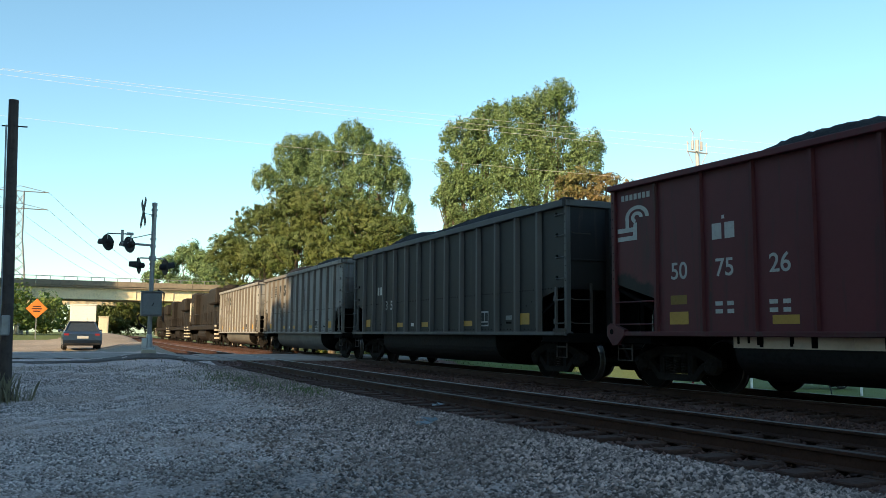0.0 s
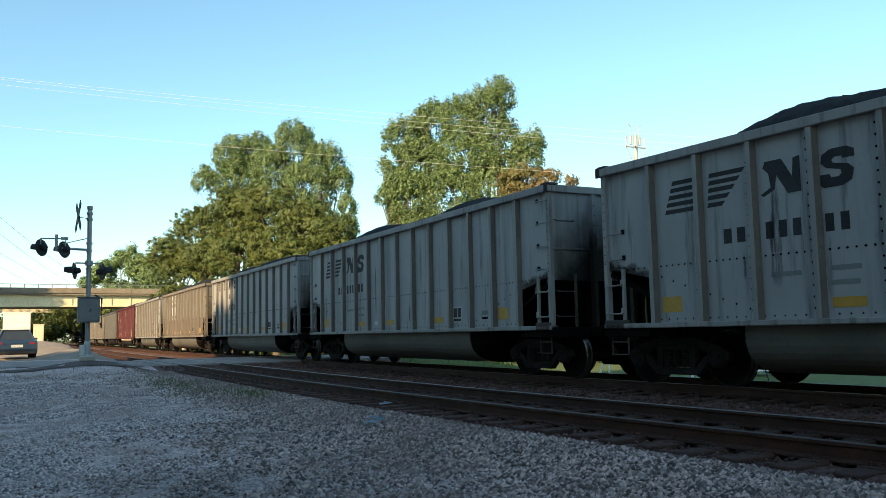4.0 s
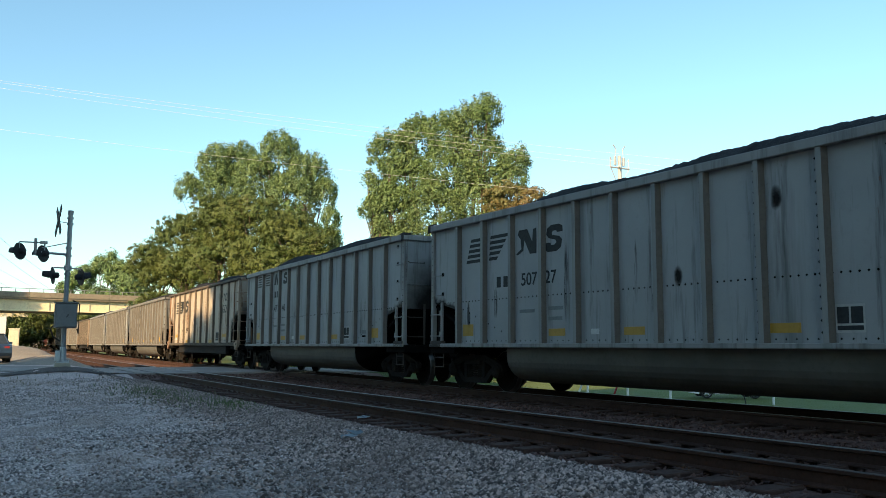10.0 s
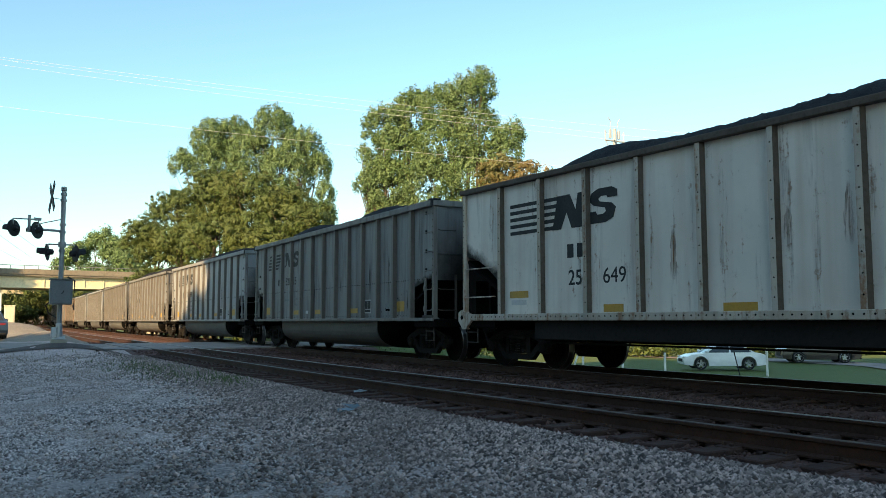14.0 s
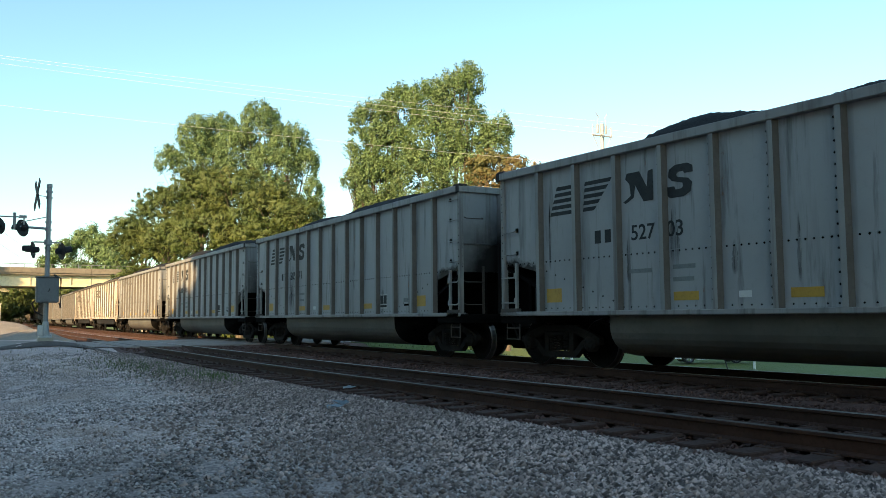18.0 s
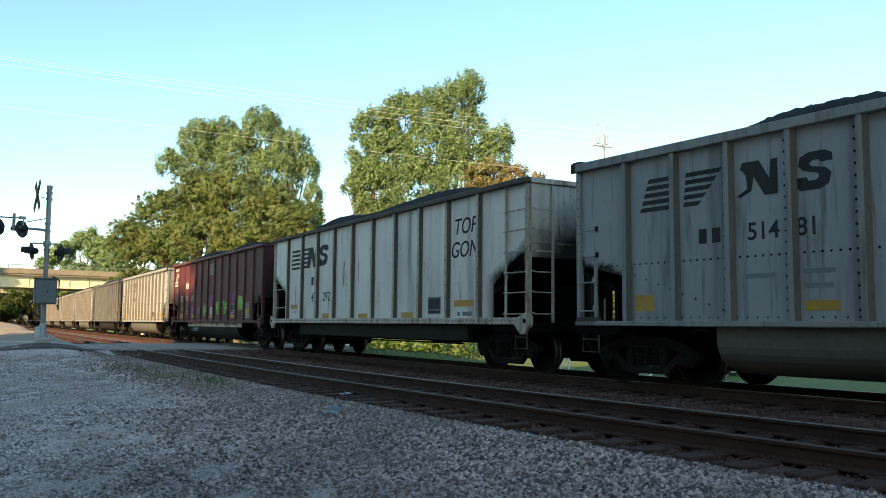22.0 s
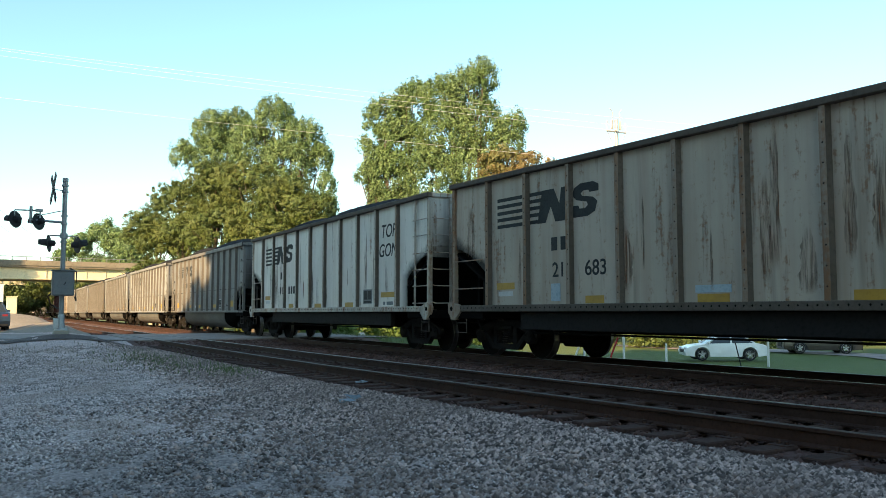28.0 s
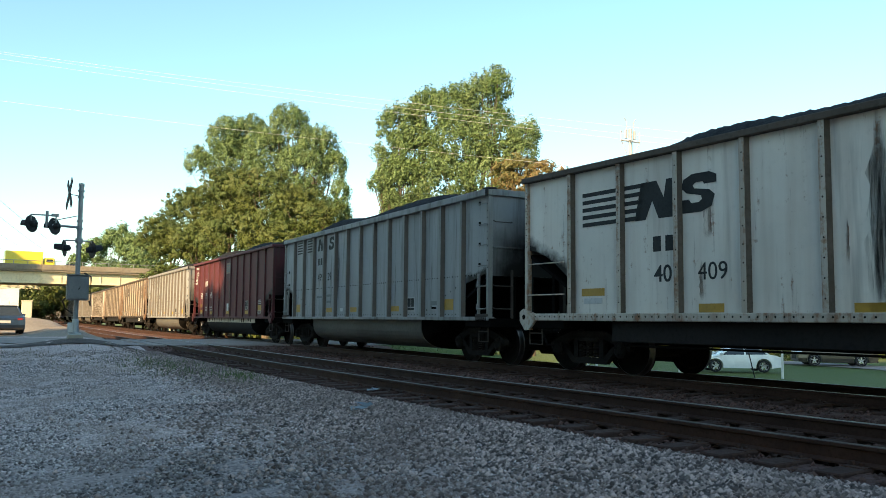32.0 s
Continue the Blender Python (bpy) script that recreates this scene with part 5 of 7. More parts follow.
for x0, x1 in ((5.68, 7.10), (7.18, 10.25), (10.34, 11.74), (11.82, 13.2), (5.1, 5.60)):
    s.box(x0, x1, 32.2, 41.2, -0.3, -0.012, 0.01)
crossing = new("crossing_panel", s.mesh("crossing_panel", M_ROAD))
tagged(crossing, "asphalt panels between the rails at the crossing", "road", kind="structure")


def rail_mesh(name, x0, y0, y1, head):
    """A rail of true section, laid along the line."""
    sec = [(-0.07, -0.17), (0.07, -0.17), (0.07, -0.155), (0.012, -0.135), (0.012, -0.045), (0.036, -0.035), (0.036, -0.006),
           (0.03, 0), (-0.03, 0), (-0.036, -0.006), (-0.036, -0.035), (-0.012, -0.045), (-0.012, -0.135), (-0.07, -0.155)]
    ys = [y for y in np.concatenate([np.arange(y0, -12, 24.0), np.arange(-12, 24, 1.0), np.arange(24, min(y1, 100), 6.0), np.arange(100, y1, 40.0), [y1]])] 
    s = Shape()
    n = len(sec)
    vs = [(x0 + bend(y)[0] + u, y, v) for y in ys for u, v in sec]
    fs, sl = [], []
    for i in range(len(ys) - 1):
        for k in range(n):
            j = (k + 1) % n
            fs.append((i * n + k, i * n + j, i * n + n + j, i * n + n + k))
            sl.append(1 if k in (6, 7, 8) else 0)
    s.v, s.f, s.m = vs, fs, sl
    me = s.mesh(name, [M_RAIL, head])
    return me


for c, head, nm in ((TRACK_A, M_RAILTOP, "track_near"), (TRACK_B, M_SHINY, "track_far")):
    tr = thing(nm, "rusty railroad track on brown ballast" if c == TRACK_A else "railroad track under the train", "railroad track", kind="structure")
    for d in (-0.75, 0.75):
        part("rail", rail_mesh("rail", c + d, -400, 900, M_WORN if c == TRACK_A and d > 0 else head), None, tr)
    tie = Shape()
    tie.box(-1.30, 1.30, -0.115, 0.115, -0.34, -0.165, 0.012)
    for d in (-0.75, 0.75):
        tie.box(d - 0.19, d + 0.19, -0.10, 0.10, -0.168, -0.155, 0.003)
        for q in (-0.11, 0.11):
            tie.box(d + q - 0.02, d + q + 0.02, -0.05, -0.02, -0.16, -0.13, 0.003)
            tie.box(d + q - 0.02, d + q + 0.02, 0.03, 0.06, -0.16, -0.12, 0.003)
    tie_me = tie.mesh("tie", M_TIE)
    rt = random.Random(3)
    far = Shape()
    y = -6.0
    while y < 140:
        if not 32.0 < y < 41.4:
            b, sl = bend(y)
            if y < 78:
                part("tie", tie_me, None, tr, m=pose(c + b + rt.uniform(-0.04, 0.04), y + rt.uniform(-0.03, 0.03), rt.uniform(-0.012, 0.004), 0, 0, rt.uniform(-1.2, 1.2) - math.degrees(sl)))
            else:
                far.box(c + b - 1.3, c + b + 1.3, y - 0.11, y + 0.11, -0.34, -0.17)
        y += 0.53
    part("far_ties", far, M_TIE, tr)


def stones(name, n, seed, place, size, mats, label):
    """Loose stones as one scattered mass; place(rng, n) gives x, y."""
    rng = np.random.default_rng(seed)
    x, y = place(rng, n)
    z = ground_z(x, y)
    r = size * rng.uniform(0.5, 1.25, len(x))
    base = np.array([(1, 0, 0), (-1, 0, 0), (0, 1, 0), (0, -1, 0), (0, 0, 1), (0, 0, -1)], float)
    v = base[None] * rng.uniform(0.6, 1.3, (len(x), 6, 1)) + rng.normal(0, 0.22, (len(x), 6, 3))
    v[:, :, 2] *= 0.72
    a = rng.uniform(0, 6.28, len(x))
    c, s_ = np.cos(a)[:, None], np.sin(a)[:, None]
    vx = v[:, :, 0] * c - v[:, :, 1] * s_
    vy = v[:, :, 0] * s_ + v[:, :, 1] * c
    w = np.stack([vx * r[:, None] + x[:, None], vy * r[:, None] + y[:, None], v[:, :, 2] * r[:, None] + (z + r * 0.30)[:, None]], -1)
    tri = np.array([(0, 2, 4), (2, 1, 4), (1, 3, 4), (3, 0, 4), (2, 0, 5), (1, 2, 5), (3, 1, 5), (0, 3, 5)])
    f = (tri[None] + 6 * np.arange(len(x))[:, None, None]).reshape(-1, 3)
    return tagged(new(name, big_mesh(name, w.reshape(-1, 3), f, mats)), label, "gravel", kind="stuff")


def stone_material(name, c1, c2, c3, patched=False):
    m, n, l, p = shader(name)
    g = n.new("ShaderNodeNewGeometry")
    v = coords(n, l, space="World")
    fine = noise_node(n, l, v, 60.0, 5, 0.7)
    big = noise_node(n, l, v, 0.5, 4)
    pw = n.new("ShaderNodeMath")
    pw.operation = "POWER"
    pw.inputs[1].default_value = 1.4
    l.new(g.outputs["Random Per Island"], pw.inputs[0])
    col = mix(n, l, pw.outputs[0], c1, c2)
    col = mix(n, l, ramp(n, l, big, 0.45, 0.7), col, c3)
    col = mix(n, l, ramp(n, l, fine, 0.5, 0.9), col, tuple(q * 0.55 for q in c1))
    if patched:
        col = dark_patch(n, l, col)
    l.new(col, p.inputs["Base Color"])
    p.inputs["Roughness"].default_value = 0.9
    bump(n, l, p, fine, 0.5, 0.004)
    return m


M_STONE = stone_material("light_ballast_stone", (0.062, 0.045, 0.040), (0.74, 0.54, 0.47), (0.20, 0.14, 0.117))
M_CHIP = stone_material("grey_gravel_chip", (0.135, 0.105, 0.098), (1.0, 0.83, 0.78), (0.56, 0.43, 0.385), True)
M_BROWNSTONE = stone_material("rusty_ballast_stone", (0.056, 0.026, 0.020), (0.16, 0.078, 0.060), (0.068, 0.031, 0.023))


def pile(rng, n):
    y = 3.0 + 27 * rng.random(n) ** 1.7
    x = 5.0 + line_off(y) - np.abs(rng.normal(0, 1.0, n)) * (0.55 + 0.8 * (y < 14))
    return x, y


def lot(rng, n):
    y = 2.6 + 25 * rng.random(n) ** 1.7
    x = rng.uniform(-1.0, 1.0, n) * 3.6 + 1.2
    k = x < 4.6
    return x[k], y[k]


def bedside(rng, n):
    y = -1 + 55 * rng.random(n) ** 1.5
    x = rng.uniform(4.85, 13.4, n) + line_off(y)
    k = (y < 31.8) | (y > 41.6)
    return x[k], y[k]


stones("ballast_stones", 85000, 1, pile, 0.031, [M_STONE], "pale grey crushed ballast stones beside the track")
stones("gravel_chips", 130000, 2, lot, 0.021, [M_CHIP], "fine grey gravel of the lot")
stones("track_stones", 42000, 3, bedside, 0.036, [M_BROWNSTONE], "rust-stained ballast between the ties")


# ---- crossing signal ----
M_ALU = plain("cast_aluminium", (0.50, 0.51, 0.52), (0.40, 0.41, 0.42), 0.45, 0.5, 3, 20, 0.001)
M_LENS = plain("dark_red_lens", (0.10, 0.012, 0.012), (0.06, 0.01, 0.01), 0.15, 0, 3, 20, 0)
M_CABINET = plain("grey_cabinet_paint", (0.16, 0.165, 0.17), (0.12, 0.125, 0.13), 0.5, 0.1, 2, 16, 0.001)


def lamp_unit(parent, m):
    """A round black background plate with a hooded lamp before it (towards -x)."""
    s = Shape()
    s.lathe([(0.0, 0.0), (0.0, 0.27), (-0.02, 0.28), (-0.02, 0.0)], "x", 24)
    s.lathe([(0.0, 0.11), (0.16, 0.09), (0.2, 0.0)], "x", 14)
    unit = part("flasher", shared("flasher", lambda: s.mesh("flasher", M_DARKMETAL)), None, parent, "black round flasher", m)
    h = Shape()
    k = 14
    vs, fs = [], []
    for i in range(k + 1):
        a = math.radians(-25 + 230 * i / k)
        for u, r in ((-0.02, 0.15), (-0.30, 0.165), (-0.30, 0.155), (-0.02, 0.14)):
            q = u if i not in (0, k) or u > -0.1 else u * 0.4
            vs.append((q, r * math.cos(a), r * math.sin(a)))
    for i in range(k):
        for c in range(4):
            fs.append((4 * i + c, 4 * i + (c + 1) % 4, 4 * i + 4 + (c + 1) % 4, 4 * i + 4 + c))
    h.add(vs, fs)
    part("hood", shared("hood", lambda: h.mesh("hood", M_DARKMETAL)), None, unit)
    g = Shape()
    g.lathe([(-0.02, 0.14), (-0.035, 0.10), (-0.045, 0.0)], "x", 16)
    part("lens", shared("lens", lambda: g.mesh("lens", M_LENS)), None, unit)
    return unit


def build_signal():
    sx, sy, z0 = 2.30, 30.0, 0.30
    sg = thing("crossing_signal", "grey mast with black flashers and a crossbuck", "railroad signal", m=pose(sx, sy, z0))
    s = Shape()
    s.prism([(-0.27, -0.35), (0.27, -0.35), (0.22, 0.10), (-0.22, 0.10)], "y", -0.22, 0.22)
    part("footing", s, M_CONC, sg)
    s = Shape()
    s.box(-0.19, 0.19, -0.17, 0.17, 0.10, 0.14, 0.008)
    s.lathe([(0.14, 0.14), (0.18, 0.12), (0.60, 0.095), (0.62, 0.075)], "z", 16)
    s.box(-0.24, -0.07, -0.16, -0.02, 0.16, 0.50, 0.02)
    for x in (-0.16, 0.16):
        for y in (-0.14, 0.14):
            s.lathe([(0.12, 0.025), (0.2, 0.025), (0.2, 0)], "z", 6, centre=(x, y, 0))
    part("mast_base", s, M_ALU, sg, "cast aluminium mast base")
    s = Shape()
    s.lathe([(0.3, 0.075), (4.95, 0.075), (4.97, 0.09), (5.08, 0.09), (5.10, 0.0)], "z", 16)
    for z in (2.95, 3.55, 3.80, 4.6, 4.8):
        s.lathe([(z, 0.075), (z, 0.10), (z + 0.07, 0.10), (z + 0.07, 0.075)], "z", 16)
    part("mast", s, M_STEELGALV, sg)
    s = Shape()
    s.box(-0.33, 0.33, -0.46, -0.08, 1.22, 2.02, 0.03)
    s.box(-0.29, 0.29, -0.485, -0.46, 1.27, 1.97, 0.01)
    s.box(-0.35, 0.35, -0.49, -0.06, 2.02, 2.05, 0.01)
    box = part("relay_box", s, M_CABINET, sg, "grey steel relay box")
    s = Shape()
    s.tube([(0.05, -0.50, 1.66), (0.05, -0.52, 1.62), (0.0, -0.52, 1.56)], 0.014, 6)
    part("latch", s, M_DARKMETAL, box)
    s = Shape()
    s.tube([(0.36, -0.2, 1.2), (0.40, -0.2, 1.05), (0.40, -0.2, 2.0), (0.2, -0.1, 2.12)], 0.03, 8)
    s.tube([(-0.33, -0.15, 1.3), (-0.42, -0.1, 1.2), (-0.33, -0.05, 0.95), (-0.10, 0, 0.8)], 0.025, 8)
    part("conduit", s, M_DARKMETAL, sg)
    # cantilever bracket to one side, with brace
    s = Shape()
    s.tube([(0, 0, 3.62), (-1.02, 0, 3.66)], 0.04, 10)
    s.tube([(0.0, 0, 4.02), (-0.80, 0, 3.80)], 0.016, 6)
    s.tube([(-0.99, 0, 3.55), (-0.99, 0, 4.10)], 0.045, 10)
    s.tube([(-1.46, 0.0, 3.96), (-0.66, 0.0, 3.97)], 0.022, 8)
    s.tube([(-1.46, 0, 3.96), (-1.46, 0, 3.72)], 0.022, 8)
    s.tube([(-0.72, 0, 3.97), (-0.72, 0, 3.72)], 0.022, 8)
    s.box(-0.86, -0.64, -0.06, 0.06, 3.93, 4.02, 0.01)
    part("bracket_arm", s, M_STEELGALV, sg)
    s = Shape()
    s.tube([(-0.46, 0, 3.13), (-0.40, 0, 3.18), (0.36, 0, 3.18), (0.40, 0, 3.12)], 0.024, 8)
    s.lathe([(3.08, 0.0), (3.10, 0.12), (3.26, 0.12), (3.28, 0.0)], "z", 16)
    part("cross_arm", s, M_STEELGALV, sg)
    lamp_unit(sg, pose(-1.42, 0, 3.66, 0, -6, -42))
    lamp_unit(sg, pose(-0.74, 0.05, 3.62, 0, -6, -42))
    lamp_unit(sg, pose(-0.42, 0, 2.92, 0, -4, -18))
    lamp_unit(sg, pose(0.40, 0, 2.90, 0, 4, 198))
    for a in (38, -38):
        s = Shape()
        s.box(-0.012, 0.012, -0.60, 0.60, -0.11, 0.11, 0.004)
        part("crossbuck_blade", s, M_DARKMETAL, sg, "weathered back of a crossbuck blade", pose(-0.36 + 0.012 * (a > 0), 0, 4.72, 0, 0, 6) @ pose(0, 0, 0, a * 1.2, 0, 0))
    s = Shape()
    s.tube([(0, 0, 4.66), (-0.36, 0, 4.70)], 0.012, 6)
    part("crossbuck_bracket", s, M_STEELGALV, sg)


build_signal()

# ---- overpass ----
M_BEIGE = plain("beige_painted_girder", (0.80, 0.69, 0.47), (0.70, 0.60, 0.41), 0.7, 0, 0.3, 3, 0.004)
M_PARAPET = plain("stained_parapet_concrete", (0.20, 0.17, 0.135), (0.28, 0.24, 0.19), 0.9, 0, 0.3, 3, 0.01)


def build_overpass():
    ov = thing("overpass", "beige road overpass with concrete parapet and rail", "bridge", m=pose(6.0, 147.0, 0, 0, 0, 5.5), kind="structure")
    for nm, y0, y1, z0, z1, mat in (("parapet", -0.25, 0.05, 8.35, 9.20, M_PARAPET), ("deck", -0.1, 11.0, 8.05, 8.35, M_PARAPET), ("far_parapet", 10.8, 11.1, 8.35, 9.20, M_PARAPET)):
        s = Shape()
        for i in range(-12, 13):
            s.box(i * 12.0 + 0.02, i * 12 + 11.98, y0, y1, z0, z1, 0.03)
        part(nm, s, mat, ov)
    for y in (0.5, 4.2, 7.9, 10.4):
        s = Shape()
        s.box(-150, 150, y, y + 0.35, 6.3, 8.05, 0.03)
        s.box(-150, 150, y - 0.2, y + 0.55, 6.22, 6.32, 0.01)
        for i in range(-50, 51):
            s.box(i * 3.0 - 0.03, i * 3 + 0.03, y - 0.12, y, 6.32, 8.05)
        part("girder", s, M_BEIGE, ov)
    s = Shape()
    s.tube([(-150, -0.1, 9.75), (150, -0.1, 9.75)], 0.05, 6)
    for i in range(-75, 76):
        s.box(i * 2.0 - 0.05, i * 2 + 0.05, -0.16, -0.04, 9.2, 9.75)
    part("railing", s, M_STEELGALV, ov)
    for x in (-44, -13.8, 21.0, 50):
        s = Shape()
        s.box(x - 0.7, x + 0.7, -0.6, 11.4, 5.3, 6.22, 0.06)
        for y in (1.0, 5.5, 10.0):
            s.lathe([(-2.5, 0.5), (5.3, 0.5)], "z", 16, centre=(x, y, 0))
        part("pier", s, M_CONC, ov)
    s = Shape()
    s.box(-150, 7.5, 21.2, 21.6, 5.9, 7.0, 0.03)
    s.box(-150, 7.5, 21.0, 27, 7.0, 7.4, 0.03)
    part("second_span", s, M_BEIGE, ov, "beige girder of the span behind")


build_overpass()


# ---- trees ----
def leaf_material(name, c1, c2, c3):
    m, n, l, p = shader(name)
    g = n.new("ShaderNodeNewGeometry")
    v = coords(n, l, space="World")
    big = noise_node(n, l, v, 0.28, 4)
    col = mix(n, l, g.outputs["Random Per Island"], c1, c2)
    col = mix(n, l, ramp(n, l, big, 0.42, 0.72), col, c3)
    l.new(col, p.inputs["Base Color"])
    p.inputs["Roughness"].default_value = 0.62
    tr = n.new("ShaderNodeBsdfTranslucent")
    l.new(col, tr.inputs["Color"])
    ms = n.new("ShaderNodeMixShader")
    ms.inputs[0].default_value = 0.10
    l.new(p.outputs[0], ms.inputs[1])
    l.new(tr.outputs[0], ms.inputs[2])
    l.new(ms.outputs[0], n["Material Output"].inputs["Surface"])
    return m


M_OAK = leaf_material("oak_leaves", (0.050, 0.078, 0.017), (0.080, 0.118, 0.026), (0.100, 0.120, 0.026))
M_POPLAR = leaf_material("poplar_leaves", (0.022, 0.050, 0.014), (0.212, 0.305, 0.128), (0.08, 0.14, 0.038))
M_RUSSET = leaf_material("russet_leaves", (0.11, 0.10, 0.035), (0.19, 0.125, 0.05), (0.10, 0.12, 0.035))
M_DENSE = plain("dense_dark_foliage", (0.03, 0.055, 0.015), (0.05, 0.075, 0.02), 0.7, 0, 0.5, 5, 0, "World")
M_SHRUB = leaf_material("shrub_leaves", (0.06, 0.115, 0.02), (0.12, 0.18, 0.035), (0.10, 0.14, 0.025))


def leaves(seed, lobes, count, size, clump, shell=0.6, puff=1.8, tall=0.8):
    """Leaves in clumps over rounded masses (x, y, z, rx, ry, rz); gaps between the clumps."""
    rng = np.random.default_rng(seed)
    vol = np.array([(q[3] * q[5]) for q in lobes])
    per = np.maximum(1, (count * vol / vol.sum()).astype(int))
    P, N = [], []
    for q, k in zip(lobes, per):
        nc = max(6, int(k / 38))
        d = rng.normal(size=(nc, 3))
        d /= np.linalg.norm(d, axis=1)[:, None]
        d[:, 2] = np.where(d[:, 2] < -0.8, -d[:, 2] * 0.5, d[:, 2])
        c = d * (shell + (1.06 - shell) * rng.random((nc, 1)) ** 0.6) * np.array(q[3:6]) + np.array(q[:3])
        rad = clump * rng.uniform(0.5, 1.35, nc)
        w = rng.integers(0, nc, k)
        o = rng.normal(size=(k, 3))
        o /= np.linalg.norm(o, axis=1)[:, None]
        o *= rng.random((k, 1)) ** 0.45
        P.append(c[w] + o * rad[w][:, None] * np.array((1, 1, tall)) * (0.8 if tall > 1 else 1.0))
        N.append(puff * o + (2.2 - puff) * d[w] + rng.normal(0, 0.75 if tall > 1 else 0.45, (k, 3)))
    P, N = np.concatenate(P), np.concatenate(N)
    N /= np.linalg.norm(N, axis=1)[:, None]
    a = np.cross(N, rng.normal(size=N.shape))
    a /= np.linalg.norm(a, axis=1)[:, None]
    b = np.cross(N, a)
    sz = size * rng.uniform(0.6, 1.3, (len(P), 1))
    v = np.stack([P - a * sz, P + b * sz * 0.55 + N * sz * 0.12, P + a * sz, P - b * sz * 0.55 + N * sz * 0.12], 1)
    f = np.arange(len(P) * 4).reshape(-1, 4)
    return v.reshape(-1, 3), f


def tree(name, base, lobes, count, size, clump, mat, label, seed, trunk_r=0.35, group=""):
    """base: x, y, z of the foot; lobes are given from the foot."""
    t = thing(name, label, "tree", group, pose(*base))
    rng = random.Random(seed)
    lobes = [q[:3] + tuple(r * 0.94 for r in q[3:]) for q in lobes]
    masses = lobes
    if name == "oak_tree":  # the crown bulges in many smaller rounded masses
        masses = []
        for x, y, z, rx, ry, rz in lobes:
            masses.append((x, y, z, rx * 0.72, ry * 0.72, rz * 0.72))
            for i in range(13):
                a, b = i * 2.4 + rng.uniform(0, 0.6), -0.35 + 1.3 * (i + 0.5) / 13
                c = math.sqrt(max(0.05, 1 - b * b))
                r = rng.uniform(0.30, 0.46)
                masses.append((x + rx * 0.66 * c * math.cos(a), y + ry * 0.66 * c * math.sin(a), z + rz * 0.66 * b, rx * r, ry * r, rz * r * 0.8))
    s = Shape()
    top = max(q[2] for q in lobes) * 0.75
    pts = [(0, 0, -0.3)] + [(rng.uniform(-0.3, 0.3), rng.uniform(-0.3, 0.3), top * i / 5) for i in range(1, 6)]
    s.tube(pts, trunk_r, 10, r2=trunk_r * 0.35)
    part("trunk", s, M_BARK, t)
    for q in lobes:
        s = Shape()
        z0 = min(top * 0.9, q[2] * rng.uniform(0.3, 0.55))
        mid = (q[0] * 0.55 + rng.uniform(-0.4, 0.4), q[1] * 0.55, z0 + (q[2] - z0) * 0.45)
        s.tube([(0, 0, z0), mid, (q[0], q[1], q[2] + q[5] * 0.55)], trunk_r * 0.34, 7, r2=0.03)
        for _ in range(5):
            a, u = rng.uniform(0, 6.28), rng.uniform(0.4, 0.9)
            s.tube([mid, (q[0] + q[3] * u * math.cos(a), q[1] + q[4] * u * math.sin(a), q[2] + q[5] * rng.uniform(-0.2, 0.7))], 0.055, 5, r2=0.015)
        part("limb", s, M_BARK, t)
    oak, tall = name == "oak_tree", name in ("poplar_tree", "cottonwood_tree")
    v, f = leaves(seed, masses, int(count * (1.25 if tall else 1)), size * (0.9 if tall else 1), clump * (0.42 if oak else 1), 0.6, 1.0 if oak else 1.6, 1.55 if tall else 0.8)
    part("crown", big_mesh("crown", v, f, [mat]), None, t)
    return t


# a row of oaks along the line, taller poplars and cottonwoods behind
OAK_LABEL = "broad dark green oak in the row along the line"
tree("oak_tree", (21.1, 121.7, -1.8), [(-0.9, 1.7, 14.0, 4.0, 4.0, 4.2), (0.9, -1.7, 11.8, 4.7, 4.7, 4.9), (0, 0, 6.5, 4.6, 4.6, 4.5)], 60000, 0.129, 1.09, M_OAK, OAK_LABEL, 11, 0.45, "trees behind the train")
tree("oak_tree", (22.7, 111.2, -1.8), [(-0.4, 1.6, 16.4, 4.4, 4.4, 4.6), (0.4, -1.6, 12.2, 4.2, 4.2, 4.4), (0, 0, 6.5, 4.6, 4.6, 4.5)], 60000, 0.122, 1.09, M_OAK, OAK_LABEL, 17, 0.45, "trees behind the train")
tree("oak_tree", (24.6, 101.0, -1.8), [(0.2, 2.0, 17.8, 4.4, 4.4, 4.5), (-0.2, -2.0, 12.4, 4.8, 4.8, 5.0), (0, 0, 6.5, 4.8, 4.8, 4.5)], 72000, 0.114, 1.06, M_OAK, OAK_LABEL, 18, 0.5, "trees behind the train")
tree("oak_tree", (27.0, 93.7, -1.8), [(0.1, 1.5, 16.7, 4.2, 4.2, 4.3), (-0.1, -1.5, 11.8, 4.2, 4.2, 4.4), (0, 0, 6.5, 4.4, 4.4, 4.5)], 68000, 0.114, 1.03, M_OAK, OAK_LABEL, 19, 0.45, "trees behind the train")
tree("oak_tree", (29.3, 85.3, -1.8), [(-0.4, 3.1, 14.2, 3.9, 3.9, 4.0), (-1.8, 1.4, 10.0, 3.8, 3.8, 4.0), (0.9, -1.6, 12.8, 3.0, 3.0, 3.1), (1.4, -2.9, 10.2, 2.6, 2.6, 2.9), (0, 0, 6, 4, 4, 4.4)], 72000, 0.106, 0.99, M_OAK, OAK_LABEL, 20, 0.42, "trees behind the train")
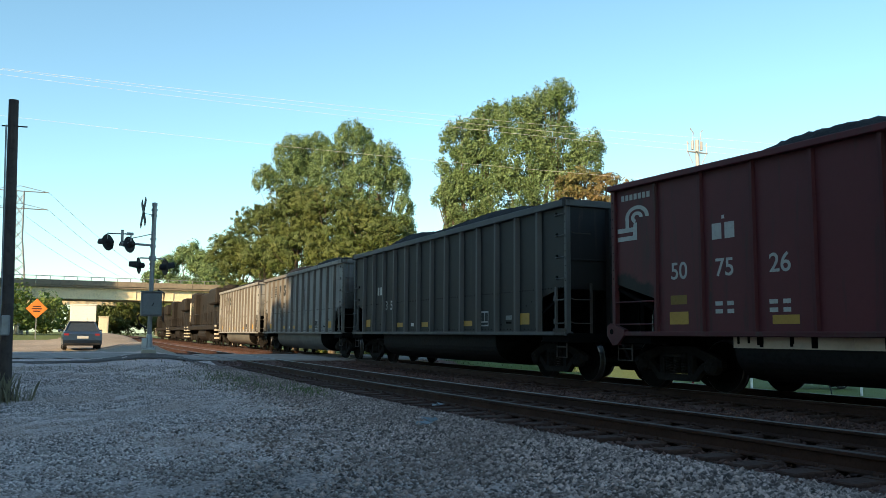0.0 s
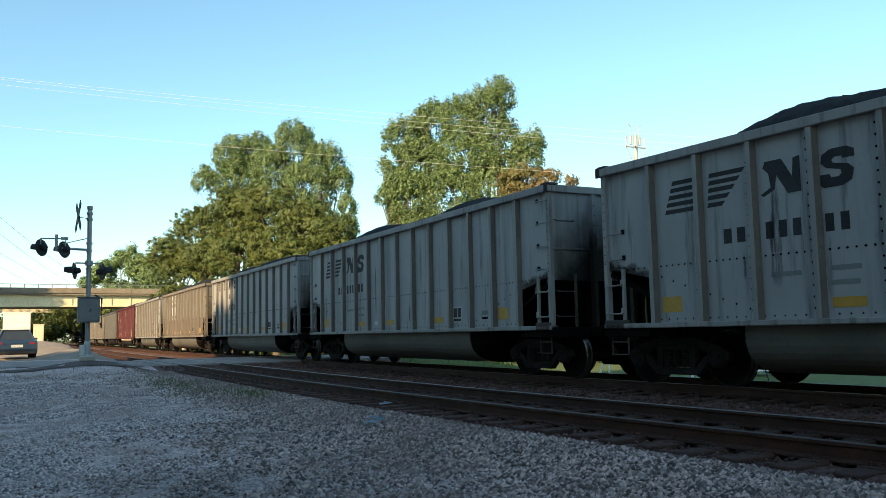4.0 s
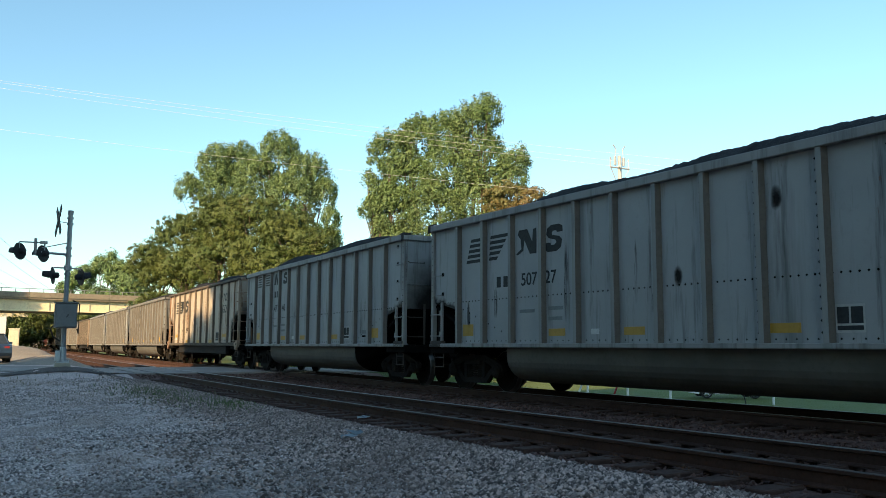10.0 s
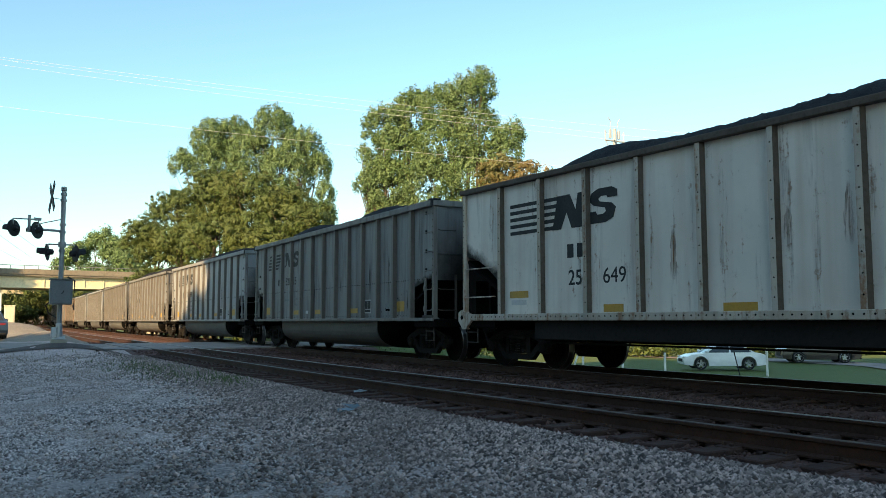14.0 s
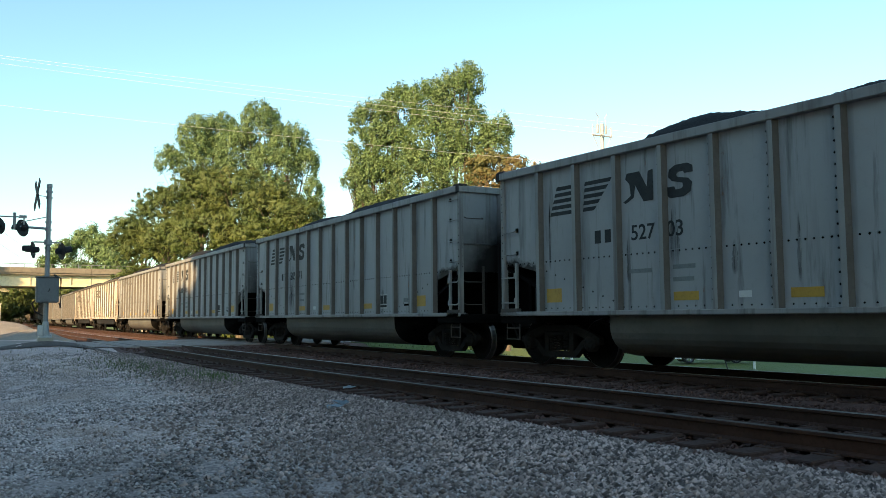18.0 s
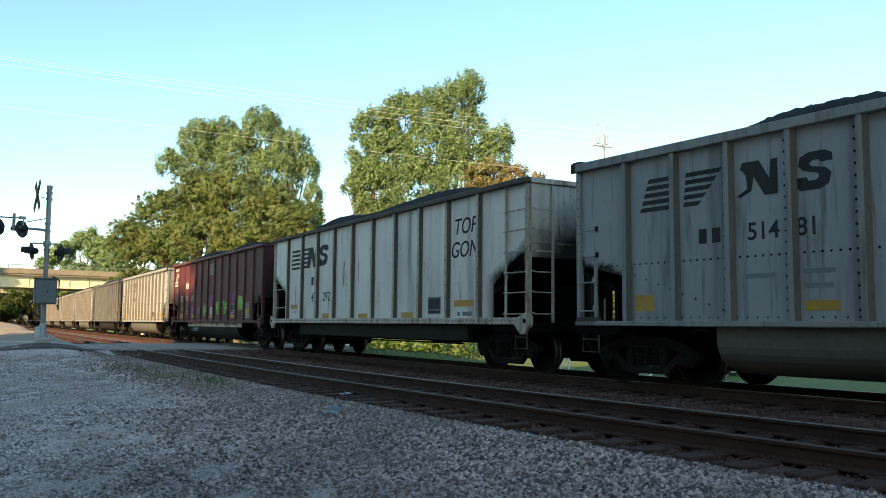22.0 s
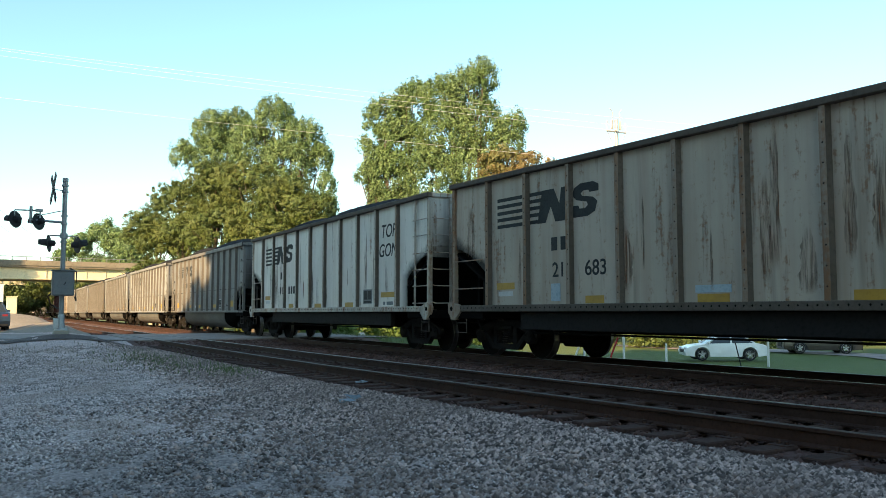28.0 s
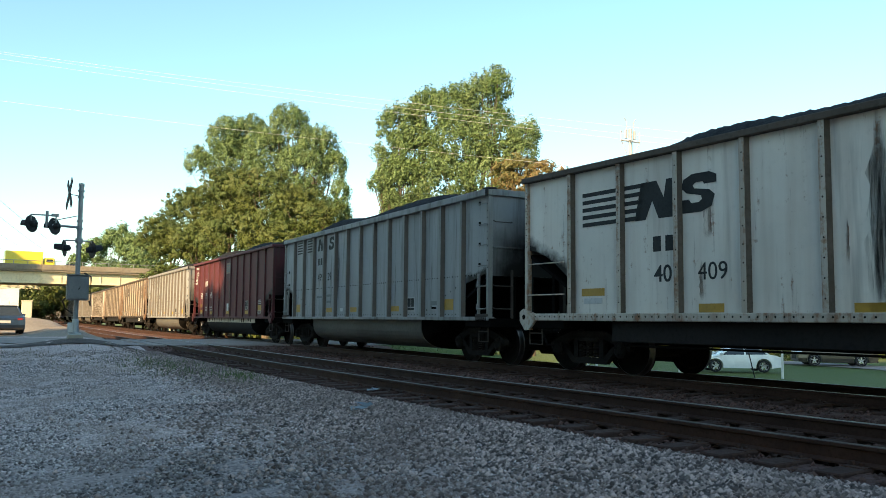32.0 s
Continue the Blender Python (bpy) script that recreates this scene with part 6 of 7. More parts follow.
tree("poplar_tree", (27.6, 117.3, -1.8), [(-3.4, 2.3, 24.7, 1.9, 1.9, 2.2), (-0.2, -0.4, 28.0, 2.8, 2.8, 3.0), (2.7, -1.2, 28.7, 2.6, 2.6, 2.9), (1.0, -0.7, 24.2, 3.7, 3.7, 4.0), (1.0, 0, 18.5, 3.5, 3.5, 4.5)],
     40000, 0.15, 0.62, M_POPLAR, "tall poplar with pale fluttering leaves", 12, 0.35, "trees behind the train")
tree("poplar_tree", (34.2, 100.1, -1.8), [(-2.1, 3.0, 27.3, 2.7, 2.7, 3.0), (0.6, 0.0, 24.1, 2.8, 2.8, 3.2), (2.3, -1.7, 22.0, 1.7, 1.7, 2.0), (-4.2, 5.7, 24.1, 3.0, 3.0, 3.4), (-1.0, 0.5, 21.1, 3.4, 3.4, 3.8),
     (2.7, -2.9, 18.6, 1.2, 1.2, 1.5), (1.6, -4.6, 15.4, 1.9, 1.9, 2.2), (-0.6, 0, 15.0, 3.4, 3.4, 4.5)], 54000, 0.145, 0.6, M_POPLAR, "tall full poplar beside the line", 13, 0.4, "trees behind the train")
tree("cottonwood_tree", (31.9, 69.0, -1.8), [(-0.1, 0, 20.3, 2.1, 2.1, 2.2), (2.3, -1.1, 21.9, 2, 2, 2.1), (1.3, -0.6, 17.9, 2.8, 2.8, 3.1), (-0.5, 0.3, 16.4, 1.5, 1.5, 1.7), (-1.7, 0.8, 15.2, 1.1, 1.1, 1.1),
     (-1.7, 0.8, 17.9, 0.7, 0.7, 0.78), (0.4, -0.2, 14.6, 2.3, 2.3, 2.6), (-0.3, 0.2, 12.4, 1.4, 1.4, 1.7), (-0.9, 0.4, 13.7, 0.8, 0.8, 0.9), (1.2, -0.5, 11, 2.6, 2.6, 2.9)], 46000, 0.12, 0.50, M_POPLAR, "tall uneven cottonwood with gaps in its crown", 14, 0.36, "trees behind the train")
tree("cottonwood_tree", (37.3, 62.8, -1.8), [(-1.8, 2.1, 21.9, 2.1, 2.1, 2.2), (-0.3, 0.1, 22.4, 2, 2, 2), (0.8, -0.6, 23.5, 1.4, 1.4, 1.7), (-1.4, 1.9, 18.3, 3, 3, 3.2), (0.7, -0.5, 19.3, 2.2, 2.2, 2.4), (2.5, -2.8, 18.7, 1.3, 1.3, 1.5),
     (2.1, -2.5, 17.1, 1.5, 1.5, 1.7), (-2.7, 2.6, 14.7, 2.9, 2.9, 3.1), (0.1, -0.1, 15.6, 2.7, 2.7, 2.8), (-0.5, 0, 10.5, 3.3, 3.3, 3.6)], 64000, 0.115, 0.50, M_POPLAR, "tall uneven cottonwood with gaps in its crown", 24, 0.4, "trees behind the train")
tree("maple_tree", (37.5, 55.8, -1.8), [(-0.6, 1.3, 14.9, 1.4, 1.4, 1.5), (0.6, -0.7, 14.9, 1.0, 1.0, 1.1), (-1.4, 1.9, 14.5, 1.2, 1.2, 1.3), (1.5, -2.5, 14.4, 0.5, 0.5, 0.5), (-0.4, 0, 12.6, 2.2, 2.2, 2.0)], 12000, 0.11, 0.42, M_RUSSET, "small maple turning russet in the sun", 15, 0.22, "trees behind the train")
tree("distant_tree", (22.0, 195.9, -0.5), [(-0.2, 2.9, 19.0, 2.0, 2.0, 2.2), (3.3, -2.5, 16.3, 3.2, 3.2, 3.5), (-3.5, 3.3, 15.8, 2.7, 2.7, 3.0), (5.5, -7.9, 14.2, 3.6, 3.6, 4.0), (-6.8, 3.5, 13.3, 1.7, 1.7, 2.0), (1.8, 0.7, 20.8, 1.0, 1.0, 1.2), (0, 0, 9, 6, 5, 5), (6, -4, 8, 5, 5, 5)],
     52000, 0.24, 1.15, M_POPLAR, "thin-topped tree beyond the overpass", 16, 0.2, "trees behind the train")


def grove(name, x0, x1, y0, y1, z, h, n, seed, mat, label, count=18000, size=0.3, clump=1.3):
    rng = random.Random(seed)
    lobes = []
    for i in range(n):
        x, y, r = rng.uniform(x0, x1), rng.uniform(y0, y1), h * rng.uniform(0.32, 0.5)
        lobes.append((x, y, z + h * rng.uniform(0.35, 0.6), r * 1.3, r * 1.3, r))
    v, f = leaves(seed, lobes, count, size, clump, 0.3)
    return tagged(new(name, big_mesh(name, v, f, [mat])), label, "trees", kind="stuff")


grove("far_woods", -30, -2, 118, 138, 0.3, 7.0, 16, 21, M_SHRUB, "green trees in the sun before the overpass")
grove("far_woods", -80, 60, 175, 215, 0.0, 7.5, 40, 22, M_OAK, "distant wood beyond the overpass", 26000, 0.45, 1.8)
grove("far_woods", 1, 20, 166, 186, 0.3, 7.8, 16, 28, M_OAK, "green wood seen under the overpass", 36000, 0.26, 1.2)
grove("bushes", 18, 30, 46, 58, -1.75, 3.2, 16, 23, M_SHRUB, "sunlit bushes on the bank behind the train", 20000, 0.13, 0.6)
grove("far_hedge", 52, 130, 46, 90, -2.6, 9.5, 44, 24, M_OAK, "hedge and trees beyond the grass", 70000, 0.24, 1.3)
grove("roadside_bushes", 43, 75, 41, 58, -2.3, 3.0, 34, 27, M_OAK, "dark bushes along the side road", 40000, 0.13, 0.6)
grove("far_woods", 24, 50, 88, 140, -1.5, 8.0, 24, 25, M_OAK, "wood behind the line", 24000, 0.35, 1.4)

# tall trees out of view, added to keep the lot and the near train in shade
for i, (x, y, h) in enumerate(((-33, -45, 40), (-32, -34, 46), (-33, -23, 47), (-32, -12.5, 45), (-32.5, -4.0, 37), (-32, 4.5, 30), (-32.5, 11.0, 26.5), (-32, 16.5, 23.5), (-32, 25.5, 13.5), (-32, 33, 9.5))):
    lob = [(0, 0, h * 0.26, 6.4, 6.8, h * 0.30), (0.3, 0, h * 0.66, 5.8, 6.0, h * 0.33), (0, 3.2, h * 0.46, 5.4, 4.6, h * 0.4), (0, -3.2, h * 0.46, 5.4, 4.6, h * 0.4)]
    t = tree("shade_tree", (x, y, -0.5), lob, 34000, 0.55, 1.4, M_DENSE, "tall dense unseen tree added to shade the gravel lot", 50 + i, 0.5, "trees beside the lot")
    # solid core added so that no sun leaks through the crown
    core = Shape()
    for q in lob:
        core.lathe([(q[2] - q[5] * 0.85, 0.0)] + [(q[2] + q[5] * 0.85 * math.sin(a), q[3] * 0.82 * math.cos(a)) for a in np.linspace(-1.2, 1.2, 9)] + [(q[2] + q[5] * 0.85, 0.0)], "z", 14, centre=(q[0], q[1], 0))
    part("inner_foliage", core, M_DENSE, t)

# trees beside the overpass that shade one end of its parapet
for i, (x, y, h) in enumerate(((-21, 134, 23), (-31, 131, 24))):
    tree("overpass_tree", (x, y, 0), [(0, 0, h * 0.7, 5, 5, h * 0.27), (2, 1, h * 0.5, 5, 5, h * 0.25), (-2, -1, h * 0.45, 5, 5, h * 0.25)], 16000, 0.4, 1.2, M_OAK, "broad green tree beside the overpass", 80 + i, 0.45, "trees beside the overpass")

# ---- poles, wires, tower, signs ----
po = thing("utility_pole", "dark leaning wooden pole among weeds", "utility pole", m=pose(-1.21, 19.0, -0.45))
s = Shape()
s.tube([(0, 0, -0.3), (-0.05, 0, 2.0), (-0.16, 0, 6.15)], 0.125, 14, r2=0.095)
part("pole", s, M_POLE, po)
s = Shape()
s.tube([(-0.15, -0.11, -0.1), (-0.17, -0.12, 2.4), (-0.26, -0.11, 5.6)], 0.018, 6)
part("conduit", s, M_STEELGALV, po)
s = Shape()
s.box(-0.14, 0.02, -0.25, -0.12, 1.35, 1.75, 0.02)
part("meter_box", s, M_STEELGALV, po, "small grey meter box")
s = Shape()
s.tube([(-0.35, 0, 5.6), (0.12, 0, 5.62)], 0.015, 6)
part("bracket", s, M_DARKMETAL, po)

M_ORANGE = plain("orange_sign_sheeting", (0.75, 0.20, 0.02), (0.65, 0.17, 0.02), 0.45, 0, 2, 20, 0)
sg = thing("road_sign", "orange diamond road-work sign on a post", "sign", m=pose(-2.38, 62.0, 0.2))
s = Shape()
s.box(-0.03, 0.03, -0.03, 0.03, -0.5, 2.3, 0.005)
part("post", s, M_STEELGALV, sg)
s = Shape()
s.box(-0.46, 0.46, -0.05, -0.035, -0.46, 0.46, 0.004)
part("sign_plate", s, M_ORANGE, sg, "orange diamond plate", pose(0, 0, 2.30, 0, 45, 0))
for i, w in enumerate((0.5, 0.62, 0.45)):
    s = Shape()
    s.box(-w / 2, w / 2, -0.056, -0.052, 0.14 - 0.16 * i, 0.22 - 0.16 * i)
    part("mark", s, M_DARKMETAL, sg, m=pose(0, 0, 2.27))

M_WHITEBOX = plain("white_painted_metal", (0.72, 0.71, 0.68), (0.64, 0.63, 0.60), 0.6, 0, 0.6, 6, 0.002)
M_CREAM = plain("cream_painted_metal", (0.62, 0.56, 0.42), (0.55, 0.50, 0.38), 0.6, 0, 0.6, 6, 0.002)
s = Shape()
s.box(-1.25, 1.25, 0, 5.5, 0.0, 3.35, 0.04)
s.box(-1.32, 1.32, -0.06, 5.56, 3.35, 3.45, 0.02)
sh = thing("equipment_shed", "white flat-roofed equipment shed", "shed", m=pose(0.72, 95.0, 0.40))
part("body", s, M_WHITEBOX, sh)
s = Shape()
s.box(-0.4, 0.4, -0.03, 0.0, 0.05, 2.1, 0.01)
part("door", s, M_WHITEBOX, sh)
cb = thing("signal_cabinet", "cream steel signal cabinet", "cabinet", m=pose(2.58, 90.0, 0.40))
s = Shape()
s.box(-0.45, 0.45, 0, 0.8, 0.0, 2.05, 0.03)
s.box(-0.5, 0.5, -0.05, 0.85, 2.05, 2.13, 0.02)
part("body", s, M_CREAM, cb)
s = Shape()
s.box(-0.36, 0.36, -0.02, 0.0, 0.15, 1.9, 0.01)
part("door", s, M_CREAM, cb)

lt = thing("lattice_tower", "steel lattice power pylon", "pylon", m=pose(-9.7, 160.0, 0))
s = Shape()
for sx_ in (-1, 1):
    for sy_ in (-1, 1):
        s.tube([(sx_ * 2.4, sy_ * 2.4, 0), (sx_ * 0.7, sy_ * 0.7, 17), (sx_ * 0.6, sy_ * 0.6, 25)], 0.10, 5)
for i in range(12):
    z0_, z1_ = i * 2.05, (i + 1) * 2.05
    w0 = 2.4 - 1.7 * min(z0_, 17) / 17
    w1 = 2.4 - 1.7 * min(z1_, 17) / 17
    for q in (-1, 1):
        s.tube([(-w0, q * w0, z0_), (w1, q * w1, z1_)], 0.05, 4)
        s.tube([(w0, q * w0, z0_), (-w1, q * w1, z1_)], 0.05, 4)
        s.tube([(q * w0, -w0, z0_), (q * w1, w1, z1_)], 0.05, 4)
part("lattice", s, M_STEELGALV, lt)
for z in (25.0, 22.0):
    s = Shape()
    s.tube([(-4.5, 0, z), (4.5, 0, z)], 0.09, 5)
    s.tube([(0, 0, z + 0.9), (4.5, 0, z)], 0.05, 4)
    s.tube([(0, 0, z + 0.9), (-4.5, 0, z)], 0.05, 4)
    part("cross_arm", s, M_STEELGALV, lt)

M_MASTRED = plain("pale_grey_mast", (0.40, 0.42, 0.45), (0.34, 0.33, 0.34), 0.5, 0.2, 1.5, 6, 0)
ms_ = thing("antenna_mast", "distant antenna mast with platform and panels", "mast", m=pose(97.4, 114.0, -2.5))
s = Shape()
s.tube([(0, 0, 0), (0, 0, 37.4)], 0.45, 10, r2=0.35)
part("pole", s, M_MASTRED, ms_)
s = Shape()
s.tube([(-2.2, 0, 35.2), (2.2, 0, 35.2)], 0.14, 6)
s.tube([(-1.3, -1.3, 35.2), (1.3, 1.3, 35.2)], 0.14, 6)
for x in (-2.1, 2.1):
    s.tube([(x, 0, 35.0), (x, 0, 37.0)], 0.10, 6)
    s.tube([(x - 0.5 * (x > 0) + 0.5 * (x < 0), 0, 36.3), (x, 0, 37.0)], 0.06, 5)
for x in (-1.0, 0.9):
    s.tube([(x, 0, 36.2), (x * 0.8, 0, 38.6), (x * 1.4, 0, 39.3)], 0.09, 5)
    s.box(x - 0.2, x + 0.2, -0.2, 0.2, 35.6, 37.2, 0.05)
s.tube([(-0.9, 0, 33.0), (-2.0, 0, 35.1)], 0.08, 5)
s.tube([(0.9, 0, 33.0), (2.0, 0, 35.1)], 0.08, 5)
part("antenna", s, M_MASTRED, ms_)


def wire(name, a, b, sag, r, label):
    s = Shape()
    pts = []
    for i in range(25):
        u = i / 24
        pts.append([a[q] + (b[q] - a[q]) * u - (sag * 4 * u * (1 - u) if q == 2 else 0) for q in range(3)])
    s.tube(pts, r, 5)
    tagged(new(name, s.mesh(name, M_WIRE)), label, "wire", "overhead wires")


M_WIRE = plain("weathered_wire", (0.50, 0.52, 0.53), (0.42, 0.44, 0.45), 0.6, 0.0, 2, 20, 0)
for z, e in ((14.0, 12.9), (17.4, 16.2), (17.0, 15.7), (16.6, 15.3)):
    d = ((33.97 - 24.0), (49.46 - 54.99), e - z)
    wire("overhead_wire", (24 - d[0] * 4, 55 - d[1] * 4, z - d[2] * 4 + 0.6), (34 + d[0] * 5, 49.5 + d[1] * 5, e + d[2] * 5 + 0.6), 1.2, 0.0085, "thin overhead wire strung across the trees")
for x0_, z in ((-14.2, 25.0), (-5.2, 25.0), (-14.2, 22), (-5.2, 22)):
    wire("power_line", (x0_, 160, z), (x0_ + 70, 420, z - 3), 8, 0.03, "thin slack line from the pylon")


# ---- road vehicles ----
M_TYRE = plain("tyre_rubber", (0.018, 0.018, 0.019), (0.03, 0.03, 0.03), 0.85, 0, 3, 30, 0.002)
M_ALLOY = plain("alloy_rim", (0.5, 0.5, 0.51), (0.4, 0.4, 0.41), 0.3, 0.9, 3, 30, 0)
M_GLASS = plain("tinted_car_glass", (0.03, 0.038, 0.044), (0.04, 0.048, 0.054), 0.05, 0, 3, 30, 0)
M_TAIL = plain("tail_lamp_red", (0.30, 0.02, 0.02), (0.22, 0.015, 0.015), 0.2, 0, 3, 30, 0)
M_HEAD = plain("headlamp_glass", (0.65, 0.66, 0.68), (0.55, 0.56, 0.58), 0.1, 0, 3, 30, 0)


def gloss(name, c, flake=0.3):
    m, n, l, p = shader(name)
    v = coords(n, l)
    a = noise_node(n, l, v, 2.0, 3)
    l.new(mix(n, l, ramp(n, l, a, 0.3, 0.7), c, tuple(x * 0.86 for x in c)), p.inputs["Base Color"])
    p.inputs["Roughness"].default_value, p.inputs["Metallic"].default_value = 0.3, flake
    p.inputs["Coat Weight"].default_value = 0.35
    return m


def loft(outline, width, taper):
    """A closed side outline of (y, z) given width; narrower with height by taper(z)."""
    s = Shape()
    n = len(outline)
    vs = [(sg * width * taper(z), y, z) for sg in (-1, 1) for y, z in outline]
    fs = [(i, (i + 1) % n, n + (i + 1) % n, n + i) for i in range(n)] + [tuple(range(n))[::-1], tuple(range(n, 2 * n))]
    s.add(vs, fs)
    return s


def build_vehicle(name, label, category, paint, m, length=4.6, width=1.8, height=1.45, suv=False):
    car = thing(name, label, category, m=m)
    L2, W2 = length / 2, width / 2
    belt = height * 0.62
    wb = length * 0.29
    r = 0.33 if not suv else 0.37
    arch = lambda c: [(c + (r + 0.07) * math.cos(a), r + (r + 0.07) * math.sin(a)) for a in np.linspace(0.25, math.pi - 0.25, 8)]
    out = [(-L2 + 0.05, 0.28)]
    for c in (-wb, wb):
        out += [(c - r - 0.08, 0.22)] + list(reversed(arch(c))) + [(c + r + 0.08, 0.22)]
    out += [(L2 - 0.05, 0.28), (L2, 0.5), (L2 - 0.06, belt * 0.74), (L2 - 0.45, belt * 0.90), (wb - 0.35, belt * 1.02), (-wb - 0.3, belt * 1.06),
            (-L2 + 0.25, belt * (1.06 if suv else 1.0)), (-L2 + 0.03, belt * 0.9), (-L2, 0.5)]
    body = part("body", loft(out, W2, lambda z: 1.0 - 0.10 * max(0, (z - 0.55)) ** 1.5 - 0.10 * max(0, 0.45 - z)), paint, car)
    rf, rr = 0.25, -length * (0.20 if not suv else 0.36)
    base_f, base_r = wb - 0.25, -length * (0.37 if not suv else 0.46)
    g = Shape()
    lo, hi, bw, tw = belt * 1.0, height - 0.06, W2 * 0.90, W2 * 0.66
    vs = [(-bw, base_f, lo), (bw, base_f, lo), (bw, base_r, lo), (-bw, base_r, lo), (-tw, rf, hi), (tw, rf, hi), (tw, rr, hi), (-tw, rr, hi)]
    g.add(vs, [(0, 1, 5, 4), (1, 2, 6, 5), (2, 3, 7, 6), (3, 0, 4, 7), (4, 5, 6, 7), (0, 3, 2, 1)])
    part("glasshouse", g, M_GLASS, car, "dark tinted glass")
    t = Shape()
    t.box(-tw - 0.02, tw + 0.02, rr - 0.04, rf + 0.04, hi - 0.02, height, 0.03)
    for sg in (-1, 1):
        for (p, q) in (((sg * bw, base_f, lo), (sg * tw, rf, hi)), ((sg * bw, base_r, lo), (sg * tw, rr, hi)),
                       ((sg * bw, (base_f + base_r) / 2, lo), (sg * tw, (rf + rr) / 2, hi))):
            t.tube([p, q], 0.045, 6)
    part("roof", t, paint, car)
    for sg in (-1, 1):
        for y in (-wb, wb):
            w = Shape()
            w.lathe([(-0.10, 0.2), (-0.10, r - 0.03), (-0.07, r), (0.07, r), (0.10, r - 0.03), (0.10, 0.2)], "x", 22)
            wh = part("wheel", w, M_TYRE, car, m=pose(sg * (W2 - 0.11), y, r))
            k = Shape()
            k.lathe([(0.06 * sg, 0.0), (0.10 * sg, 0.06), (0.08 * sg, 0.07)], "x", 12)
            for i in range(5):
                k.box(0.07 * sg - 0.012, 0.07 * sg + 0.012, -0.035, 0.035, 0.03, r - 0.1, 0.004, 0, Matrix.Rotation(i * 2 * math.pi / 5, 4, "X"))
            k.lathe([(0.09 * sg, r - 0.115), (0.105 * sg, r - 0.10), (0.09 * sg, r - 0.085)], "x", 22)
            part("rim", k, M_ALLOY, wh)
        h = Shape()
        h.box(sg * W2 * 0.72 - 0.22, sg * W2 * 0.72 + 0.2, L2 - 0.14, L2 - 0.02, belt * 0.66, belt * 0.80, 0.03)
        part("headlight", h, M_HEAD, car)
        h = Shape()
        h.box(sg * W2 * 0.78 - 0.17, sg * W2 * 0.78 + 0.10, -L2 + 0.02, -L2 + 0.14, belt * 0.78, belt * 0.92, 0.03)
        part("tail_light", h, M_TAIL, car, "red tail light")
        h = Shape()
        h.box(sg * (W2 + 0.09) - 0.1, sg * (W2 + 0.09) + 0.1, base_f - 0.12, base_f + 0.02, belt * 1.02, belt * 1.16, 0.03)
        part("mirror", h, paint, car)
        h = Shape()
        for y in (0.55, -0.35):
            h.box(sg * W2 * 0.985 - 0.02, sg * W2 * 0.985 + 0.02, y - 0.09, y + 0.09, belt * 0.86, belt * 0.89, 0.006)
        part("door_handle", h, M_ALLOY if suv else paint, car)
    h = Shape()
    h.box(-0.5, 0.5, L2 - 0.06, L2 + 0.012, 0.42, belt * 0.66, 0.02)
    part("grille", h, M_DARKMETAL, car)
    h = Shape()
    h.box(-0.26, 0.26, -L2 - 0.02, -L2, belt * 0.64, belt * 0.64 + 0.13, 0.003)
    part("blank_plate", h, M_WPATCH, car)
    h = Shape()
    h.box(-W2 * 0.9, W2 * 0.9, -L2 - 0.03, -L2 + 0.1, 0.26, 0.36, 0.02)
    part("bumper_trim", h, M_DARKMETAL, car)
    return car


M_BLUECAR = gloss("slate_blue_car_paint", (0.022, 0.036, 0.062), 0.3)
M_WHITECAR = gloss("white_car_paint", (0.78, 0.79, 0.80), 0.0)
M_BROWNCAR = gloss("bronze_car_paint", (0.05, 0.042, 0.036), 0.4)
build_vehicle("sedan", "slate blue sedan waiting at the crossing road", "car", M_BLUECAR, pose(0.3, 48.0, float(ground_z(0.0, 47.0)) + 0.02, 0, 0, 2))


def facing(dx, dy):
    return math.degrees(math.atan2(-dx, dy))


build_vehicle("sedan", "white sedan standing beside the grass", "car", M_WHITECAR, pose(35.3, 33.0, float(ground_z(35.3, 33.0)) + 0.05, 0, 0, facing(-0.84, 0.54)), 4.3, 1.78, 1.44)
build_vehicle("suv", "bronze pickup-sized utility car by the side road", "car", M_BROWNCAR, pose(46.6, 35.6, float(ground_z(46.6, 35.6)) + 0.03, 0, 0, facing(-0.80, 0.6)), 4.7, 1.9, 1.75, True)
build_vehicle("suv", "dark utility car at the roadside", "car", M_BROWNCAR, pose(50.5, 30.5, float(ground_z(50.5, 30.5)) + 0.03, 0, 0, facing(-0.80, 0.6)), 4.7, 1.9, 1.75, True)

# things on the grass across the line
for x, y, h in ((30.9, 32.6, 1.0), (34.2, 29.0, 1.35), (27.2, 34.6, 1.35), (28.7, 33.3, 1.35)):
    z = float(ground_z(x, y))
    g = thing("marker_post", "white marker post in the grass", "post", "posts in the grass", pose(x, y, z))
    s = Shape()
    s.lathe([(-0.2, 0.06), (h, 0.06), (h + 0.05, 0.0)], "z", 10)
    part("post", s, M_WHITEBOX, g)
for x, y, mt, lb in ((26.75, 34.95, M_WHITEBOX, "white stay pole leaning on a post"), (28.1, 33.85, M_TAIL, "red stay pole leaning on a post")):
    g = thing("stay_pole", lb, "post", m=pose(x, y, float(ground_z(x, y))))
    s = Shape()
    s.tube([(0, 0, -0.1), (0.42, -0.33, 1.3)], 0.05, 8)
    part("pole", s, mt, g)
z = float(ground_z(33.0, 29.6))
g = thing("leaning_pole", "thin dark pole leaning in the grass", "post", m=pose(33.0, 29.6, z))
s = Shape()
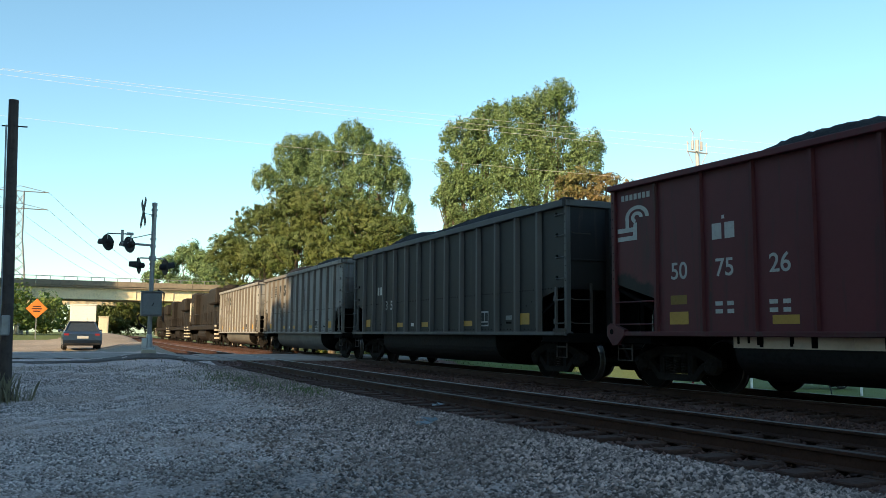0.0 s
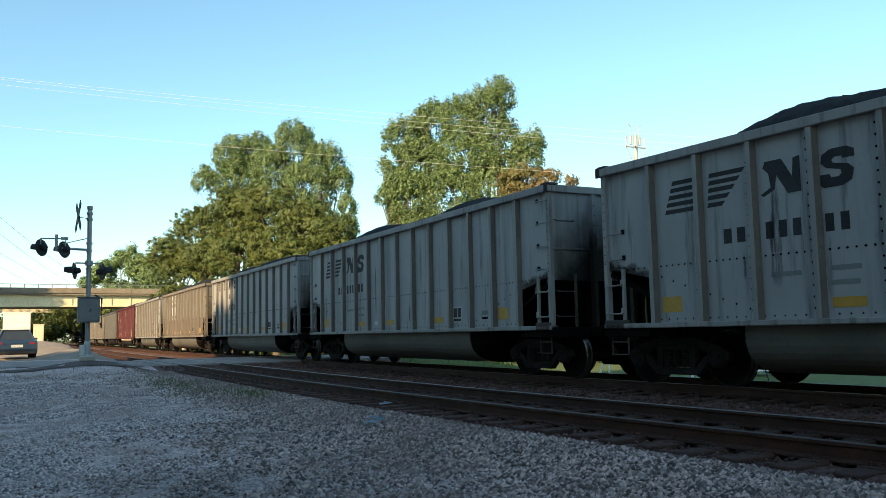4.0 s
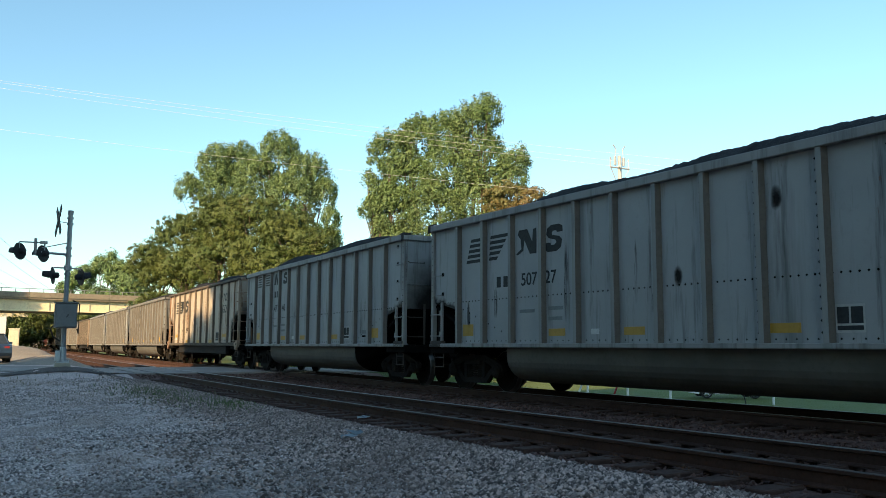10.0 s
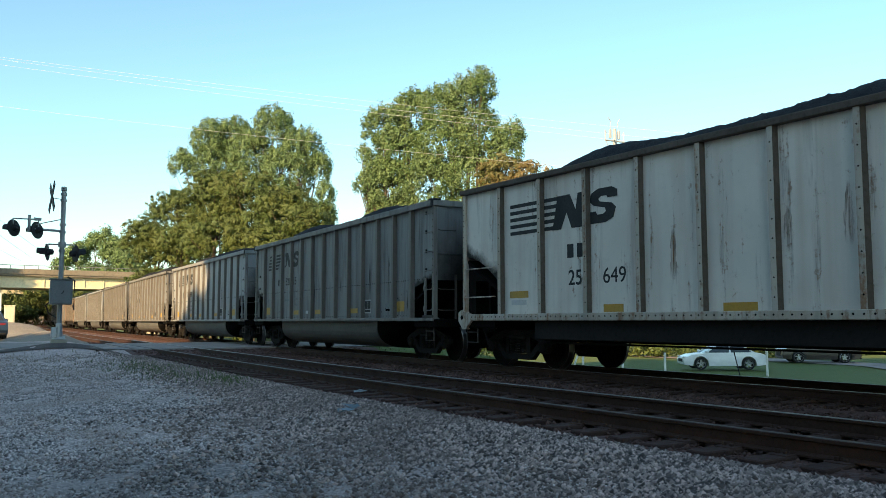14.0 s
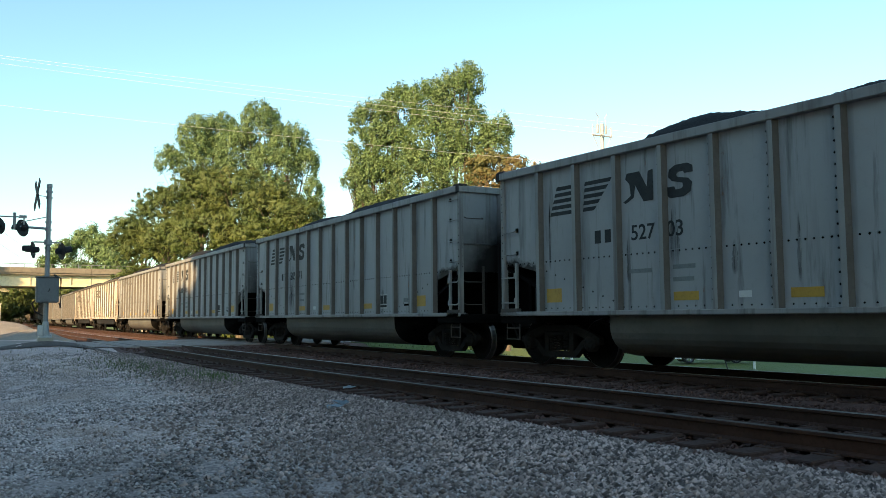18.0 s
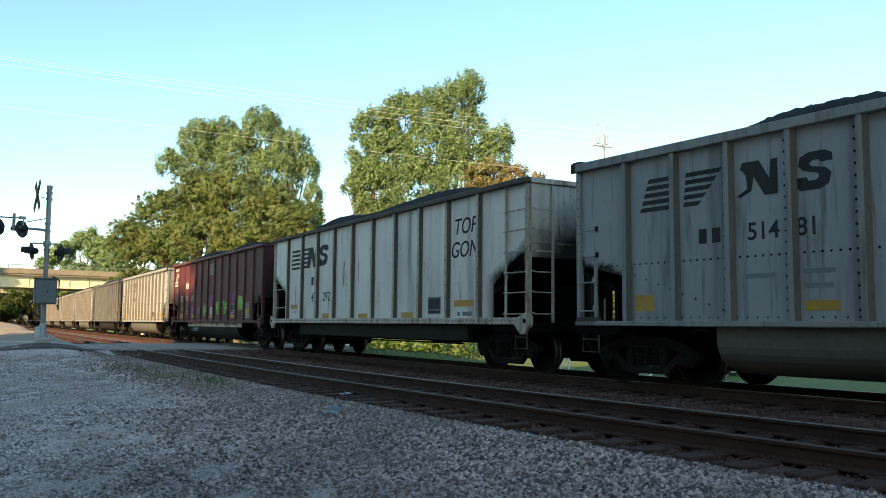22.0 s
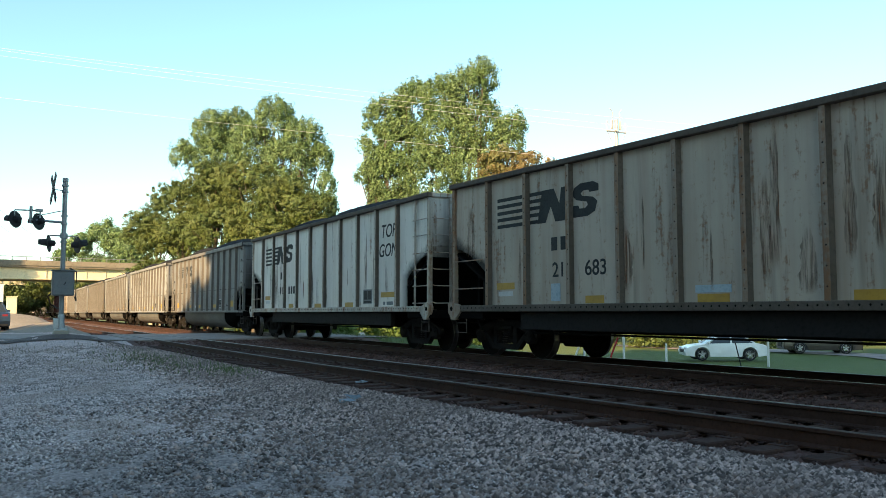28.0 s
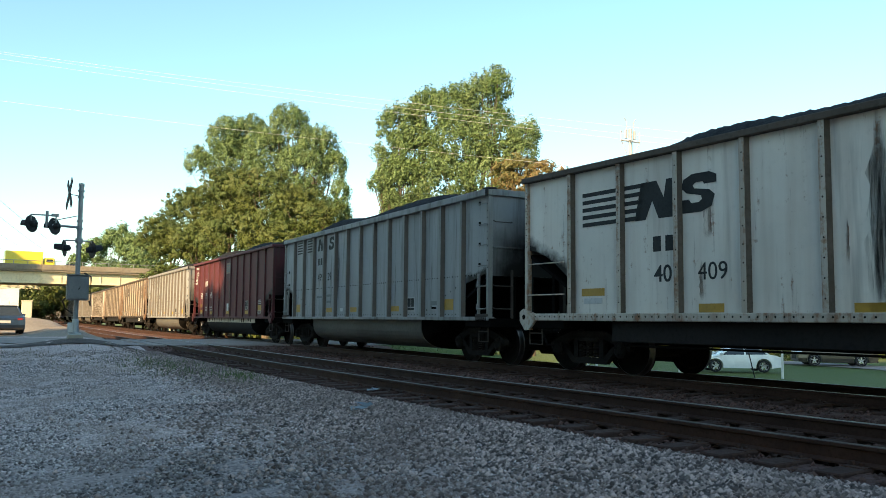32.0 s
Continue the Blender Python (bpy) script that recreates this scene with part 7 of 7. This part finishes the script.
s.tube([(0, 0, -0.1), (-0.25, 0.2, 1.4)], 0.03, 6)
part("pole", s, M_DARKMETAL, g)
z = float(ground_z(19.0, 44.3))
g = thing("utility_cabinet", "white utility cabinet beside the bushes", "cabinet", m=pose(19.0, 44.3, z, 0, 0, -25))
s = Shape()
s.box(-0.4, 0.4, -0.3, 0.3, 0, 1.15, 0.03)
s.box(-0.16, 0.16, -0.2, 0.2, 1.15, 1.55, 0.03)
part("body", s, M_WHITEBOX, g)

# weeds along the edge of the lot and round the pole
def blades(name, n, place, h, mat, label, seed):
    rng = np.random.default_rng(seed)
    x, y = place(rng, n)
    z = ground_z(x, y) - 0.02
    a = rng.uniform(0, 6.28, len(x))
    hh = h * rng.uniform(0.35, 1.2, len(x))
    lean = rng.normal(0, 0.16, (len(x), 2)) * hh[:, None]
    w = 0.008 + 0.006 * rng.random(len(x))
    dx, dy = np.cos(a) * w, np.sin(a) * w
    v = np.stack([np.stack([x - dx, y - dy, z], -1), np.stack([x + dx, y + dy, z], -1),
                  np.stack([x + lean[:, 0] * 0.4 + dx * 0.8, y + lean[:, 1] * 0.4 + dy * 0.8, z + hh * 0.6], -1),
                  np.stack([x + lean[:, 0], y + lean[:, 1], z + hh], -1)], 1)
    f = np.arange(len(x) * 4).reshape(-1, 4)
    tagged(new(name, big_mesh(name, v.reshape(-1, 3), f, [mat])), label, "weeds", kind="stuff")


M_DRY = leaf_material("dry_weed", (0.16, 0.14, 0.08), (0.24, 0.21, 0.13), (0.18, 0.15, 0.09))
M_WEED = leaf_material("green_weed", (0.06, 0.10, 0.02), (0.10, 0.14, 0.035), (0.10, 0.12, 0.04))


def patches(cs):
    def place(rng, n):
        k = rng.integers(0, len(cs), n)
        c = np.array(cs)[k]
        return c[:, 0] + rng.normal(0, 1, n) * c[:, 2], c[:, 1] + rng.normal(0, 1, n) * c[:, 3]
    return place


blades("weeds", 1600, patches([(4.2, 20.6, 0.35, 1.4), (3.8, 23.5, 0.5, 1.6), (4.5, 17.5, 0.2, 0.8)]), 0.11, M_WEED, "green weeds beside the ballast", 5)
blades("dry_weeds", 1100, patches([(1.5, 25.5, 2.6, 1.5), (3.0, 23.0, 1.2, 1.2), (-1.0, 27, 2.0, 1.0)]), 0.10, M_DRY, "dry weeds across the edge of the lot", 6)
blades("pole_weeds", 900, patches([(-1.5, 18.6, 0.3, 0.35), (-1.75, 17.0, 0.25, 0.8)]), 0.55, M_DRY, "tall dry weeds round the pole", 7)
blades("bank_grass", 30000, lambda rng, n: (rng.uniform(14, 30, n), rng.uniform(8, 46, n)), 0.12, M_WEED, "grass on the bank across the line", 8)
M_LITTER = plain("crumpled_blue_plastic", (0.12, 0.18, 0.23), (0.22, 0.26, 0.29), 0.4, 0, 6, 30, 0.003)
rl = random.Random(9)
for x, y in ((4.35, 10.7), (4.52, 10.9), (5.35, 12.6)):
    s = Shape()
    z = float(ground_z(x, y)) + 0.05
    pts = [(rl.uniform(-0.14, 0.14), rl.uniform(-0.14, 0.14), rl.uniform(0, 0.08)) for _ in range(9)]
    s.add(pts, [(0, 1, 2), (2, 3, 4), (4, 5, 0), (1, 6, 7), (7, 8, 3), (5, 6, 8)])
    tagged(new("litter", s.mesh("litter", M_LITTER)), "crumpled scrap of blue plastic on the gravel", "litter", "litter on the ballast").matrix_basis = pose(x, y, z)

# yellow truck and dark car that cross the overpass near the end
M_YTRUCK = gloss("yellow_truck_paint", (0.80, 0.62, 0.05), 0.0)
yt = thing("box_truck", "bright yellow box truck on the overpass", "truck")
s = Shape()
s.box(-1.25, 1.25, -3.6, 1.8, 0.9, 3.1, 0.06)
part("cargo_box", s, M_YTRUCK, yt)
s = Shape()
s.box(-1.1, 1.1, 1.95, 3.6, 0.6, 2.2, 0.2)
part("cab", s, M_YTRUCK, yt)
s = Shape()
s.box(-1.12, 1.12, 2.3, 3.3, 1.45, 2.0, 0.04)
part("window", s, M_GLASSDARK, yt)
s = Shape()
s.box(-0.5, 0.5, -3.5, 3.4, 0.5, 0.9, 0.03)
part("chassis", s, M_DARKMETAL, yt)
for sg in (-1, 1):
    for y in (-2.2, 2.6):
        w = Shape()
        w.lathe([(-0.13, 0.2), (-0.13, 0.48), (0.13, 0.48), (0.13, 0.2)], "x", 18, centre=(sg * 1.05, 0, 0))
        part("wheel", w, M_TYRE, yt, m=pose(0, y, 0.48))
dk = build_vehicle("sedan", "dark sedan on the overpass", "car", M_BLUECAR, pose(0, 0, 0))


# ---- what moves ----
SLIPS = [(0, 0.15), (1, 0.05), (2, 0.05), (3, 0.22), (6, 0.16), (7, 0.60), (8, 0.25), (9, 0.22), (10, 0.18), (11, 0.38), (12, 0.26), (13, 0.15), (14, 0.08), (15, 0.0), (18, 0.30), (19, 0.15),
         (20, 0.38), (21, 0.0), (22, 0.07), (23, 0.12), (24, 0.12), (25, 0.30), (28, 0.0), (29, 0.20), (30, 0.56), (31, 0.25), (32, 0.2)]


def head_of(t):
    """Place along the line of the front corner of car 0 at t seconds, with the slack that runs through the couplings."""
    slip = float(np.interp(t, [q[0] for q in SLIPS], [q[1] for q in SLIPS]))
    return -2.63 + 20.02 * t - 0.00319 * t * t - 0.0000364 * t ** 3 + slip


def on_line(y):
    """A vehicle's pose on the far track, its two trucks on the curve."""
    a, b = float(line_off(y + 6.2)), float(line_off(y - 6.2))
    return pose(TRACK_B + (a + b) / 2, y, 0, 0, 0, -math.degrees(math.atan((a - b) / 12.4)))


def motions():
    times = [float(i) for i in range(33)]
    tenths = [i / 10 for i in range(321)]
    for k, car in CARS.items():
        mid = k * CAR_PITCH - HALF
        walk(car, [(t, on_line(head_of(t) + mid)) for t in tenths if t == int(t) or -16 < head_of(t) + mid < 32])
        for tr in [c for c in car.children if c.name.startswith("truck")]:
            place = k * CAR_PITCH - HALF + tr.matrix_basis.translation.y
            near = [i / 30 for i in range(961) if 0 < head_of(i / 30) + place < 24]
            for ws in tr.children if near else ():
                if ws.name.startswith(("wheel", "axle")):
                    d = ws.matrix_basis.translation.y
                    rows = [(t, pose(0, d, 0.457, -math.degrees(head_of(t) / 0.457))) for t in near]
                    walk(ws, ([(0.0, rows[0][1])] if near[0] > 0.1 else []) + rows + ([(32.0, rows[-1][1])] if near[-1] < 31.9 else []))
    y0 = 4 * CAR_PITCH + 0.45
    for i, lo in enumerate(LOCOS):
        walk(lo, [(t, on_line(head_of(t) + y0 + 11.3 + 22.6 * i)) for t in times])
    # overpass traffic runs from left to right along the deck
    base = pose(6.0, 147.0, 0, 0, 0, 5.5)
    for ob, x_end, lane in ((yt, -1.5, 2.2), (dk, 5.0, 2.0)):
        walk(ob, [(t, base @ pose(max(-140.0, x_end - (32.0 - t) * 17.0), lane, 8.15, 0, 0, -90)) for t in (0.0, 20.0, 23.0, 25.0, 26.0, 28.0, 30.0, 32.0)])


motions()
